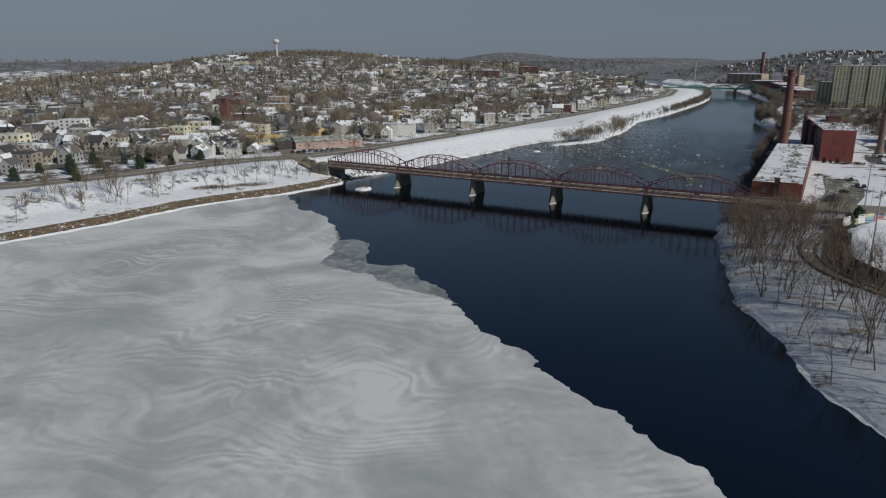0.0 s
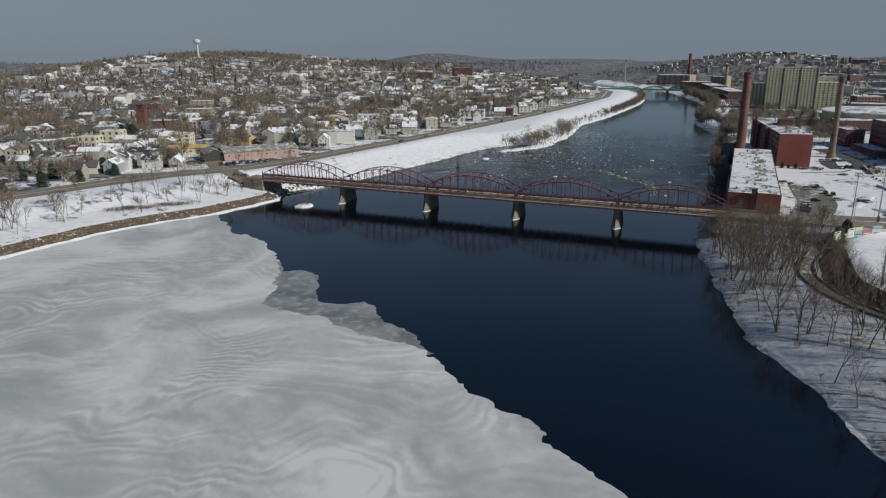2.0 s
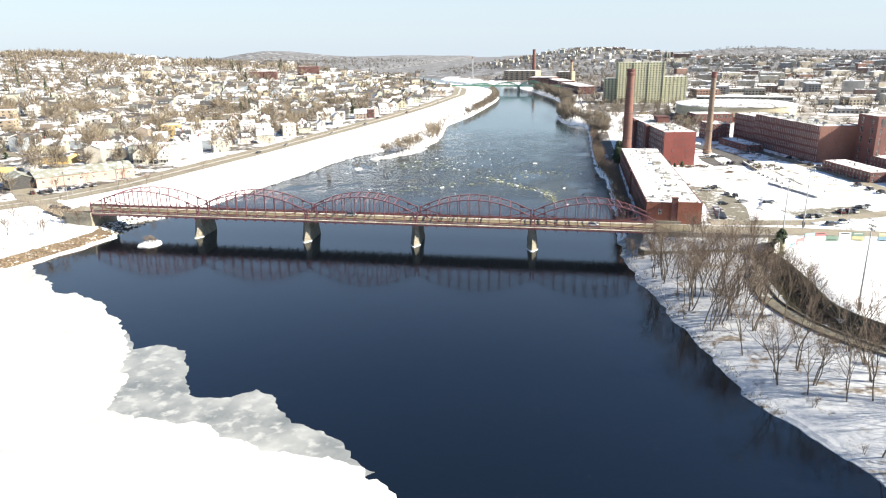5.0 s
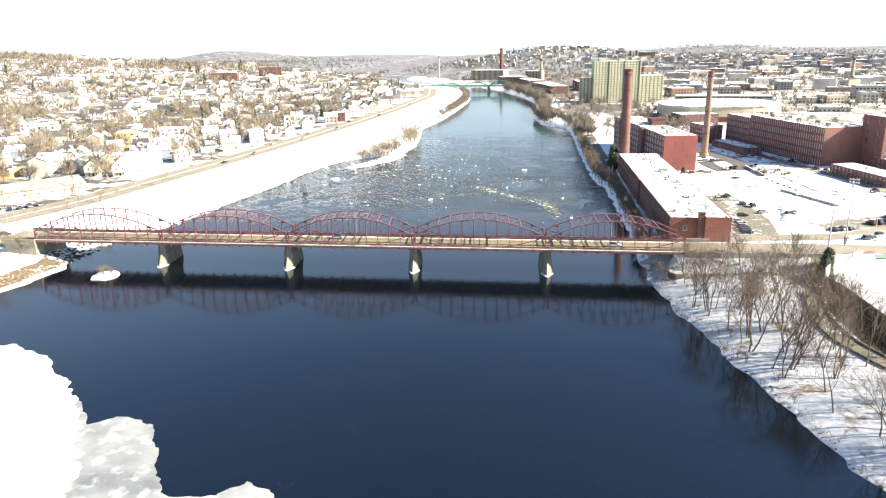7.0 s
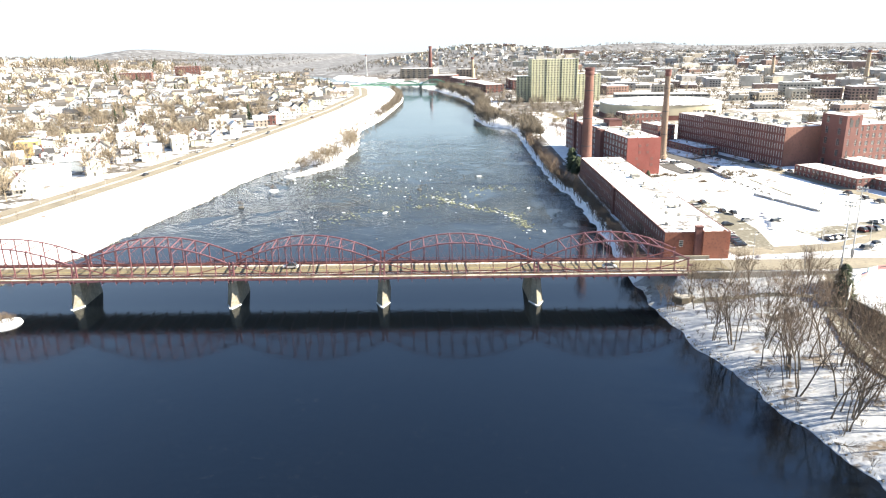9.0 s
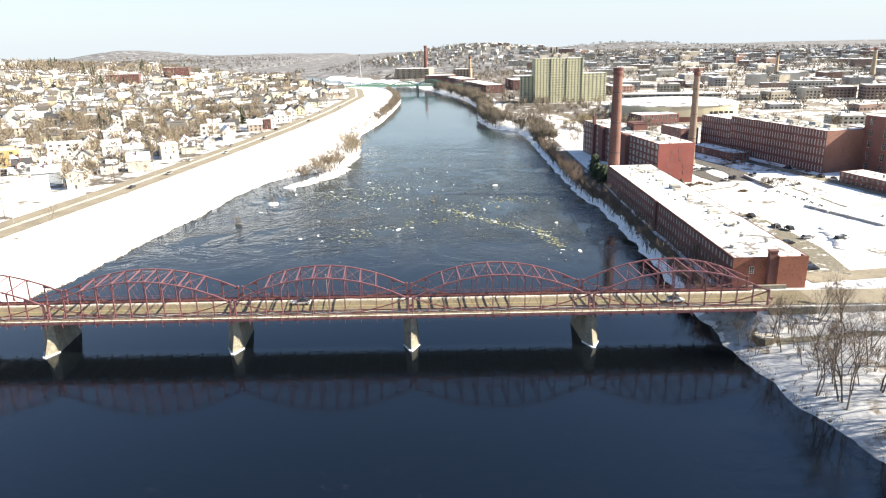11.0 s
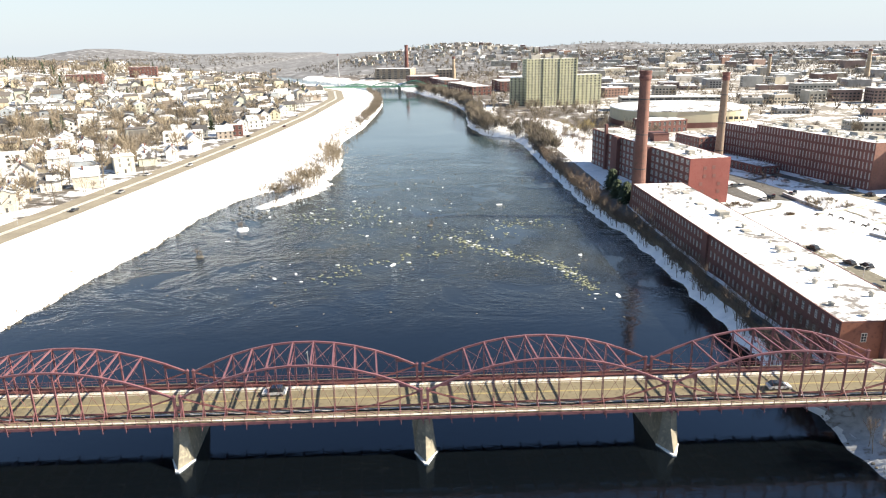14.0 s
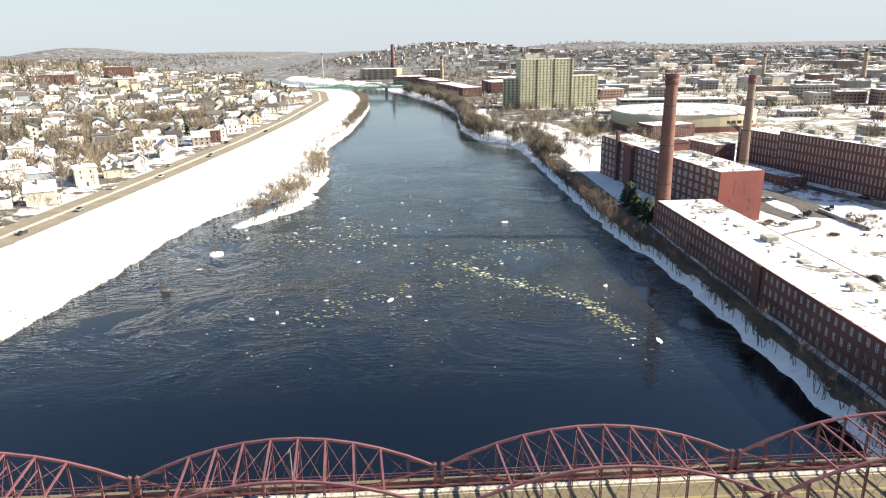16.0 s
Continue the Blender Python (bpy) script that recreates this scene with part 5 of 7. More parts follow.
MORE_BLOCKS = ((-300, 86, 28, 16, 12, 9, 3, CREAM, "cream three-storey block"), (-390, -70, 24, 26, 14, 7, 2, CONCRETE, "grey commercial block"), (-182, 372, 14, 26, 10, 8, 2, WHITE, "white two-storey motel-like block beside the highway"), (-420, 230, 24, 24, 14, 12, 4, BRICK_TAN, "tan brick apartment block"),
                                       (-480, 300, 24, 22, 13, 12, 4, BRICK_TAN, "tan brick apartment block"), (-390, 155, 26, 22, 13, 9, 3, BRICK, "red brick block beside the tower"), (-450, 985, 14, 40, 16, 16, 4, BRICK, "long brick school on the hillside"), (-490, 870, 14, 46, 15, 12, 3, BRICK, "red brick school wing"), (-400, 880, 14, 34, 15, 11, 3, BRICK_TAN, "tan brick school block"))
for bx, by, rz, w, l, h, f, mt, nm in TOWN_BLOCKS + MORE_BLOCKS:
    mill("block", pose(bx, by, gz(bx + w / 2, by + l / 2), 0, 0, rz), w, l, h, f, max(3, int(w / 5)), max(2, int(l / 5.5)), mt, nm, fill=0.42, tall=0.52, vents=3, seed=int(-bx), sides="nr", cols=1, rows=2)
mill("school", pose(-1560, 640, gz(-1530, 690) - 1, 0, 0, 60), 110, 22, 9, 2, 20, 3, CREAM, "long low tan school beyond a snow field", vents=5, seed=77, sides="n", fill=0.6, cols=1, rows=1)
mill("brick_block", pose(-148, 408, gz(-142, 412), 0, 0, 12), 12, 10, 8, 2, 3, 2, BRICK, "red brick box of a building beside the highway", vents=2, seed=66, sides="nr", cols=1, rows=2)
rm = mill("brick_hall", pose(-512, 244, gz(-500, 250) - 2, 0, 0, 20), 34, 20, 14, 4, 11, 6, BRICK, "big red brick hall with hipped snowy roof", vents=2, seed=21, sides="nr", fill=0.45)
part("hip_roof", Geo().box(2, 2, 14.2, 32, 18, 18.5, 5), SHINGLE, rm)
part("cupola", Geo().box(24, 6, 14, 30, 12, 20).box(23.6, 5.6, 20, 30.4, 12.4, 21, 1), BRICK, rm)
ct = thing("bell_tower", pose(-360, 120, gz(-360, 120), 0, 0, 24), "slender square red brick bell tower", "tower")
part("shaft", Geo().box(-3.4, -3.4, -1.5, 3.4, 3.4, 22).box(-3.8, -3.8, 22, 3.8, 3.8, 22.8), BRICK, ct)
part("belfry", Geo().box(-3.2, -3.2, 22.8, 3.2, 3.2, 27, 0.1).box(-3.7, -3.7, 27, 3.7, 3.7, 28, 1.2), BRICK, ct)
for k in range(4):
    o = part("belfry_opening", Geo().box(-1.1, -3.3, 23.4, 1.1, -3.1, 26.4), DARK, ct)
    o.matrix_basis = pose(0, 0, 0, 0, 0, 90 * k)


# ---- trees ----
def limb_set(seed, height, stems, spread, depth, twig, up=0.5, droop=0.0):
    """Segments (from, to, radius, radius) of a bare tree, split into wood and twigs."""
    rnd = random.Random(seed)
    wood, fine = [], []

    def grow(p, d, length, r, level):
        n = 3 if level == 0 else (2 if level < depth else 1)
        for k in range(n):
            d = (d + Vector((rnd.uniform(-1, 1), rnd.uniform(-1, 1), rnd.uniform(-0.3, 1) * up)) * 0.22).normalized()
            q = p + d * (length / n)
            r2 = r * (0.84 if level < depth else 0.5)
            (wood if level < 2 else fine).append((p, q, r, r2))
            if level < depth:
                for _ in range((rnd.choice((1, 2, 2)) if level < 2 else rnd.choice((1, 2, 2, 3) if level == 2 else (1, 1, 2))) if (k > 0 or level > 0) else 0):
                    a = rnd.uniform(0, 2 * math.pi)
                    side = d.cross(Vector((math.cos(a), math.sin(a), 0.3))).normalized()
                    e = (d * rnd.uniform(0.6, 1.0) + side * rnd.uniform(0.5, 0.95) * spread + Vector((0, 0, up - droop * level))).normalized()
                    grow(q, e, length * rnd.uniform(0.52, 0.72), max(twig, r2 * rnd.uniform(0.45, 0.65)), level + 1)
            p, r = q, r2
        if level < depth:
            grow(p, d, length * 0.55, max(twig, r * 0.8), level + 1)

    for s in range(stems):
        a = 2 * math.pi * s / max(1, stems) + rnd.uniform(-.5, .5)
        lean = 0.0 if stems == 1 else rnd.uniform(0.08, 0.26)
        grow(Vector((0.25 * math.cos(a), 0.25 * math.sin(a), -0.3)) if stems > 1 else Vector((0, 0, -0.3)), Vector((math.cos(a) * lean, math.sin(a) * lean, 1)).normalized(), height * rnd.uniform(0.42, 0.52), height * 0.0095 + 0.02, 0)
    return wood, fine


def tubes(segs, sides):
    g = Geo()
    for p, q, r0, r1 in segs:
        d = (q - p).normalized()
        s = d.cross(Vector((0.3, 0.1, 1))).normalized()
        u = s.cross(d)
        ring = lambda c, r: [c + (s * math.cos(2 * math.pi * k / sides) + u * math.sin(2 * math.pi * k / sides)) * r for k in range(sides)]
        if r1 < r0 * 0.6:
            g.add(ring(p, r0) + [q], [(k, (k + 1) % sides, sides) for k in range(sides)])
            continue
        g.add(ring(p, r0) + ring(q, r1), [(k, (k + 1) % sides, sides + (k + 1) % sides, sides + k) for k in range(sides)])
    return g


def bare_tree(name, seed, height, stems, spread, depth, twig, label, group, up=0.3, tips=None):
    wood, fine = limb_set(seed, height, stems, spread, depth, twig, up)
    t = thing(name, pose(0, 0, -50), label, "tree", group)
    part("trunk", tubes(wood, 5), BARK, t)
    part("crown", tubes(fine, 3), tips or TWIG, t, "fine bare twigs")
    return t


WOOD = "bare trees on the wooded bank"
PROTO = [bare_tree("bare_tree", 11, 14, 1, 1.0, 4, 0.013, "tall leafless tree on the snowy river bank", WOOD, 0.24), bare_tree("bare_tree", 12, 13, 3, 0.85, 4, 0.013, "leafless tree with several stems on the snowy bank", WOOD, 0.28),
         bare_tree("bare_tree", 13, 15, 2, 0.85, 4, 0.013, "tall forked leafless tree on the snowy bank", WOOD, 0.28), bare_tree("bare_tree", 14, 12, 1, 1.15, 4, 0.013, "spreading leafless tree on the snowy bank", WOOD, 0.2),
         bare_tree("bare_tree", 15, 13, 4, 0.75, 4, 0.013, "clump of slender leafless stems on the snowy bank", WOOD, 0.32)]
GROVE = "bare trees along the far banks"
LIGHT = [bare_tree("slender_tree", 31, 12, 1, 1.0, 3, 0.042, "leafless tree on a snowy bank", GROVE), bare_tree("slender_tree", 32, 11, 3, 0.85, 3, 0.042, "leafless tree with several stems", GROVE), bare_tree("slender_tree", 33, 13, 2, 0.9, 3, 0.042, "forked leafless tree on a snowy bank", GROVE)]
WILLOW = bare_tree("golden_willow", 35, 11, 2, 1.1, 3, 0.045, "leafless willow with golden-yellow twigs", "golden willows", 0.2, TWIG_GOLD)
SPIT = [bare_tree("spit_tree", 41, 10.5, 2, 1.25, 3, 0.055, "pale tan leafless tree on the snowy spit", "bare trees on the spit", 0.16, TWIG_PALE), bare_tree("spit_tree", 43, 9.5, 3, 1.15, 3, 0.055, "spreading pale leafless tree on the snowy spit", "bare trees on the spit", 0.18, TWIG_PALE), bare_tree("spit_tree", 46, 11.5, 1, 1.3, 3, 0.055, "broad pale leafless tree on the snowy spit", "bare trees on the spit", 0.18, TWIG_PALE)]
SHRUB = bare_tree("bare_shrub", 21, 3.6, 5, 0.9, 2, 0.02, "low leafless shrub on the snowy bank", "bare shrubs along the banks", 0.2)
TALL = [PROTO[0], PROTO[0], PROTO[2], PROTO[3], PROTO[0], PROTO[1]]
USED = set()


def plant(proto, x, y, scale, turn, lean=0.0, z=None):
    m = pose(x, y, gz(x, y) if z is None else z, lean, 0, turn) @ Matrix.Diagonal((scale, scale, scale, 1))
    if proto.name in USED:
        o = copy_thing(proto, m)
        o.matrix_basis = m
        return o
    USED.add(proto.name)
    proto.matrix_basis = m
    return proto


rnd = random.Random(77)
placed = []


GROVE_SPOTS = []


def scatter(n, box, inside, gap, protos, lo, hi, joined_up=False):
    k = tries = 0
    while k < n and tries < n * 40:
        tries += 1
        x, y = rnd.uniform(box[0], box[2]), rnd.uniform(box[1], box[3])
        if inside(x, y) and all((x - a) ** 2 + (y - b) ** 2 > gap * gap for a, b in placed):
            placed.append((x, y))
            p, s, a, e = rnd.choice(protos), rnd.uniform(lo, hi), rnd.uniform(0, 360), rnd.uniform(-5, 5)
            if joined_up:
                GROVE_SPOTS.append((p, x, y, s, a))
            else:
                plant(p, x, y, s, a, e)
            k += 1


rs = lambda y: float(shore(RIGHT_SHORE, y))
ls = lambda y: float(shore(LEFT_SHORE, y))
path_x = lambda y: float(np.interp(y, [-190, -140, -115, -97, -86, -74, -60, -45, -26, -8, 6], [250, 190, 160, 141, 131, 124, 119.5, 119.5, 124.5, 131, 137]))
field_x = lambda y: float(np.interp(y, [p[0] for p in FIELD_EDGE], [p[1] for p in FIELD_EDGE]))
# the wooded bank below the ball park
scatter(40, (84, -75, 150, -34), lambda x, y: rs(y) + 4 < x < path_x(y) - 2.5, 2.6, TALL, 1.1, 1.55)
scatter(28, (84, -34, 150, -6), lambda x, y: rs(y) + 5 < x < path_x(y) - 2.5, 2.6, TALL, 0.75, 1.15)
scatter(40, (84, -175, 165, -75), lambda x, y: rs(y) + 3 < x < path_x(y) - 2.5, 3.4, TALL, 0.95, 1.5)
scatter(24, (118, -185, 175, -24), lambda x, y: path_x(y) + 2.2 < x < field_x(y) - 1.5, 2.2, TALL, 0.85, 1.3)
scatter(8, (104, -15, 134, -4), lambda x, y: x > rs(y) + 5, 2.8, PROTO, 0.6, 0.9)
scatter(34, (82, -175, 150, -4), lambda x, y: rs(y) + 1.5 < x < path_x(y) - 2, 1.6, [SHRUB], 0.5, 1.1)
scatter(9, (122, 164, 141, 172), lambda x, y: True, 1.6, [SHRUB], 0.35, 0.7)
scatter(34, (-140, 24, -70, 235), lambda x, y: ls(y) - 3.5 < x < ls(y) - 0.6, 1.8, [SHRUB], 0.22, 0.42)
scatter(12, (86, -34, 106, -4), lambda x, y: rs(y) + 2 < x, 1.8, [SHRUB], 0.5, 1.0)
scatter(7, (88, -30, 106, -5), lambda x, y: rs(y) + 3 < x, 2.2, LIGHT, 0.5, 0.8)
for k, (x, y, s) in enumerate(((83.4, -7.2, 0.75), (84.2, -10.5, 0.6), (85.2, -13, 0.6), (83.9, -5.2, 0.6))):
    plant(LIGHT[k % 3], x, y, s, 80 * k)
# along the mill walk
scatter(165, (76, 14, 92, 330), lambda x, y: rs(y) + 0.8 < x < rs(y) + 3.6, 1.4, [LIGHT[1], LIGHT[2], LIGHT[0]], 0.5, 0.9)
scatter(6, (84, 20, 91, 60), lambda x, y: x > rs(y) + 6.5, 2.6, [PROTO[3], PROTO[1]], 0.6, 0.8)
# far bank towards the towers
for k, (x, y, s) in enumerate(((122, 404, 1.2), (109, 416, 1.1), (111, 388, 1.0), (128, 396, 1.15), (117, 398, 0.9))):
    placed.append((x, y))
    plant(WILLOW, x, y, s, 70 * k)
# the river edge below the highway
scatter(56, (-75, 360, -40, 900), lambda x, y: ls(y) - 9 < x < ls(y) - 1.5, 2.4, LIGHT, 0.45, 0.8, True)
scatter(46, (92, 296, 168, 420), lambda x, y: True, 4.5, LIGHT, 0.6, 0.95, True)
# the spit and islets
scatter(58, (-84, 206, -44, 350), lambda x, y: gz(x, y) > 0.3 and (line_distance(ISLAND, np.array(x), np.array(y)) < 9 or (y > 255 and x > ls(y) - 12)), 1.5, SPIT, 0.9, 1.5)
scatter(40, (-85, 205, -40, 660), lambda x, y: 0.3 < gz(x, y) < 2.6 and x > ls(y) - 14, 2.0, [SHRUB, SPIT[1]], 0.5, 0.9)
# left bank, town end
scatter(52, (-262, -190, -150, 0), lambda x, y: 16 < ls(y) - x < 60, 2.6, LIGHT, 0.85, 1.35)
scatter(10, (-200, -50, -150, 4), lambda x, y: 12 < ls(y) - x < 42, 3.0, LIGHT, 0.7, 0.9)
scatter(20, (-240, 10, -140, 330), lambda x, y: 11 < line_distance(HIGHWAY, np.array(x), np.array(y)) < 16 and x < -150, 6, LIGHT, 0.5, 0.8)
# young street trees in the mill yard
scatter(16, (148, 196, 192, 255), lambda x, y: x < 196 - (y - 196) * 0.25, 4.5, LIGHT, 0.28, 0.5)
scatter(18, (150, 84, 215, 215), lambda x, y: True, 5, LIGHT, 0.25, 0.45)


# conifers
def conifer(seed, h, label, group):
    r = random.Random(seed)
    t = thing("conifer", pose(0, 0, -50), label, "tree", group)
    part("trunk", Geo().lathe([(0.22, -0.4), (0.16, h * 0.5), (0.04, h)], 7), BARK, t)
    g = Geo()
    for k in range(280):
        z = h * (0.08 + 0.9 * (k / 280) ** 0.9)
        reach = (1 - z / h) ** 0.6 * h * 0.42 * r.uniform(0.6, 1.1) + 0.15
        a = r.uniform(0, 2 * math.pi)
        d = Vector((math.cos(a), math.sin(a), -0.25))
        s = Vector((-math.sin(a), math.cos(a), 0))
        for f in (0.55, 1.0):
            c = Vector((0, 0, z)) + d * reach * f * 0.8
            w = 0.62 * r.uniform(0.6, 1.3)
            g.add([c - s * w, c + d * w * 2.2 + Vector((0, 0, -0.15)), c + s * w, c + Vector((0, 0, 0.28))], [(0, 1, 3), (1, 2, 3), (2, 0, 3), (0, 2, 1)])
    part("crown", g, NEEDLE, t, "dark green needles")
    return t


FIR = [conifer(1, 9, "dark green conifer by the road", "conifers"), conifer(2, 7, "bushy dark conifer by the road", "conifers")]
for k, (x, y, s) in enumerate(((-262, -92, 1.0), (-250, -78, 0.9), (-244, -60, 1.0), (-240, -104, .95), (-238, -42, 0.8), (-272, -120, 1.1), (-252, -14, 1.0), (-247, 3, 0.9), (-236, -20, .8), (132, -15.5, 1.0), (135, -9, 0.8), (129, -19, .7), (90.5, 180, 1.1), (89.5, 192, 1.2), (91, 206, 1.2), (93, 214, 1.1), (-300, 20, 1.0), (-268, -70, 1.0), (-276, -84, 1.1), (-285, -98, 0.9), (-262, -40, 1.0), (-270, -52, 0.8), (-256, 8, 0.9), (-232, 14, 0.9), (-228, 20, 0.7), (-290, -60, 1.0),  (-345, 95, 1.6), (-349, 88, 1.4),
                              (118.5, 168, .4), (122, 168.5, .35), (126, 168, .4))):
    plant(FIR[k % 2], x, y, s, 60 * k)


# far woods and town trees: joined crowns of tapering twigs
def far_tree_shape(seed, twigs, conical=False, thick=1.0):
    r = random.Random(seed)
    v, f = [], []

    def cone(p, q, w):
        d = (q - p).normalized()
        s = d.cross(Vector((0.2, 0.5, 0.8))).normalized() * w
        u = d.cross(s).normalized() * w
        n = len(v)
        v.extend([p + s, p - s * 0.5 + u * 0.87, p - s * 0.5 - u * 0.87, q])
        f.extend([(n, n + 1, n + 3), (n + 1, n + 2, n + 3), (n + 2, n, n + 3)])

    if conical:
        for k in range(twigs):
            z = 0.06 + 0.9 * k / twigs
            a, R = r.uniform(0, 6.28), (1 - z) * 0.34 + 0.02
            cone(Vector((0, 0, z + 0.05)), Vector((math.cos(a) * R, math.sin(a) * R, z - 0.03)), 0.055)
        cone(Vector((0, 0, 0)), Vector((0, 0, 1)), 0.05)
    else:
        cone(Vector((0, 0, -0.05)), Vector((0, 0, 0.75)), 0.022)
        for k in range(twigs):
            a, e = r.uniform(0, 6.28), r.uniform(0.1, 1.35)
            base = Vector((0, 0, r.uniform(0.22, 0.6))) + Vector((math.cos(a), math.sin(a), 0)) * r.uniform(0, 0.22)
            L = r.uniform(0.26, 0.5)
            b = a + r.uniform(-.7, .7)
            cone(base, base + Vector((math.cos(b) * math.cos(e) * 0.85, math.sin(b) * math.cos(e) * 0.85, math.sin(e))) * L, r.uniform(0.012, 0.023) * thick)
    return np.array([tuple(p) for p in v]), np.array(f)


def far_forest(name, shapes, spots, mats, label):
    """All spots (x, y, height, turn) with one of the shapes each, as one joined mesh."""
    vs, fs, n = [], [], 0
    for k, (x, y, h, a) in enumerate(spots):
        v, f = shapes[k % len(shapes)]
        c, s = math.cos(a), math.sin(a)
        w = np.stack([(v[:, 0] * c - v[:, 1] * s) * h + x, (v[:, 0] * s + v[:, 1] * c) * h + y, v[:, 2] * h + gz(x, y)], 1)
        vs.append(w)
        fs.append(f + n)
        n += len(v)
    return tagged(new(name, big_mesh(name, np.concatenate(vs), np.concatenate(fs), mats)), label, "trees", kind="stuff")


# ---- houses of the town ----
def tent(w, l, h, rise, over, th):
    """A gable roof as one bent slab, ridge along y."""
    s = rise / (w / 2)
    prof = [(-over, h - over * s), (w / 2, h + rise), (w + over, h - over * s), (w + over, h - over * s + th), (w / 2, h + rise + th * 1.15), (-over, h - over * s + th)]
    return Geo().add([(x, -over, z) for x, z in prof] + [(x, l + over, z) for x, z in prof], [(0, 1, 4, 5), (1, 2, 3, 4), (11, 10, 7, 6), (10, 9, 8, 7)] + [(k, 6 + k, 6 + (k + 1) % 6, (k + 1) % 6) for k in range(6)])


def gabled(w, l, h, rise):
    return Geo().add([(0, 0, -2), (w, 0, -2), (w, 0, h), (w / 2, 0, h + rise), (0, 0, h), (0, l, -2), (w, l, -2), (w, l, h), (w / 2, l, h + rise), (0, l, h)],
                     [(0, 1, 2, 3, 4), (9, 8, 7, 6, 5), (0, 5, 6, 1), (1, 6, 7, 2), (2, 7, 8, 3), (3, 8, 9, 4), (4, 9, 5, 0)])


SASH = window_mesh(0.95, 1.5, None, 1, 2)
DOOR = Geo().box(0, -0.08, 0, 1.0, 0.0, 2.1).mesh("door", DARK)
SHAPES = ((8.0, 11.0, 5.8, 3.4), (7.4, 12.5, 6.2, 2.8), (9.0, 9.5, 5.4, 3.8), (8.4, 13.0, 8.4, 2.0), (7.0, 9.0, 4.2, 3.2), (10.0, 12.0, 8.8, 0.5))


def house(k, label):
    w, l, h, rise = SHAPES[k]
    t = thing("house", pose(0, 0, -60), label, "house", "houses of the town")
    part("wall", gabled(w, l, h, rise), CLAPBOARD, t)
    part("roof", tent(w, l, h, rise, 0.45, 0.2), SHINGLE, t)
    part("chimney", Geo().box(w * .3, l * .55, h, w * .3 + 0.8, l * .55 + 0.8, h + rise + 0.9), BRICK, t)
    if k in (0, 2, 4):
        part("porch", Geo().box(w * .1, -1.9, -1, w * .9, 0, 0.5).box(w * .05, -2.1, 2.7, w * .95, 0, 2.95).box(w * .1, -1.9, 0.5, w * .1 + 0.15, -1.75, 2.7).box(w * .9 - 0.15, -1.9, 0.5, w * .9, -1.75, 2.7), CLAPBOARD, t)
    if k in (1, 2):
        part("dormer", Geo().add([(w * .52, l * .35, h), (w * .96, l * .35, h), (w * .96, l * .65, h), (w * .52, l * .65, h), (w * .52, l * .35, h + rise * .85), (w * .96, l * .35, h + rise * .7), (w * .96, l * .65, h + rise * .7), (w * .52, l * .65, h + rise * .85)],
                                 [(4, 5, 6, 7), (0, 1, 5, 4), (1, 2, 6, 5), (2, 3, 7, 6)]), CLAPBOARD, t)
    spots = [(w * f, z, "n") for z in np.arange(0.9, h - 1.5, 2.7)[-2:] for f in (.22, .66)] + ([(w * .44, h + 0.2, "n")] if rise > 2.5 else [])
    spots += [(l * f, z, "r") for f in (.2, .65) for z in np.arange(0.9, h - 1.5, 2.7)][:2]
    for a, z, s in spots:
        o = part("window", SASH, None, t)
        o.matrix_basis = pose(a, -0.03, z) if s == "n" else pose(w + 0.03, a, z, 0, 0, 90)
    o = part("door", DOOR, None, t)
    o.matrix_basis = pose(w * .45, -0.01, 0)
    return t


HOUSES = [house(k, s) for k, s in enumerate(("clapboard gable-fronted house with a porch", "long clapboard house with a side dormer", "square clapboard house with porch and dormer", "tall clapboard three-decker with a low gable", "small clapboard cottage with a porch", "flat-topped clapboard three-decker with plain walls"))]
STREETS = [((-215, 95), (-557, 269), (-900, 420)), ((-195, 170), (-547, 377), (-900, 560)), ((-180, 250), (-530, 487), (-880, 700)), ((-170, 340), (-485, 582), (-800, 800)), ((-155, 440), (-427, 682), (-700, 900)), ((-260, 30), (-295, 267), (-330, 480)),
           ((-360, 60), (-415, 362), (-470, 640)), ((-470, 60), (-545, 422), (-620, 760)), ((-146, 5.3), (-176, 10), (-235, 58), (-300, 110), (-420, 200)), ((-205, 0), (-240, -24), (-300, -40), (-600, -30))]
KEEP_OUT = [(-197, 70, 36), (-250, 62, 20), (-262, 122, 17), (-254, 246, 14), (-240, 286, 15), (-452, 38, 18), (-330, 48, 14), (-345, 78, 15), (-400, 8, 16), (-428, -30, 18), (-311, 22, 13), (-290, 94, 15), (-375, -60, 20), (-168, 380, 19), (-410, 242, 18), (-468, 312, 18),
            (-380, 165, 16), (-500, 972, 28), (-535, 872, 30), (-452, 882, 24), (-497, 256, 26), (-367, 128, 10), (-864, 738, 22)]
HW_XY = np.array([(y, x) for x, y in HIGHWAY]).T


def lots(step_u, step_v, angle, box, ok, seed, drop=0.12, jitter=2.2):
    r = random.Random(seed)
    c, s = math.cos(radians(angle)), math.sin(radians(angle))
    out = []
    R = 3000
    for u in np.arange(-R, R, step_u):
        for v in np.arange(-R, R, step_v):
            x, y = u * c - v * s + r.uniform(-jitter, jitter), u * s + v * c + r.uniform(-jitter, jitter)
            q, a = r.random(), r.random()
            if box[0] < x < box[2] and box[1] < y < box[3] and q > drop and ok(x, y):
                out.append((x, y, angle + 90 * int(a * 4) + r.uniform(-4, 4)))
    return out


FOREST = ((-960, 330), (-860, 380), (-740, 430), (-640, 410), (-560, 380))


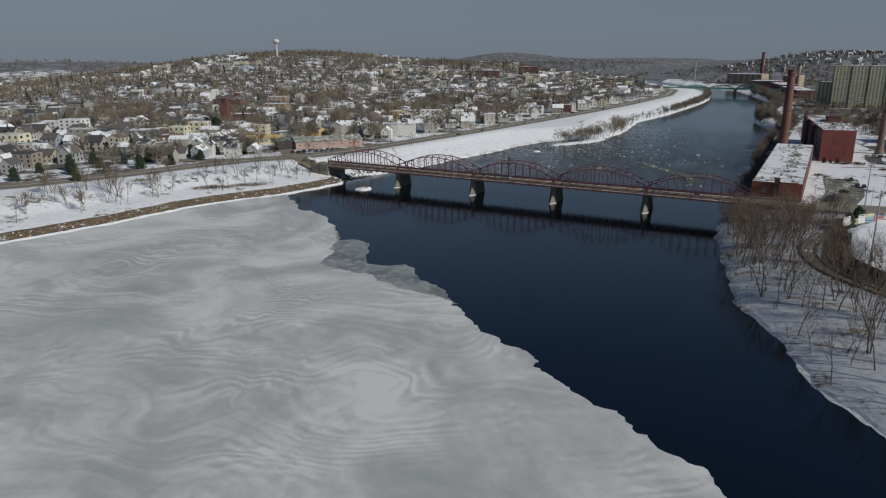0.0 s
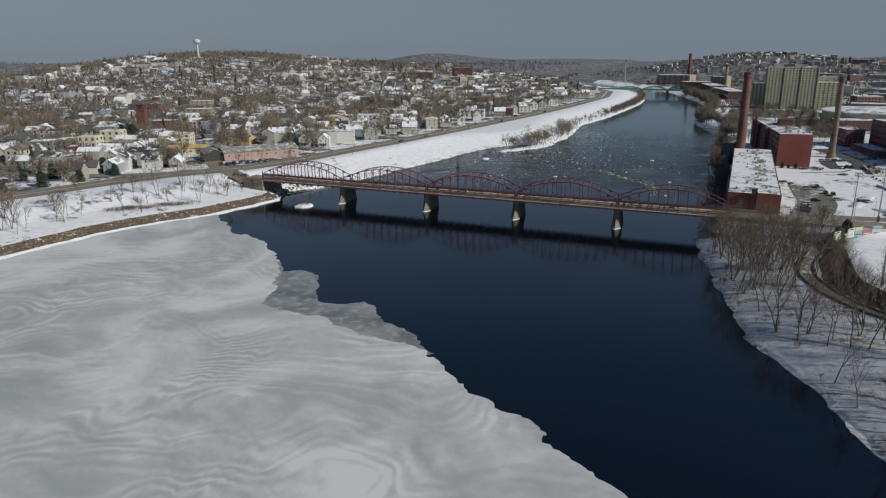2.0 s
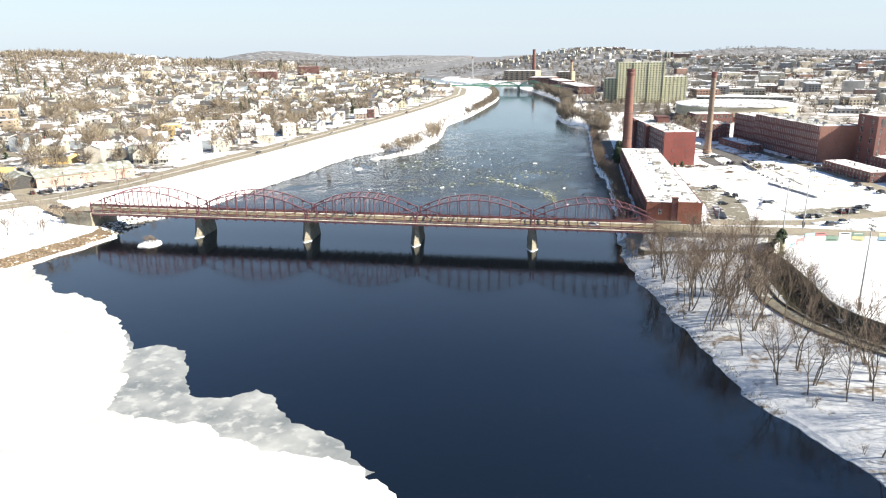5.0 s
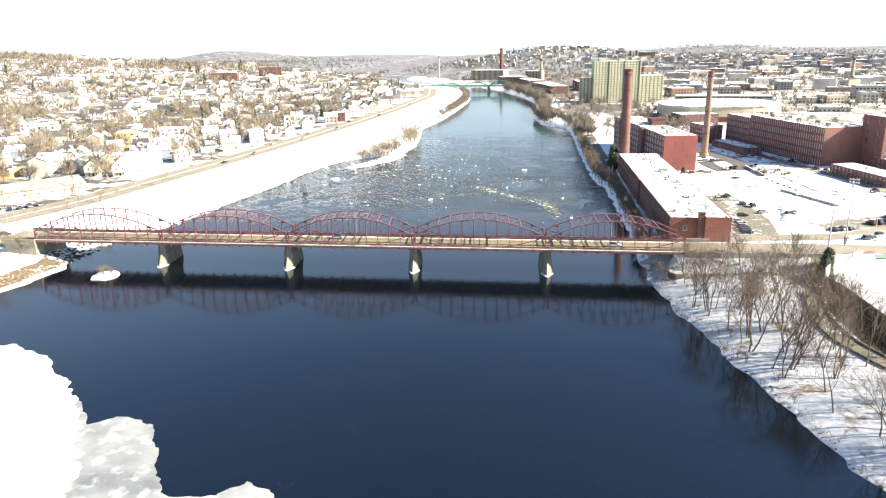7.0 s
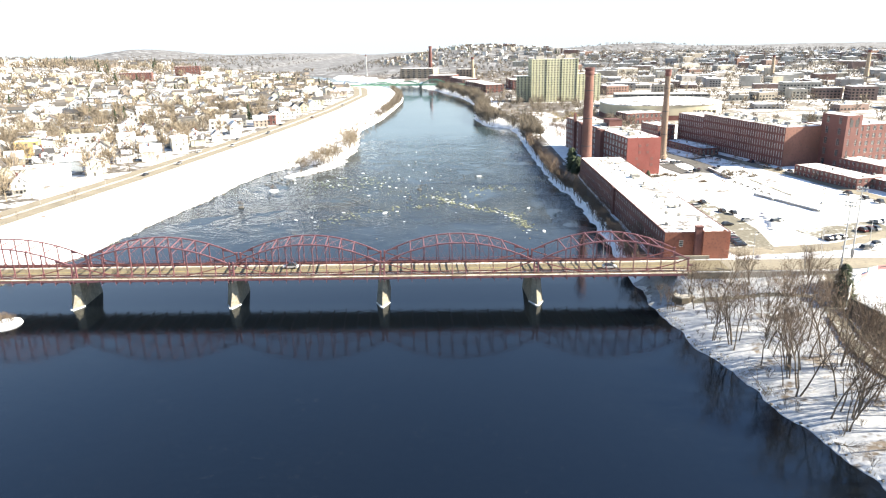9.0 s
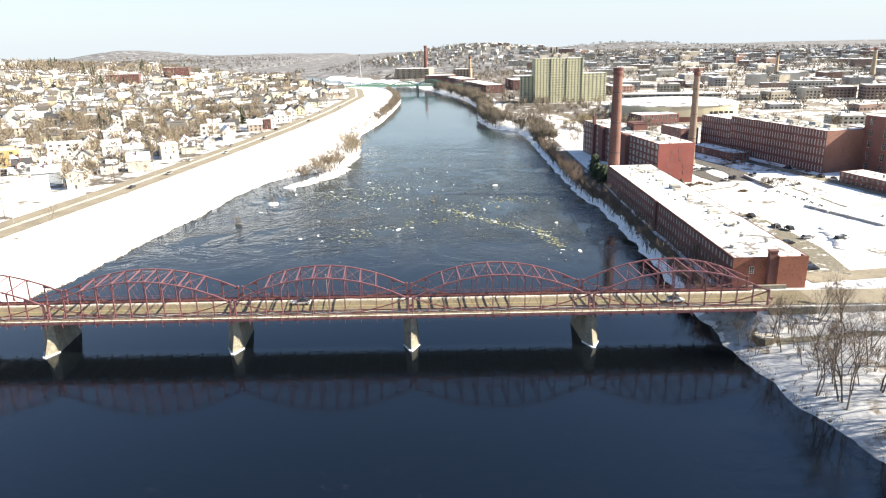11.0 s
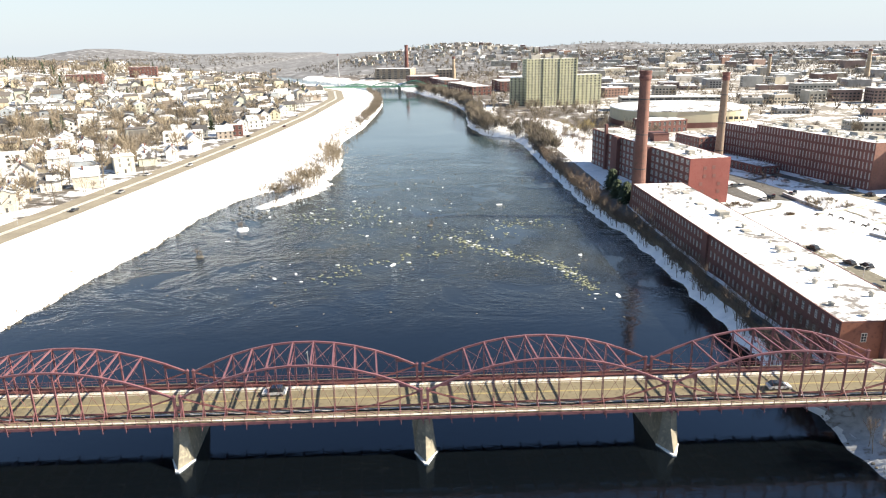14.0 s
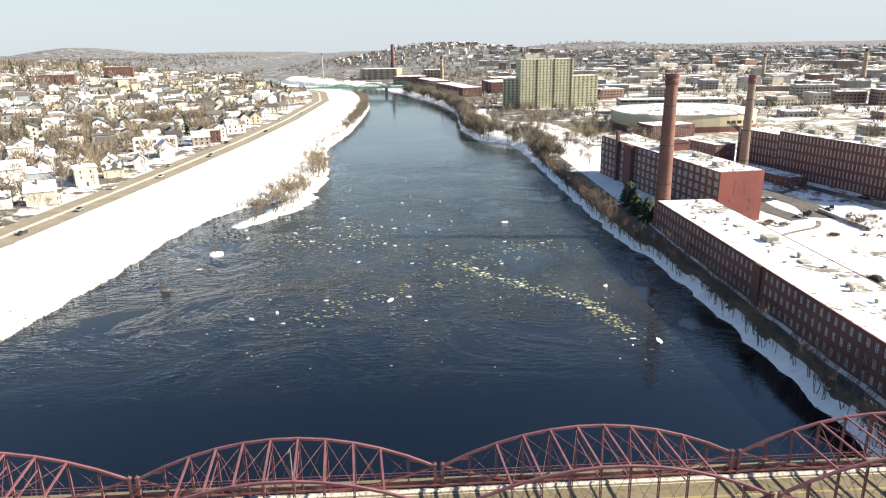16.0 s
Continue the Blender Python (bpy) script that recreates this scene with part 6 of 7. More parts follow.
def wooded(x, y):
    """Where the hillside is wood rather than town."""
    if float(line_distance(FOREST, np.array(x), np.array(y))) < 48:
        return True
    high = float(hills(np.array(x), np.array(y))) > 14
    return x < -430 and noise.noise((x * 0.0062, y * 0.0062, 3)) > (-0.12 if high else 0.18)


def left_town(x, y):
    if wooded(x, y):
        return False
    if x > np.interp(y, HW_XY[0], HW_XY[1]) - 18.5 or y > 1600:
        return False
    if math.hypot(x + 140, y + 40) > 1750 or (y < -40 and x > -300) or (x < -700 and y < 260 and x > -1050):
        return False
    if any(math.hypot(x - a, y - b) < r + 6 for a, b, r in KEEP_OUT):
        return False
    p = np.array(x), np.array(y)
    return x < -660 or min(float(line_distance(s, *p)) for s in STREETS) > 9.0


town_lots = lots(15.5, 18.5, 25, (-1500, -330, -100, 1600), left_town, 5)
near_lots = sorted((q for q in town_lots if q[0] > -385 and q[1] < 560), key=lambda q: math.hypot(q[0] + 150, q[1] - 150))[:108]
taken = set(near_lots)
rnd = random.Random(9)
for k, (x, y, a) in enumerate(near_lots):
    h = HOUSES[rnd.choice((0, 0, 1, 2, 3, 3, 4, 5))]
    s = rnd.uniform(0.92, 1.12)
    w, l = 8.5, 11
    ca, sa = math.cos(radians(a)), math.sin(radians(a))
    m = pose(x - (w / 2 * ca - l / 2 * sa), y - (w / 2 * sa + l / 2 * ca), gz(x, y), 0, 0, a) @ Matrix.Diagonal((s, s, s, 1))
    if h.name in USED:
        copy_thing(h, m).matrix_basis = m
    else:
        USED.add(h.name)
        h.matrix_basis = m
thin = random.Random(4)
far_lots = [q for q in town_lots if q not in taken and (math.hypot(q[0] + 150, q[1] - 150) < 420 or thin.random() < (0.62 if q[0] > -620 else 0.46))]


def right_far(x, y):
    return (x - rs(y) > 60) and not (y < 1250 and x < 330) and math.hypot(x, y) < 2700 and gz(x, y) > 14


far_lots += lots(22, 26, -10, (-250, 1100, 1900, 2700), right_far, 6, 0.76)


def tris(g):
    v, f = np.array(g.v, float), []
    for q in g.f:
        f += [(q[0], q[k], q[k + 1]) for k in range(1, len(q) - 1)]
    return v, np.array(f)


def joined(pieces):
    """(verts, tris, x, y, z, turn in degrees, scale) of every piece in one pair of arrays."""
    vs, fs, n = [], [], 0
    for v, f, x, y, z, a, s in pieces:
        c, q = math.cos(radians(a)) * s, math.sin(radians(a)) * s
        vs.append(np.stack([v[:, 0] * c - v[:, 1] * q + x, v[:, 0] * q + v[:, 1] * c + y, v[:, 2] * s + z], 1))
        fs.append(f + n)
        n += len(v)
    return np.concatenate(vs), np.concatenate(fs)


def far_panes(w, l, h):
    g = Geo()
    for z in np.arange(0.9, h - 1.2, 2.7):
        for f in (.18, .62):
            g.box(w * f, -0.05, z, w * f + 1.1, 0.05, z + 1.5)
            g.box(w * f, l - 0.05, z, w * f + 1.1, l + 0.05, z + 1.5)
        for f in (.15, .48, .78):
            g.box(w - 0.05, l * f, z, w + 0.05, l * f + 1.1, z + 1.5)
            g.box(-0.05, l * f, z, 0.05, l * f + 1.1, z + 1.5)
    return g


kit = []
for w, l, h, rise in SHAPES:
    off = lambda g: Geo().add([(x - w / 2, y - l / 2, z) for x, y, z in g.v], g.f)
    kit.append([tris(off(q)) for q in (gabled(w, l, h, rise), tent(w, l, h, rise, 0.4, 0.22), far_panes(w, l, h))])
sets = [[], [], []]
for x, y, a in far_lots:
    q = kit[rnd.choice((0, 0, 1, 2, 3, 4, 5))]
    s, z = rnd.uniform(0.9, 1.2), gz(x, y)
    for k in range(3 if math.hypot(x, y) < 650 else 2):
        sets[k].append((*q[k], x, y, z, a, s))
for nm, st, mat, lb in zip(("far_house_walls", "far_house_roofs", "far_house_windows"), sets, (CLAPBOARD_FAR, SHINGLE_FAR, PANE), ("clapboard walls of the houses up the hill", "snow-dusted roofs of the houses up the hill", "dark windows of the houses up the hill")):
    v, f = joined(st)
    tagged(new(nm, big_mesh(nm, v, f, [mat])), lb, "houses", kind="stuff")

# groves along the far banks
SHAPE_OF = {}
for p in LIGHT:
    v, f, n = [], [], 0
    for c in p.children:
        c.data.calc_loop_triangles()
        v.append(np.array([tuple(q.co) for q in c.data.vertices]))
        f.append(np.array([tuple(q.vertices) for q in c.data.loop_triangles]) + n)
        n += len(v[-1])
    SHAPE_OF[p.name] = (np.concatenate(v), np.concatenate(f))
v, f = joined([(*SHAPE_OF[p.name], x, y, gz(x, y), a, s) for p, x, y, s, a in GROVE_SPOTS])
tagged(new("bank_groves", big_mesh("bank_groves", v, f, [TWIG])), "leafless tan trees lining the far river banks", "trees", kind="stuff")

# flat-roofed blocks of the far downtown
blocks, tops, bands = [], [], []
rnd = random.Random(31)
SPOTS = []
for k in range(5200):
    x, y = rnd.uniform(170, 1700), rnd.uniform(270, 2100)
    w, l, h = rnd.uniform(14, 46), rnd.uniform(12, 26), rnd.choice((5, 6, 7, 8, 9, 11, 12, 15))
    if rnd.random() < 0.10 and y > 620:
        w, l, h = rnd.uniform(60, 110), rnd.uniform(14, 20), rnd.choice((12, 15, 18))
    r = max(w, l) / 1.7
    if (x < 300 and y < 520) or (x < 330 and 520 < y < 700) or x - rs(y) < 110 or any(math.hypot(x - a, y - b) < (r + c) for a, b, c in SPOTS) or len(SPOTS) > 500:
        continue
    if y < 300 + 0.12 * x and x < 260:
        continue
    SPOTS.append((x, y, r))
    a = rnd.choice((-8, -8, 12, 82))
    z = gz(x, y)
    g = Geo().box(-w / 2, -l / 2, -3, w / 2, l / 2, h)
    tp = Geo().box(-w / 2 + .4, -l / 2 + .4, h, w / 2 - .4, l / 2 - .4, h + 0.3).box(-w * .2, -l * .2, h, -w * .05, l * .05, h + 2.4)
    b = Geo()
    for q in range(max(1, int(h / 3.2))):
        zz = 1.0 + q * 3.2
        for m in range(int(w / 4) if math.hypot(x, y) < 900 else 0):
            b.box(-w / 2 + 1 + m * 4, -l / 2 - 0.06, zz, -w / 2 + 3.2 + m * 4, -l / 2 + 0.06, zz + 1.6)
        for m in range(int(l / 4) if math.hypot(x, y) < 1050 else 0):
            b.box(-w / 2 - 0.06, -l / 2 + 1 + m * 4, zz, -w / 2 + 0.06, -l / 2 + 3.2 + m * 4, zz + 1.6)
    for lst, q in ((blocks, g), (tops, tp), (bands, b)):
        if q.v:
            lst.append((*tris(q), x, y, z, a, 1.0))
for nm, st, mat, lb in (("downtown_blocks", blocks, BLOCKS_FAR, "brick and tan blocks of the far downtown"), ("downtown_roofs", tops, ROOF_TOWN, "snowy flat roofs of the far downtown"), ("downtown_windows", bands, PANE, "dark windows of the far downtown blocks")):
    v, f = joined(st)
    tagged(new(nm, big_mesh(nm, v, f, [mat])), lb, "buildings", kind="stuff")

# town trees and far woods
rnd = random.Random(51)
BARE = [far_tree_shape(s, 88, False, 0.62) for s in range(5)]
CONE = [far_tree_shape(s, 40, True) for s in range(3)]
spots, firs = [], []
while len(spots) < 8200:
    x, y = rnd.uniform(-1550, -120), rnd.uniform(-330, 1650)
    if x < np.interp(y, HW_XY[0], HW_XY[1]) - 18 and not (y < -60 and x > -330) and (wooded(x, y) or noise.noise((x * 0.006, y * 0.006, 0)) + rnd.uniform(-.5, .55) + (0.12 if x > -420 and y < 600 else 0) > 0.12) and not any(math.hypot(x - a, y - b) < r for a, b, r in KEEP_OUT):
        (firs if rnd.random() < (0.06 if noise.noise((x * 0.012, y * 0.012, 8)) > 0.15 else 0.015) else spots).append((x, y, rnd.uniform(10, 18), rnd.uniform(0, 6.28)))
while len(spots) < 10600:
    a, d = rnd.uniform(radians(20), radians(162)), rnd.uniform(850, 3300) ** 1.0
    x, y = -50 + d * math.cos(a), d * math.sin(a) - 60
    if gz(x, y) > 10.5 and (x - rs(min(y, 1600)) > 40 or x < ls(min(y, 1600)) - 60):
        (firs if rnd.random() < 0.02 else spots).append((x, y, rnd.uniform(10, 17), rnd.uniform(0, 6.28)))
hill = 0
while hill < 1000:
    x, y = rnd.uniform(-250, 1100), rnd.uniform(1500, 2600)
    if gz(x, y) > 13 and x - rs(min(y, 1600)) > 60:
        hill += 1
        (firs if rnd.random() < 0.03 else spots).append((x, y, rnd.uniform(10, 17), rnd.uniform(0, 6.28)))
while len(spots) < 12900:
    x, y = rnd.uniform(60, 1100), rnd.uniform(340, 1500)
    if 20 < x - rs(y) and not any(math.hypot(x - a, y - b) < r * .8 for a, b, r in SPOTS) and not (95 < x < 200 and 630 < y < 665) and not (150 < x < 275 and 400 < y < 520) and not (190 < x < 300 and 550 < y < 600):
        spots.append((x, y, rnd.uniform(9, 14), rnd.uniform(0, 6.28)))
FAINT = [tuple(far_tree_shape(s + 20, 10, False, 2.9)) for s in range(5)]
near_spots, far_spots = [q for q in spots if math.hypot(q[0] + 60, q[1]) < 560], [q for q in spots if math.hypot(q[0] + 60, q[1]) >= 560]
edge_spots = []
while len(edge_spots) < 400:
    x, y = rnd.uniform(-30, 120), rnd.uniform(325, 960)
    if rs(y) + 1.5 < x < rs(y) + 15:
        edge_spots.append((x, y, rnd.uniform(8, 15), rnd.uniform(0, 6.28)))
while len(edge_spots) < 470:
    x, y = rnd.uniform(75, 165), rnd.uniform(345, 640)
    if x > rs(y) + 22:
        edge_spots.append((x, y, rnd.uniform(7, 12), rnd.uniform(0, 6.28)))
while len(edge_spots) < 600:
    x, y = rnd.uniform(-90, -30), rnd.uniform(520, 930)
    if ls(y) - 9 < x < ls(y) - 1:
        edge_spots.append((x, y, rnd.uniform(6, 11), rnd.uniform(0, 6.28)))
street_spots = []
while len(street_spots) < 150:
    x, y = rnd.uniform(-520, -150), rnd.uniform(20, 620)
    if x < np.interp(y, HW_XY[0], HW_XY[1]) - 22 and math.hypot(x + 60, y) < 620 and not any(math.hypot(x - a, y - b) < r for a, b, r in KEEP_OUT):
        street_spots.append((x, y, rnd.uniform(14, 20), rnd.uniform(0, 6.28)))
ridge_spots = []
while len(ridge_spots) < 4200:
    a, d = rnd.uniform(radians(48), radians(140)), rnd.uniform(1250, 3300)
    x, y = -50 + d * math.cos(a), d * math.sin(a) - 60
    if (x - rs(min(y, 1600)) > 50 or x < ls(min(y, 1600)) - 50) and noise.noise((x * 0.004, y * 0.004, 3)) > -0.25:
        ridge_spots.append((x, y, rnd.uniform(9, 16), rnd.uniform(0, 6.28)))
brush_spots = [(rnd.uniform(163, 181), rnd.uniform(156, 176), rnd.uniform(1.6, 3.4), rnd.uniform(0, 6.28)) for k in range(60)] + [(rnd.uniform(124, 141), rnd.uniform(164.5, 168.5), rnd.uniform(1.2, 2.4), rnd.uniform(0, 6.28)) for k in range(40)]
far_forest("canal_brush", BARE, brush_spots, [TWIG_FAR], "dry tan brush beside the yard wall")
far_forest("street_trees", BARE, street_spots, [TWIG_PALE], "tall pale leafless street trees among the houses")
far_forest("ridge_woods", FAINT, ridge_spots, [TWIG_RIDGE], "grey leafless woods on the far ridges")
far_forest("riverside_wood", BARE, edge_spots, [TWIG_FAR], "tan leafless wood along the far river bank")
far_forest("distant_bare_trees", FAINT, far_spots, [TWIG_FAR], "brown leafless woods on the hills and in the far town")
far_forest("far_bare_trees", BARE, near_spots, [TWIG_FAR], "brown leafless trees among the houses and on the hills")
far_forest("far_conifers", CONE, firs, [NEEDLE], "dark conifers among the houses and on the hills")


# ---- cars ----
def car_proto(seed, size, label):
    l, w, h = size
    t = thing("car", pose(0, 0, -40), label, "car", "parked and passing cars")
    g = Geo()
    prof = [(-l / 2, 0.35), (l / 2, 0.35), (l / 2, 0.72), (l * .28, 0.92), (-l * .42, 0.98), (-l / 2, 0.85)]
    g.add([(x, -w / 2, z) for x, z in prof] + [(x, w / 2, z) for x, z in prof], [tuple(range(6)), tuple(range(11, 5, -1))] + [(k, 6 + k, 6 + (k + 1) % 6, (k + 1) % 6) for k in range(6)])
    part("body", g, CARPAINT, t)
    cab = [(l * .26, 0.9), (-l * .42, 0.95), (-l * .33, h), (l * .08, h)]
    i = w * .1
    part("cabin_glass", Geo().add([(x, -w / 2 + (i if z > 1.2 else 0.03), z) for x, z in cab] + [(x, w / 2 - (i if z > 1.2 else 0.03), z) for x, z in cab], [(0, 1, 2, 3), (7, 6, 5, 4), (0, 4, 5, 1), (1, 5, 6, 2), (2, 6, 7, 3), (3, 7, 4, 0)]), PANE, t)
    part("roof", Geo().box(-l * .34, -w / 2 + i, h - 0.03, l * .09, w / 2 - i, h + 0.05), CARPAINT, t)
    wheel = Geo().lathe([(0.1, -0.1), (0.32, -0.1), (0.32, 0.1), (0.1, 0.1)], 12).mesh("wheel", DARK)
    for x in (-l * .31, l * .31):
        for y in (-w / 2 + 0.08, w / 2 - 0.08):
            o = part("wheel", wheel, None, t)
            o.matrix_basis = pose(x, y, 0.33, 90)
    return t


CARS = [car_proto(1, (4.5, 1.8, 1.45), "parked saloon car on cleared asphalt"), car_proto(2, (4.7, 1.9, 1.75), "parked sport utility car on cleared asphalt")]


def park(x, y, a, z=None):
    rr = CARS[int(abs(x * 7 + y * 3)) % 2]
    m = pose(x, y, (gz(x, y) + 0.2) if z is None else z, 0, 0, a)
    if rr.name in USED:
        copy_thing(rr, m)
    else:
        USED.add(rr.name)
        rr.matrix_basis = m


for k in range(7):
    park(124 + 0.25 * k, 38 + 2.9 * k, 4)
ROW_A = ((150, 69, 20), (152.5, 71, 20), (139, 84, 95), (136, 88, 95), (140, 72, 10), (130, 66, 5), (128, 97, 10), (133, 104, 100), (158, 44, 110), (161, 45, 110), (164, 46, 110), (176, 54.5, 110), (179, 55.5, 110), (182, 56.5, 110), (165, 32, 20), (171, 36, 20), (188, 66, 110), (191, 67, 110))
ROW_B = ((196, 205, 104), (199, 190, 104), (201, 180, 104), (203, 172, 104), (205, 118, 104), (207, 108, 104), (209, 100, 104), (147, 205, 15), (151, 206, 15), (155, 207, 15), (143, 203, 15), (148, 214, 15), (152, 178, 60), (155, 180, 60), (158, 182, 60), (168, 186, 60), (171, 188, 60), (180, 214, 104), (178, 222, 104), (176, 230, 104))
for x, y, a in ROW_A + ROW_B:
    park(x, y, a)
for k in range(8):
    park(-203 + k * 2.55, 31 + k * 3.2, -38)
for k in range(8):
    park(-300 - 3.1 * (k % 7) + 2 * (k // 7), -2 - 2 * (k % 7) - 9 * (k // 7), 60)
for x, y, z, a in ((-162, 3.2, 9.05, 4), (-168, 3.6, 9.1, 8), (-30, 7.4, 9.02, 180), (70, 3.6, 9.02, 0)):
    park(x, y, a, z)
hp = resample(HIGHWAY, 1.0)
hd = np.gradient(hp, axis=0)
for s, side in ((560, -5), (596, -5), (640, 5.2), (668, -5), (700, 5.2), (735, -5), (790, 5.2), (850, -5), (930, 5.2), (980, -5)):
    d = hd[s] / np.hypot(*hd[s])
    x, y = hp[s][0] - d[1] * side, hp[s][1] + d[0] * side
    park(x, y, math.degrees(math.atan2(d[1], d[0])) + (180 if side < 0 else 0))

# ---- poles and lamps ----
def flood_pole(x, y, h, turn):
    t = thing("floodlight_pole", pose(x, y, gz(x, y), 0, 0, turn), "tall galvanised floodlight pole of the ball park", "light pole", "floodlights of the ball park")
    part("pole", Geo().lathe([(0.28, -0.5), (0.24, h * .5), (0.14, h)], 10), POLE, t)
    for k in range(2):
        part("crossarm", Geo().bar((-1.6, 0, h - 0.3 - k), (1.6, 0, h - 0.3 - k), 0.1, 0.12), POLE, t)
        for j in range(4):
            part("floodlight", Geo().box(-1.55 + j * 0.85, -0.45, h - 0.35 - k, -1.0 + j * 0.85, 0.0, h + 0.15 - k, 0.06), FRAME, t)
    part("control_box", Geo().box(-0.45, -0.5, 0.6, 0.45, 0.1, 2.8), DARK, t)


for x, y, h, a in ((137, -3, 22, 140), (148, 11, 23, 150), (138, -72, 24, 100), (172, -104, 24, 90)):
    flood_pole(x, y, h, a)


def lamp_post(x, y, h, a, z=None):
    t = thing("street_lamp", pose(x, y, gz(x, y) if z is None else z, 0, 0, a), "slim galvanised street lamp beside the road", "street lamp", "street lamps")
    part("pole", Geo().lathe([(0.11, -0.4), (0.07, h)], 8), POLE, t)
    part("arm", Geo().bar((0, 0, h - 0.1), (1.7, 0, h + 0.25), 0.08, 0.08), POLE, t)
    part("lamp_head", Geo().box(1.5, -0.16, h + 0.15, 2.2, 0.16, h + 0.33, 0.04), DARK, t)


for x, y, a in ((118, 13.5, 270), (140, 14, 270), (165, 16, 270), (126, -3.4, 90), (150, 33, 90), (172, 42, 90), (122, 60, 0), (148, 84, 180), (-170, 15, 0), (-182, 33, 0), (-176, 60, 180), (-168, 105, 180), (-160, 150, 180), (-150, 205, 180), (-143, 260, 180), (-212, -18, 0), (-228, -60, 0), (-242, -95, 0)):
    lamp_post(x, y, 9, a)
for k in range(3):
    lamp_post(-118 + 94.0 * k, 13.3, 6.5, 270, DECK_Z)
for k, s in enumerate(range(420, 980, 38)):
    d = hd[s] / np.hypot(*hd[s])
    x, y = hp[s][0] - d[1] * 12, hp[s][1] + d[0] * 12
    t = thing("utility_pole", pose(x, y, gz(x, y), 0, 0, math.degrees(math.atan2(d[1], d[0]))), "weathered wooden utility pole beside the highway", "utility pole", "utility poles along the highway")
    part("pole", Geo().lathe([(0.17, -0.5), (0.12, 10.5)], 8), BARK, t)
    part("crossarm", Geo().box(-0.07, -1.2, 9.6, 0.07, 1.2, 9.8), BARK, t)

# ---- ball park wall and signs ----
GREEN_WALL = surface("dark_green_park_wall", (0.028, 0.045, 0.035), (0.05, 0.07, 0.055), 0.3, 0.8, (0.08, 0.08, 0.075))
edge = resample([(x, y) for y, x in FIELD_EDGE if -290 < y < -21], 3.0)
g = Geo()
for (ax, ay), (bx, by) in zip(edge[:-1], edge[1:]):
    g.add([(ax, ay, 1.5), (bx, by, 1.5), (bx, by, 8.4), (ax, ay, 8.4), (ax + .4, ay, 1.5), (bx + .4, by, 1.5), (bx + .4, by, 8.4), (ax + .4, ay, 8.4)], [(0, 3, 2, 1), (4, 5, 6, 7), (3, 7, 6, 2)])
solid("park_wall", g, GREEN_WALL, "dark green retaining wall round the ball park", "wall", kind="structure")
SIGNS = [(0.55, 0.57, 0.55), (0.22, 0.36, 0.42), (0.62, 0.62, 0.6), (0.50, 0.46, 0.26), (0.36, 0.14, 0.14), (0.16, 0.25, 0.19), (0.6, 0.6, 0.58), (0.52, 0.54, 0.55)]
SIGN_MATS = [surface("sign_panel_paint", c, tuple(min(1, v * 1.15) for v in c), 0.8, 0.6) for c in SIGNS]
fence = resample(((129.8, -21), (135, -13.5), (142, -4.5), (150, -1.5), (162, -0.5), (176, 0), (192, 1)), 4.2)
for k, ((ax, ay), (bx, by)) in enumerate(zip(fence[:-1], fence[1:])):
    for row, (z0, z1) in enumerate(((7.2, 9.5), (9.6, 10.9))):
        if row and k % 3 == 1:
            continue
        t = thing("sign_board", pose(ax, ay, z0, 0, 0, math.degrees(math.atan2(by - ay, bx - ax))), "coloured outfield advertising board", "sign board", "outfield boards")
        part("panel", Geo().box(0, -0.08, 0, 4.1, 0.08, z1 - z0), SIGN_MATS[(k * 3 + row * 2) % 8], t)
        part("lettering_bar", Geo().box(0.5, -0.1, 0.7, 3.5, -0.08, 1.05), DARK if (k + row) % 2 else FRAME, t)
        part("post", Geo().box(-0.08, 0.08, -1.5, 0.08, 0.25, z1 - z0 + 0.1), POLE, t)

# ---- yard walls, planters and snow heaps ----
for ax, ay, bx, by in ((163, 120, 176, 86), (176, 86, 203, 97), (176, 112, 200, 122), (170, 132, 196, 143), (160, 150, 188, 162), (166, 108, 186, 116), (184, 100, 206, 108)):
    q = Vector((bx - ax, by - ay, 0)).normalized() * 0.3
    z = min(gz(ax, ay), gz(bx, by)) - 0.5
    t = thing("planter_wall", pose(ax, ay, z, 0, 0, math.degrees(math.atan2(by - ay, bx - ax))), "low concrete planter wall with snow on top", "wall", "planter walls")
    L = math.hypot(bx - ax, by - ay)
    part("wall", Geo().box(0, -0.5, 0, L, 0.5, 1.4), CONCRETE, t)
    part("snow_cap", Geo().box(0.05, -0.48, 1.4, L - 0.05, 0.48, 1.62, 0.12), SNOW, t)
wall_line = ((164.5, 186), (165, 171), (166, 155.5))
for (ax, ay), (bx, by) in zip(wall_line, wall_line[1:]):
    t = thing("retaining_wall", pose(ax, ay, gz(ax, ay) - 0.6, 0, 0, math.degrees(math.atan2(by - ay, bx - ax))), "low concrete retaining wall across the mill yard", "wall", "yard walls")
    part("wall", Geo().box(0, -0.35, 0, math.hypot(bx - ax, by - ay), 0.35, 1.9), CONCRETE, t)
    part("snow_cap", Geo().box(0.05, -0.33, 1.9, math.hypot(bx - ax, by - ay) - 0.05, 0.33, 2.1, 0.1), SNOW, t)
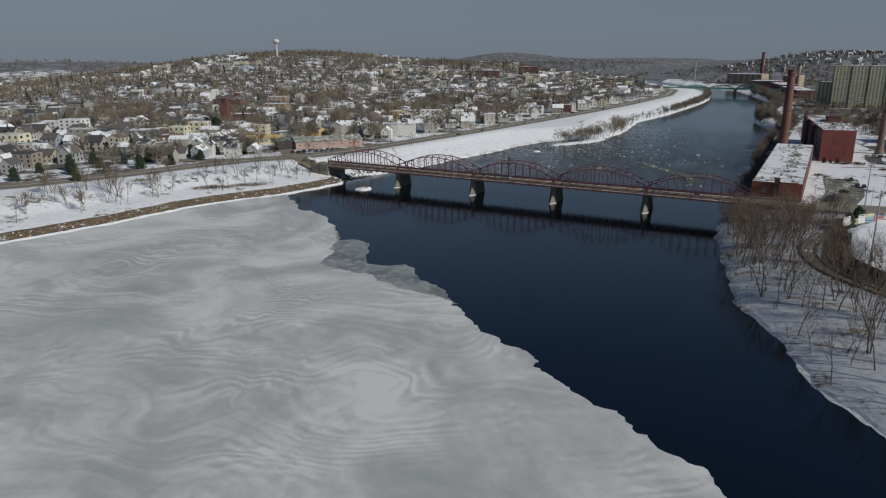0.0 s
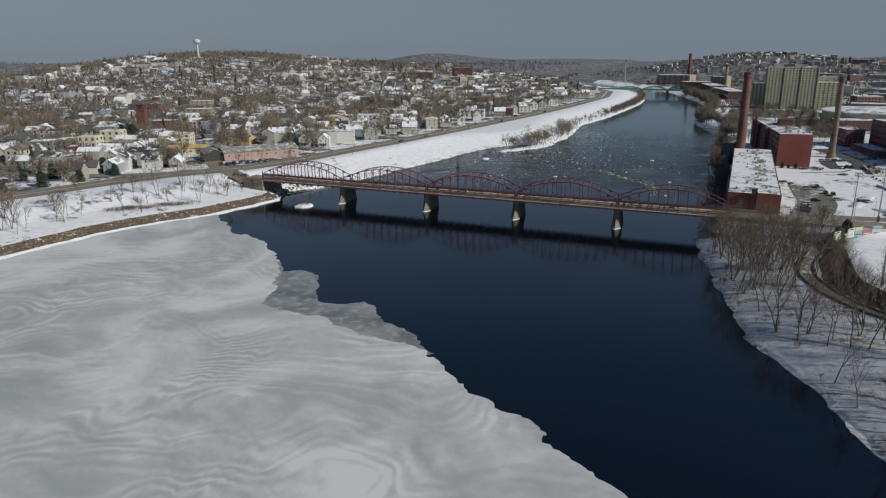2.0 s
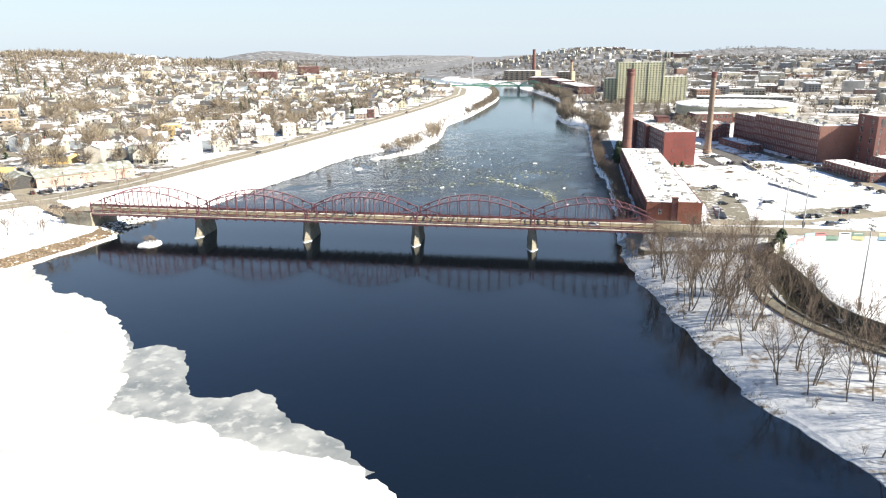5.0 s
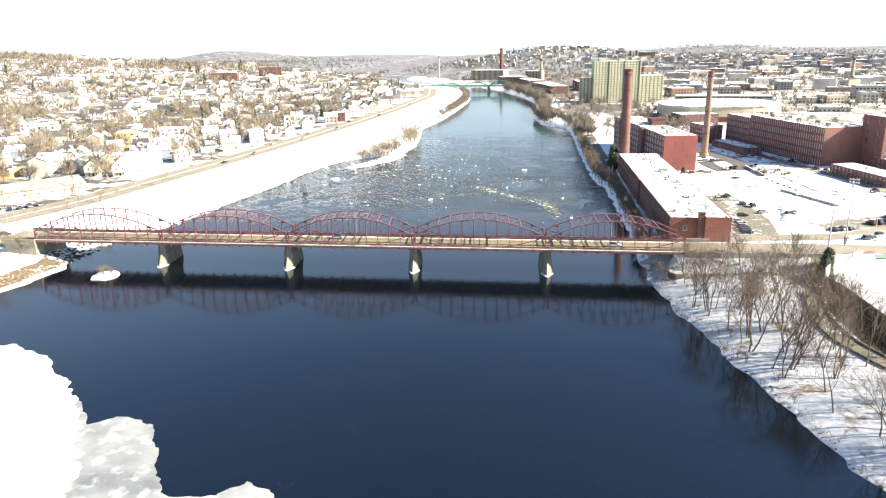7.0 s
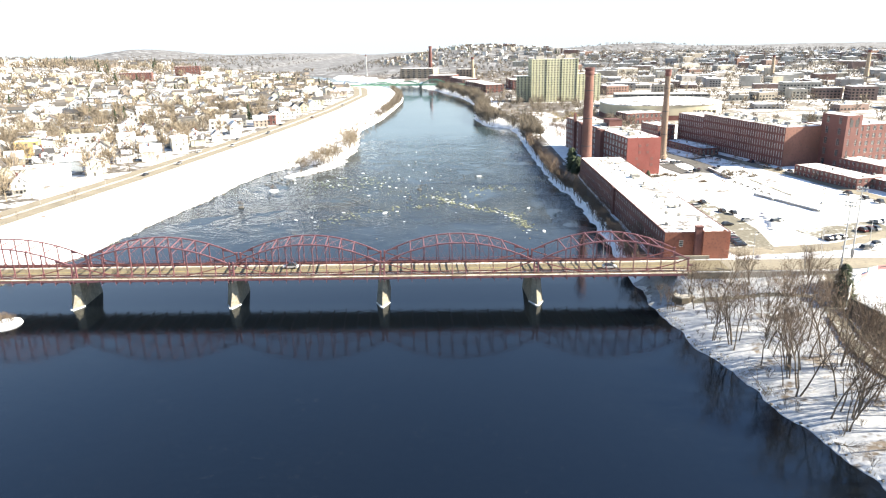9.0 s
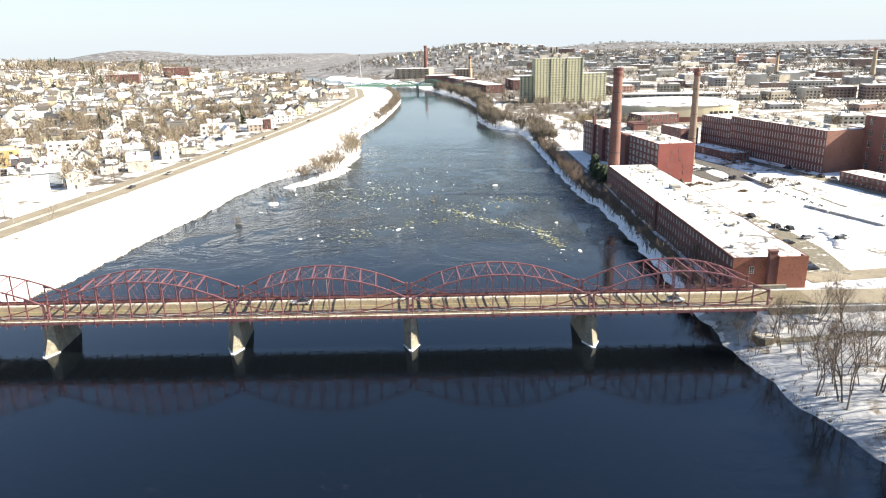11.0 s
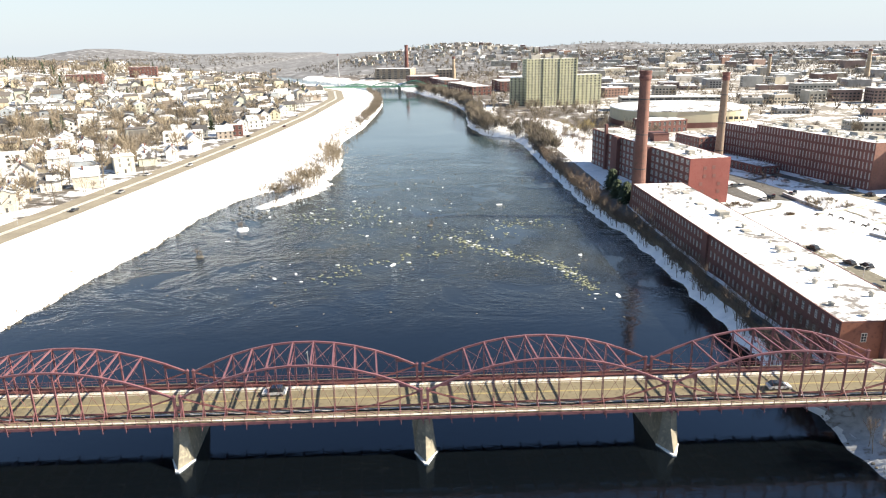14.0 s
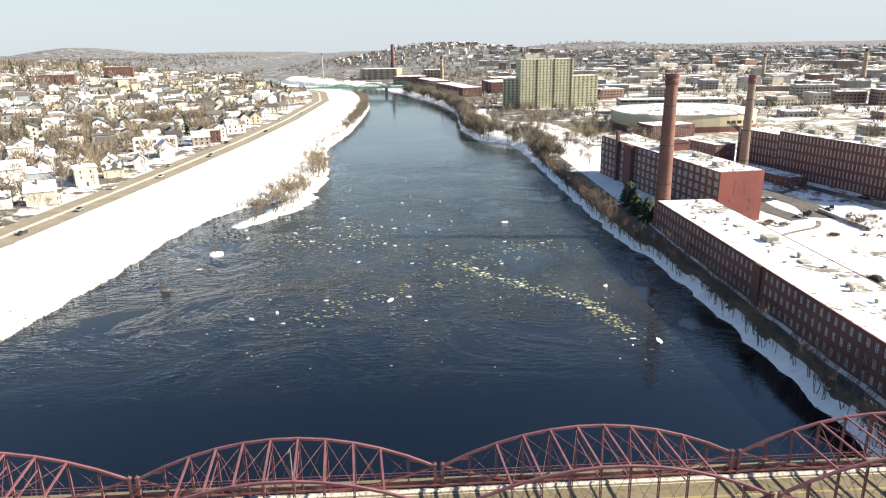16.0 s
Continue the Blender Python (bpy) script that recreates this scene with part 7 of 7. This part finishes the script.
for k in range(6):
    x, y = 164.6 + 0.95 * k, 148 - 5.7 * k
    t = thing("bench", pose(x, y, gz(x, y), 0, 0, -78), "dark slatted bench in the snowy yard", "bench", "yard benches")
    part("seat", Geo().box(-1.2, -0.28, 0.40, 1.2, 0.28, 0.48), DARK, t)
    part("backrest", Geo().box(-1.2, 0.24, 0.52, 1.2, 0.32, 0.95), DARK, t)
    for q in (-1.0, 1.0):
        part("leg", Geo().box(q - 0.06, -0.26, -0.1, q + 0.06, 0.30, 0.40), DARK, t)
rnd = random.Random(8)


def lump(r, seed, flat=0.5, n=10, rings=4):
    g, R = Geo(), random.Random(seed)
    rows = []
    for i in range(rings):
        f = i / (rings - 1)
        for k in range(n):
            a = 2 * math.pi * k / n
            q = r * math.cos(f * math.pi / 2 * 0.97) * (1 + 0.35 * noise.noise((math.cos(a) * 1.3 + seed, math.sin(a) * 1.3, f)))
            rows.append((q * math.cos(a), q * math.sin(a), r * flat * (math.sin(f * math.pi / 2) * R.uniform(0.85, 1.1)) - 0.15 * (i == 0)))
    return g.add(rows, [(i * n + k, i * n + (k + 1) % n, (i + 1) * n + (k + 1) % n, (i + 1) * n + k) for i in range(rings - 1) for k in range(n)] + [tuple((rings - 1) * n + k for k in range(n))])


HEAP = surface("dirty_ploughed_snow", (0.55, 0.55, 0.54), (0.80, 0.81, 0.82), 0.25, 0.85, (0.42, 0.40, 0.37), 1.2, 0.6, 0.2)
heaps = [lump(2.2, s, 0.5).mesh("snow_mound", HEAP) for s in range(4)]
for x, y, s in ([(118 + 1.6 * k, 110 + 2.0 * math.sin(k), 0.9) for k in range(10)] + [(146 + 1.0 * k, 60 + 3.1 * k, 1.2) for k in range(9)] + [(126 + 3 * k, 25 + math.sin(k * 2), 0.8) for k in range(10)] + [(160 + 3.2 * k, 34 + 1.3 * k, 1.0) for k in range(9)] + [(-178 + 4 * k, 19 + 2 * math.sin(k), 0.8) for k in range(5)]):
    o = tagged(new("snow_mound", heaps[int(x) % 4]), "dirty heap of ploughed snow", "snow heap", "ploughed snow heaps")
    o.matrix_basis = pose(x, y, gz(x, y) - 0.05, 0, 0, x * 40) @ Matrix.Diagonal((s * rnd.uniform(.8, 1.5), s, s * rnd.uniform(.5, .9), 1))

MOSS_DRY = surface("dry_yellow_brush", (0.17, 0.14, 0.07), (0.27, 0.22, 0.12), 0.6, 0.9)

# ---- stones, islets and floating ice ----
def stones(name, spots, mat, label, category, long=1.0, swing=180.0):
    protos = [tris(lump(1.0, s, 0.7, 6, 3)) for s in range(5)]
    for v, f in protos:
        v[:, 0] *= long
    v, f = joined([(*protos[k % 5], x, y, z, rnd.uniform(-swing, swing), s) for k, (x, y, z, s) in enumerate(spots)])
    return tagged(new(name, big_mesh(name, v, f, [mat])), label, category, kind="stuff")


STONE_MIX = by_random("mixed_broken_stone", [(0.15, 0.105, 0.062), (0.22, 0.165, 0.105), (0.09, 0.068, 0.046), (0.20, 0.16, 0.115), (0.30, 0.24, 0.165)], 0.9, True, 0.10, 0.5)
rip = []
for k in range(3200):
    y = rnd.uniform(-260, -4)
    d = rnd.uniform(2.2, 8.5) if y > -120 else rnd.uniform(2.5, 7.5)
    if noise.noise((y * 0.05, d * 0.2, 4)) > -0.28:
        x = ls(y) - d
        rip.append((x, y, gz(x, y) - 0.12, rnd.uniform(0.3, 0.75)))
stones("riprap_stones", rip, STONE_MIX, "band of brown broken stone along the shore", "stones")
abut = [(rnd.uniform(-144, -132), rnd.uniform(-6, 30)) for _ in range(260)]
stones("shore_stones", [(x, y, max(-0.2, gz(x, y) - 0.1), rnd.uniform(0.3, 0.9)) for x, y in abut] + [(rs(y) + rnd.uniform(0.2, 2), y, 0.1, rnd.uniform(0.2, 0.6)) for y in np.arange(-120, 30, 1.3)]
       + [(ls(y) + rnd.gauss(-0.2, 1.0), y, -0.1, 0.12 + 0.5 * rnd.random() ** 3) for y in np.arange(30, 640, 0.6) if noise.noise((y * 0.06, 7, 0)) > -0.1] + [(rs(y) + rnd.gauss(0.3, 0.9), y, -0.05, rnd.uniform(0.15, 0.42)) for y in np.arange(30, 440, 0.8)], ROCK, "dark stones at the water's edge", "stones")
weed, small, spray = [], [], []
ARCS = (((14, 146), (20, 136), (36, 119), (48, 110), (51, 94), (54, 84)), ((-38, 98), (-23, 114), (-7, 122), (9, 129)), ((-58, 190), (-37, 174), (-18, 183), (-30, 205), (-48, 200)), ((26, 152), (38, 172), (54, 165)), ((4, 150), (28, 151)))
for (arc, n, wide) in zip(ARCS, (760, 210, 460, 210, 120), (2.0, 3.6, 6.5, 5.0, 5.5)):
    line = resample(arc, 1.0)
    for k in range(n):
        x, y = line[int(rnd.random() * len(line))] + np.array((rnd.gauss(0, wide), rnd.gauss(0, wide * 0.9)))
        weed.append((x, y, -0.14, 0.14 + 0.42 * rnd.random() ** 3))
        if rnd.random() < 0.06:
            spray.append((x + rnd.uniform(-.8, .8), y - rnd.uniform(0.2, 0.9), -0.1, 0.16 + 0.32 * rnd.random() ** 2))
for k in range(240):
    x, y = rnd.uniform(-60, 45) + rnd.gauss(0, 5), 172 + rnd.gauss(0, 30)
    weed.append((x, y, -0.24, 0.16 + 0.4 * rnd.random() ** 3))
for k in range(420):
    y = 60 + 300 * rnd.random() ** 0.9
    small.append((rnd.uniform(ls(y) + 6, rs(y) - 4), y, -0.2, rnd.uniform(0.2, 0.7)))
spit = []
for (ax, ay), (bx, by) in zip(ISLAND[:-1], ISLAND[1:]):
    for k in range(34):
        t, w = rnd.random(), rnd.choice((-1, 1)) * rnd.uniform(3.2, 7.5) + 1.5
        spit.append((ax + (bx - ax) * t + w, ay + (by - ay) * t, -0.1, rnd.uniform(0.3, 0.9)))
spit += [(rnd.uniform(-90, -72), rnd.uniform(184, 214), -0.15, rnd.uniform(0.3, 1.0)) for k in range(46)]
stones("spit_stones", spit, ROCK, "dark boulders round the snowy spit", "stones")
for k in range(16):
    x, y = rnd.uniform(-84, -62), rnd.uniform(202, 245)
    if gz(x, y) > 0.2:
        plant(SHRUB, x, y, rnd.uniform(0.35, 0.7), 50 * k)
left_edge = []
while len(left_edge) < 340:
    y = rnd.uniform(24, 330)
    left_edge.append((ls(y) + rnd.gauss(0.1, 0.7), y, 0.02, rnd.uniform(0.18, 0.55)))
stones("shore_stones", left_edge, ROCK, "dark stones scattered along the snowy waterline", "stones")
stones("rapids_spray", spray, FLOE, "white spray and ice behind the stones of the rapids", "water", 2.4, 14.0)
stones("rapids_weed", weed, MOSS, "pale ice-crusted weed and stones breaking the rapids", "stones", 1.6, 30.0)
stones("rapids_stones", small, ROCK, "dark stones breaking the surface of the rapids", "stones")
fl = [sheet(frayed([(2, 0), (1.2, 1.3), (-0.6, 1.5), (-2, 0.6), (-1.7, -0.9), (0.3, -1.3)], 0.4, 0.9, s), -0.1, 0.3).mesh("ice_floe", FLOE) for s in range(5)]
floes = [(36, 203, 1.2), (-11, 115, 1.0), (59.4, 79.4, 1.0), (-50.6, 104, 0.7), (-79, 151, 0.6), (57, 121, 0.9), (-44, 108, .6)]
floes += [(-8 + 18 * rnd.gauss(0, 1) - 30 * (k % 3 == 0), 195 + 26 * rnd.gauss(0, 1), rnd.uniform(0.25, 0.7)) for k in range(26)] + [(rnd.uniform(-70, 70), rnd.uniform(70, 300), rnd.uniform(0.12, 0.32)) for k in range(30)]
for k, (x, y, s) in enumerate(floes):
    o = tagged(new("ice_floe", fl[k % 5]), "small white lump of ice caught in the rapids", "ice floe", "ice lumps in the rapids")
    o.matrix_basis = pose(x, y, 0.0, 0, 0, 20 + 37 * (k % 4)) @ Matrix.Diagonal((s * 0.8, s * 0.48, s * 0.8, 1))
for x, y, r, n in ((-109.5, -15.0, 4.6, 7), (-77.5, 168.5, 3.2, 3), (-84, 131, 1.7, 2), (2.7, 168, 1.3, 1)):
    o = solid("islet", lump(r, int(r * 10), 0.3, 14), SNOW if r > 3 else ROCK, "small snow-capped islet with dry brush", "islet", "islets in the river")
    o.matrix_basis = pose(x, y, 0, 0, 0, 30)
    for k in range(n):
        plant(SHRUB, x + r * .5 * math.cos(k * 2.4), y + r * .4 * math.sin(k * 2.4), 0.85 + 0.3 * (k % 3), 70 * k, 0, 0.3)
# dry brush along the water's edge
twigs = []
for k in range(2600):
    y = rnd.uniform(26, 250) if k % 4 else rnd.uniform(-120, -6)
    if noise.noise((y * 0.09, 3, k % 4 == 0)) < -0.05:
        continue
    x = ls(y) - rnd.uniform(-0.3, 2.2) if k % 4 else rs(y) + rnd.uniform(0, 2.5)
    b = Vector((x, y, gz(x, y) - 0.1))
    twigs.append((b, b + Vector((rnd.uniform(-.4, .4), rnd.uniform(-.4, .4), rnd.uniform(0.4, 1.3))), 0.06, 0.01))
solid("shore_brush", tubes(twigs, 3), MOSS_DRY, "dry yellow-brown brush along the water's edge", "brush", kind="stuff")
# thick dark brush on the slope below the park wall
thicket = []
while len(thicket) < 2600:
    y = rnd.uniform(-130, -22)
    x = field_x(y) - rnd.uniform(0.2, 8.0)
    if x > path_x(y) + 3.4:
        b = Vector((x, y, gz(x, y) - 0.1))
        thicket.append((b, b + Vector((rnd.uniform(-.8, .8), rnd.uniform(-.8, .8), rnd.uniform(0.8, 2.6))), 0.07, 0.01))
solid("slope_thicket", tubes(thicket, 3), THICKET, "dark leafless brush on the slope below the park wall", "brush", kind="stuff")
# fallen tree at the water's edge
plant(PROTO[3], 91.5, -60, 0.75, 200, 78, 0.8)
plant(PROTO[1], 96.5, -80, 0.5, 30, 70, 0.7)
# dry brown brush on the near bank
for x, y, r in ((-179, -72, 8), (-176, -66, 6), (-161, -48.6, 8), (-166, -54, 7), (-170, -62, 7), (-210, -86, 8), (130, 168.5, 3.4), (136.5, 172.5, 2.4), (117, 116, 3), (121, 111, 2.4), (150, 152, 3), (168, 168, 3.4)):
    k = solid("brush_patch", tubes([(Vector((a, b, -0.2)), Vector((a + rnd.uniform(-.5, .5), b + rnd.uniform(-.5, .5), rnd.uniform(0.5, 1.3))), 0.07, 0.01) for a, b in [(rnd.gauss(0, r / 2.2), rnd.gauss(0, r / 3.4)) for _ in range(420)]], 3), RIPRAP, "patch of dry brown brush on the snow", "brush", "brush patches", "stuff")
    k.matrix_basis = pose(x, y, gz(x, y), 0, 0, 40)
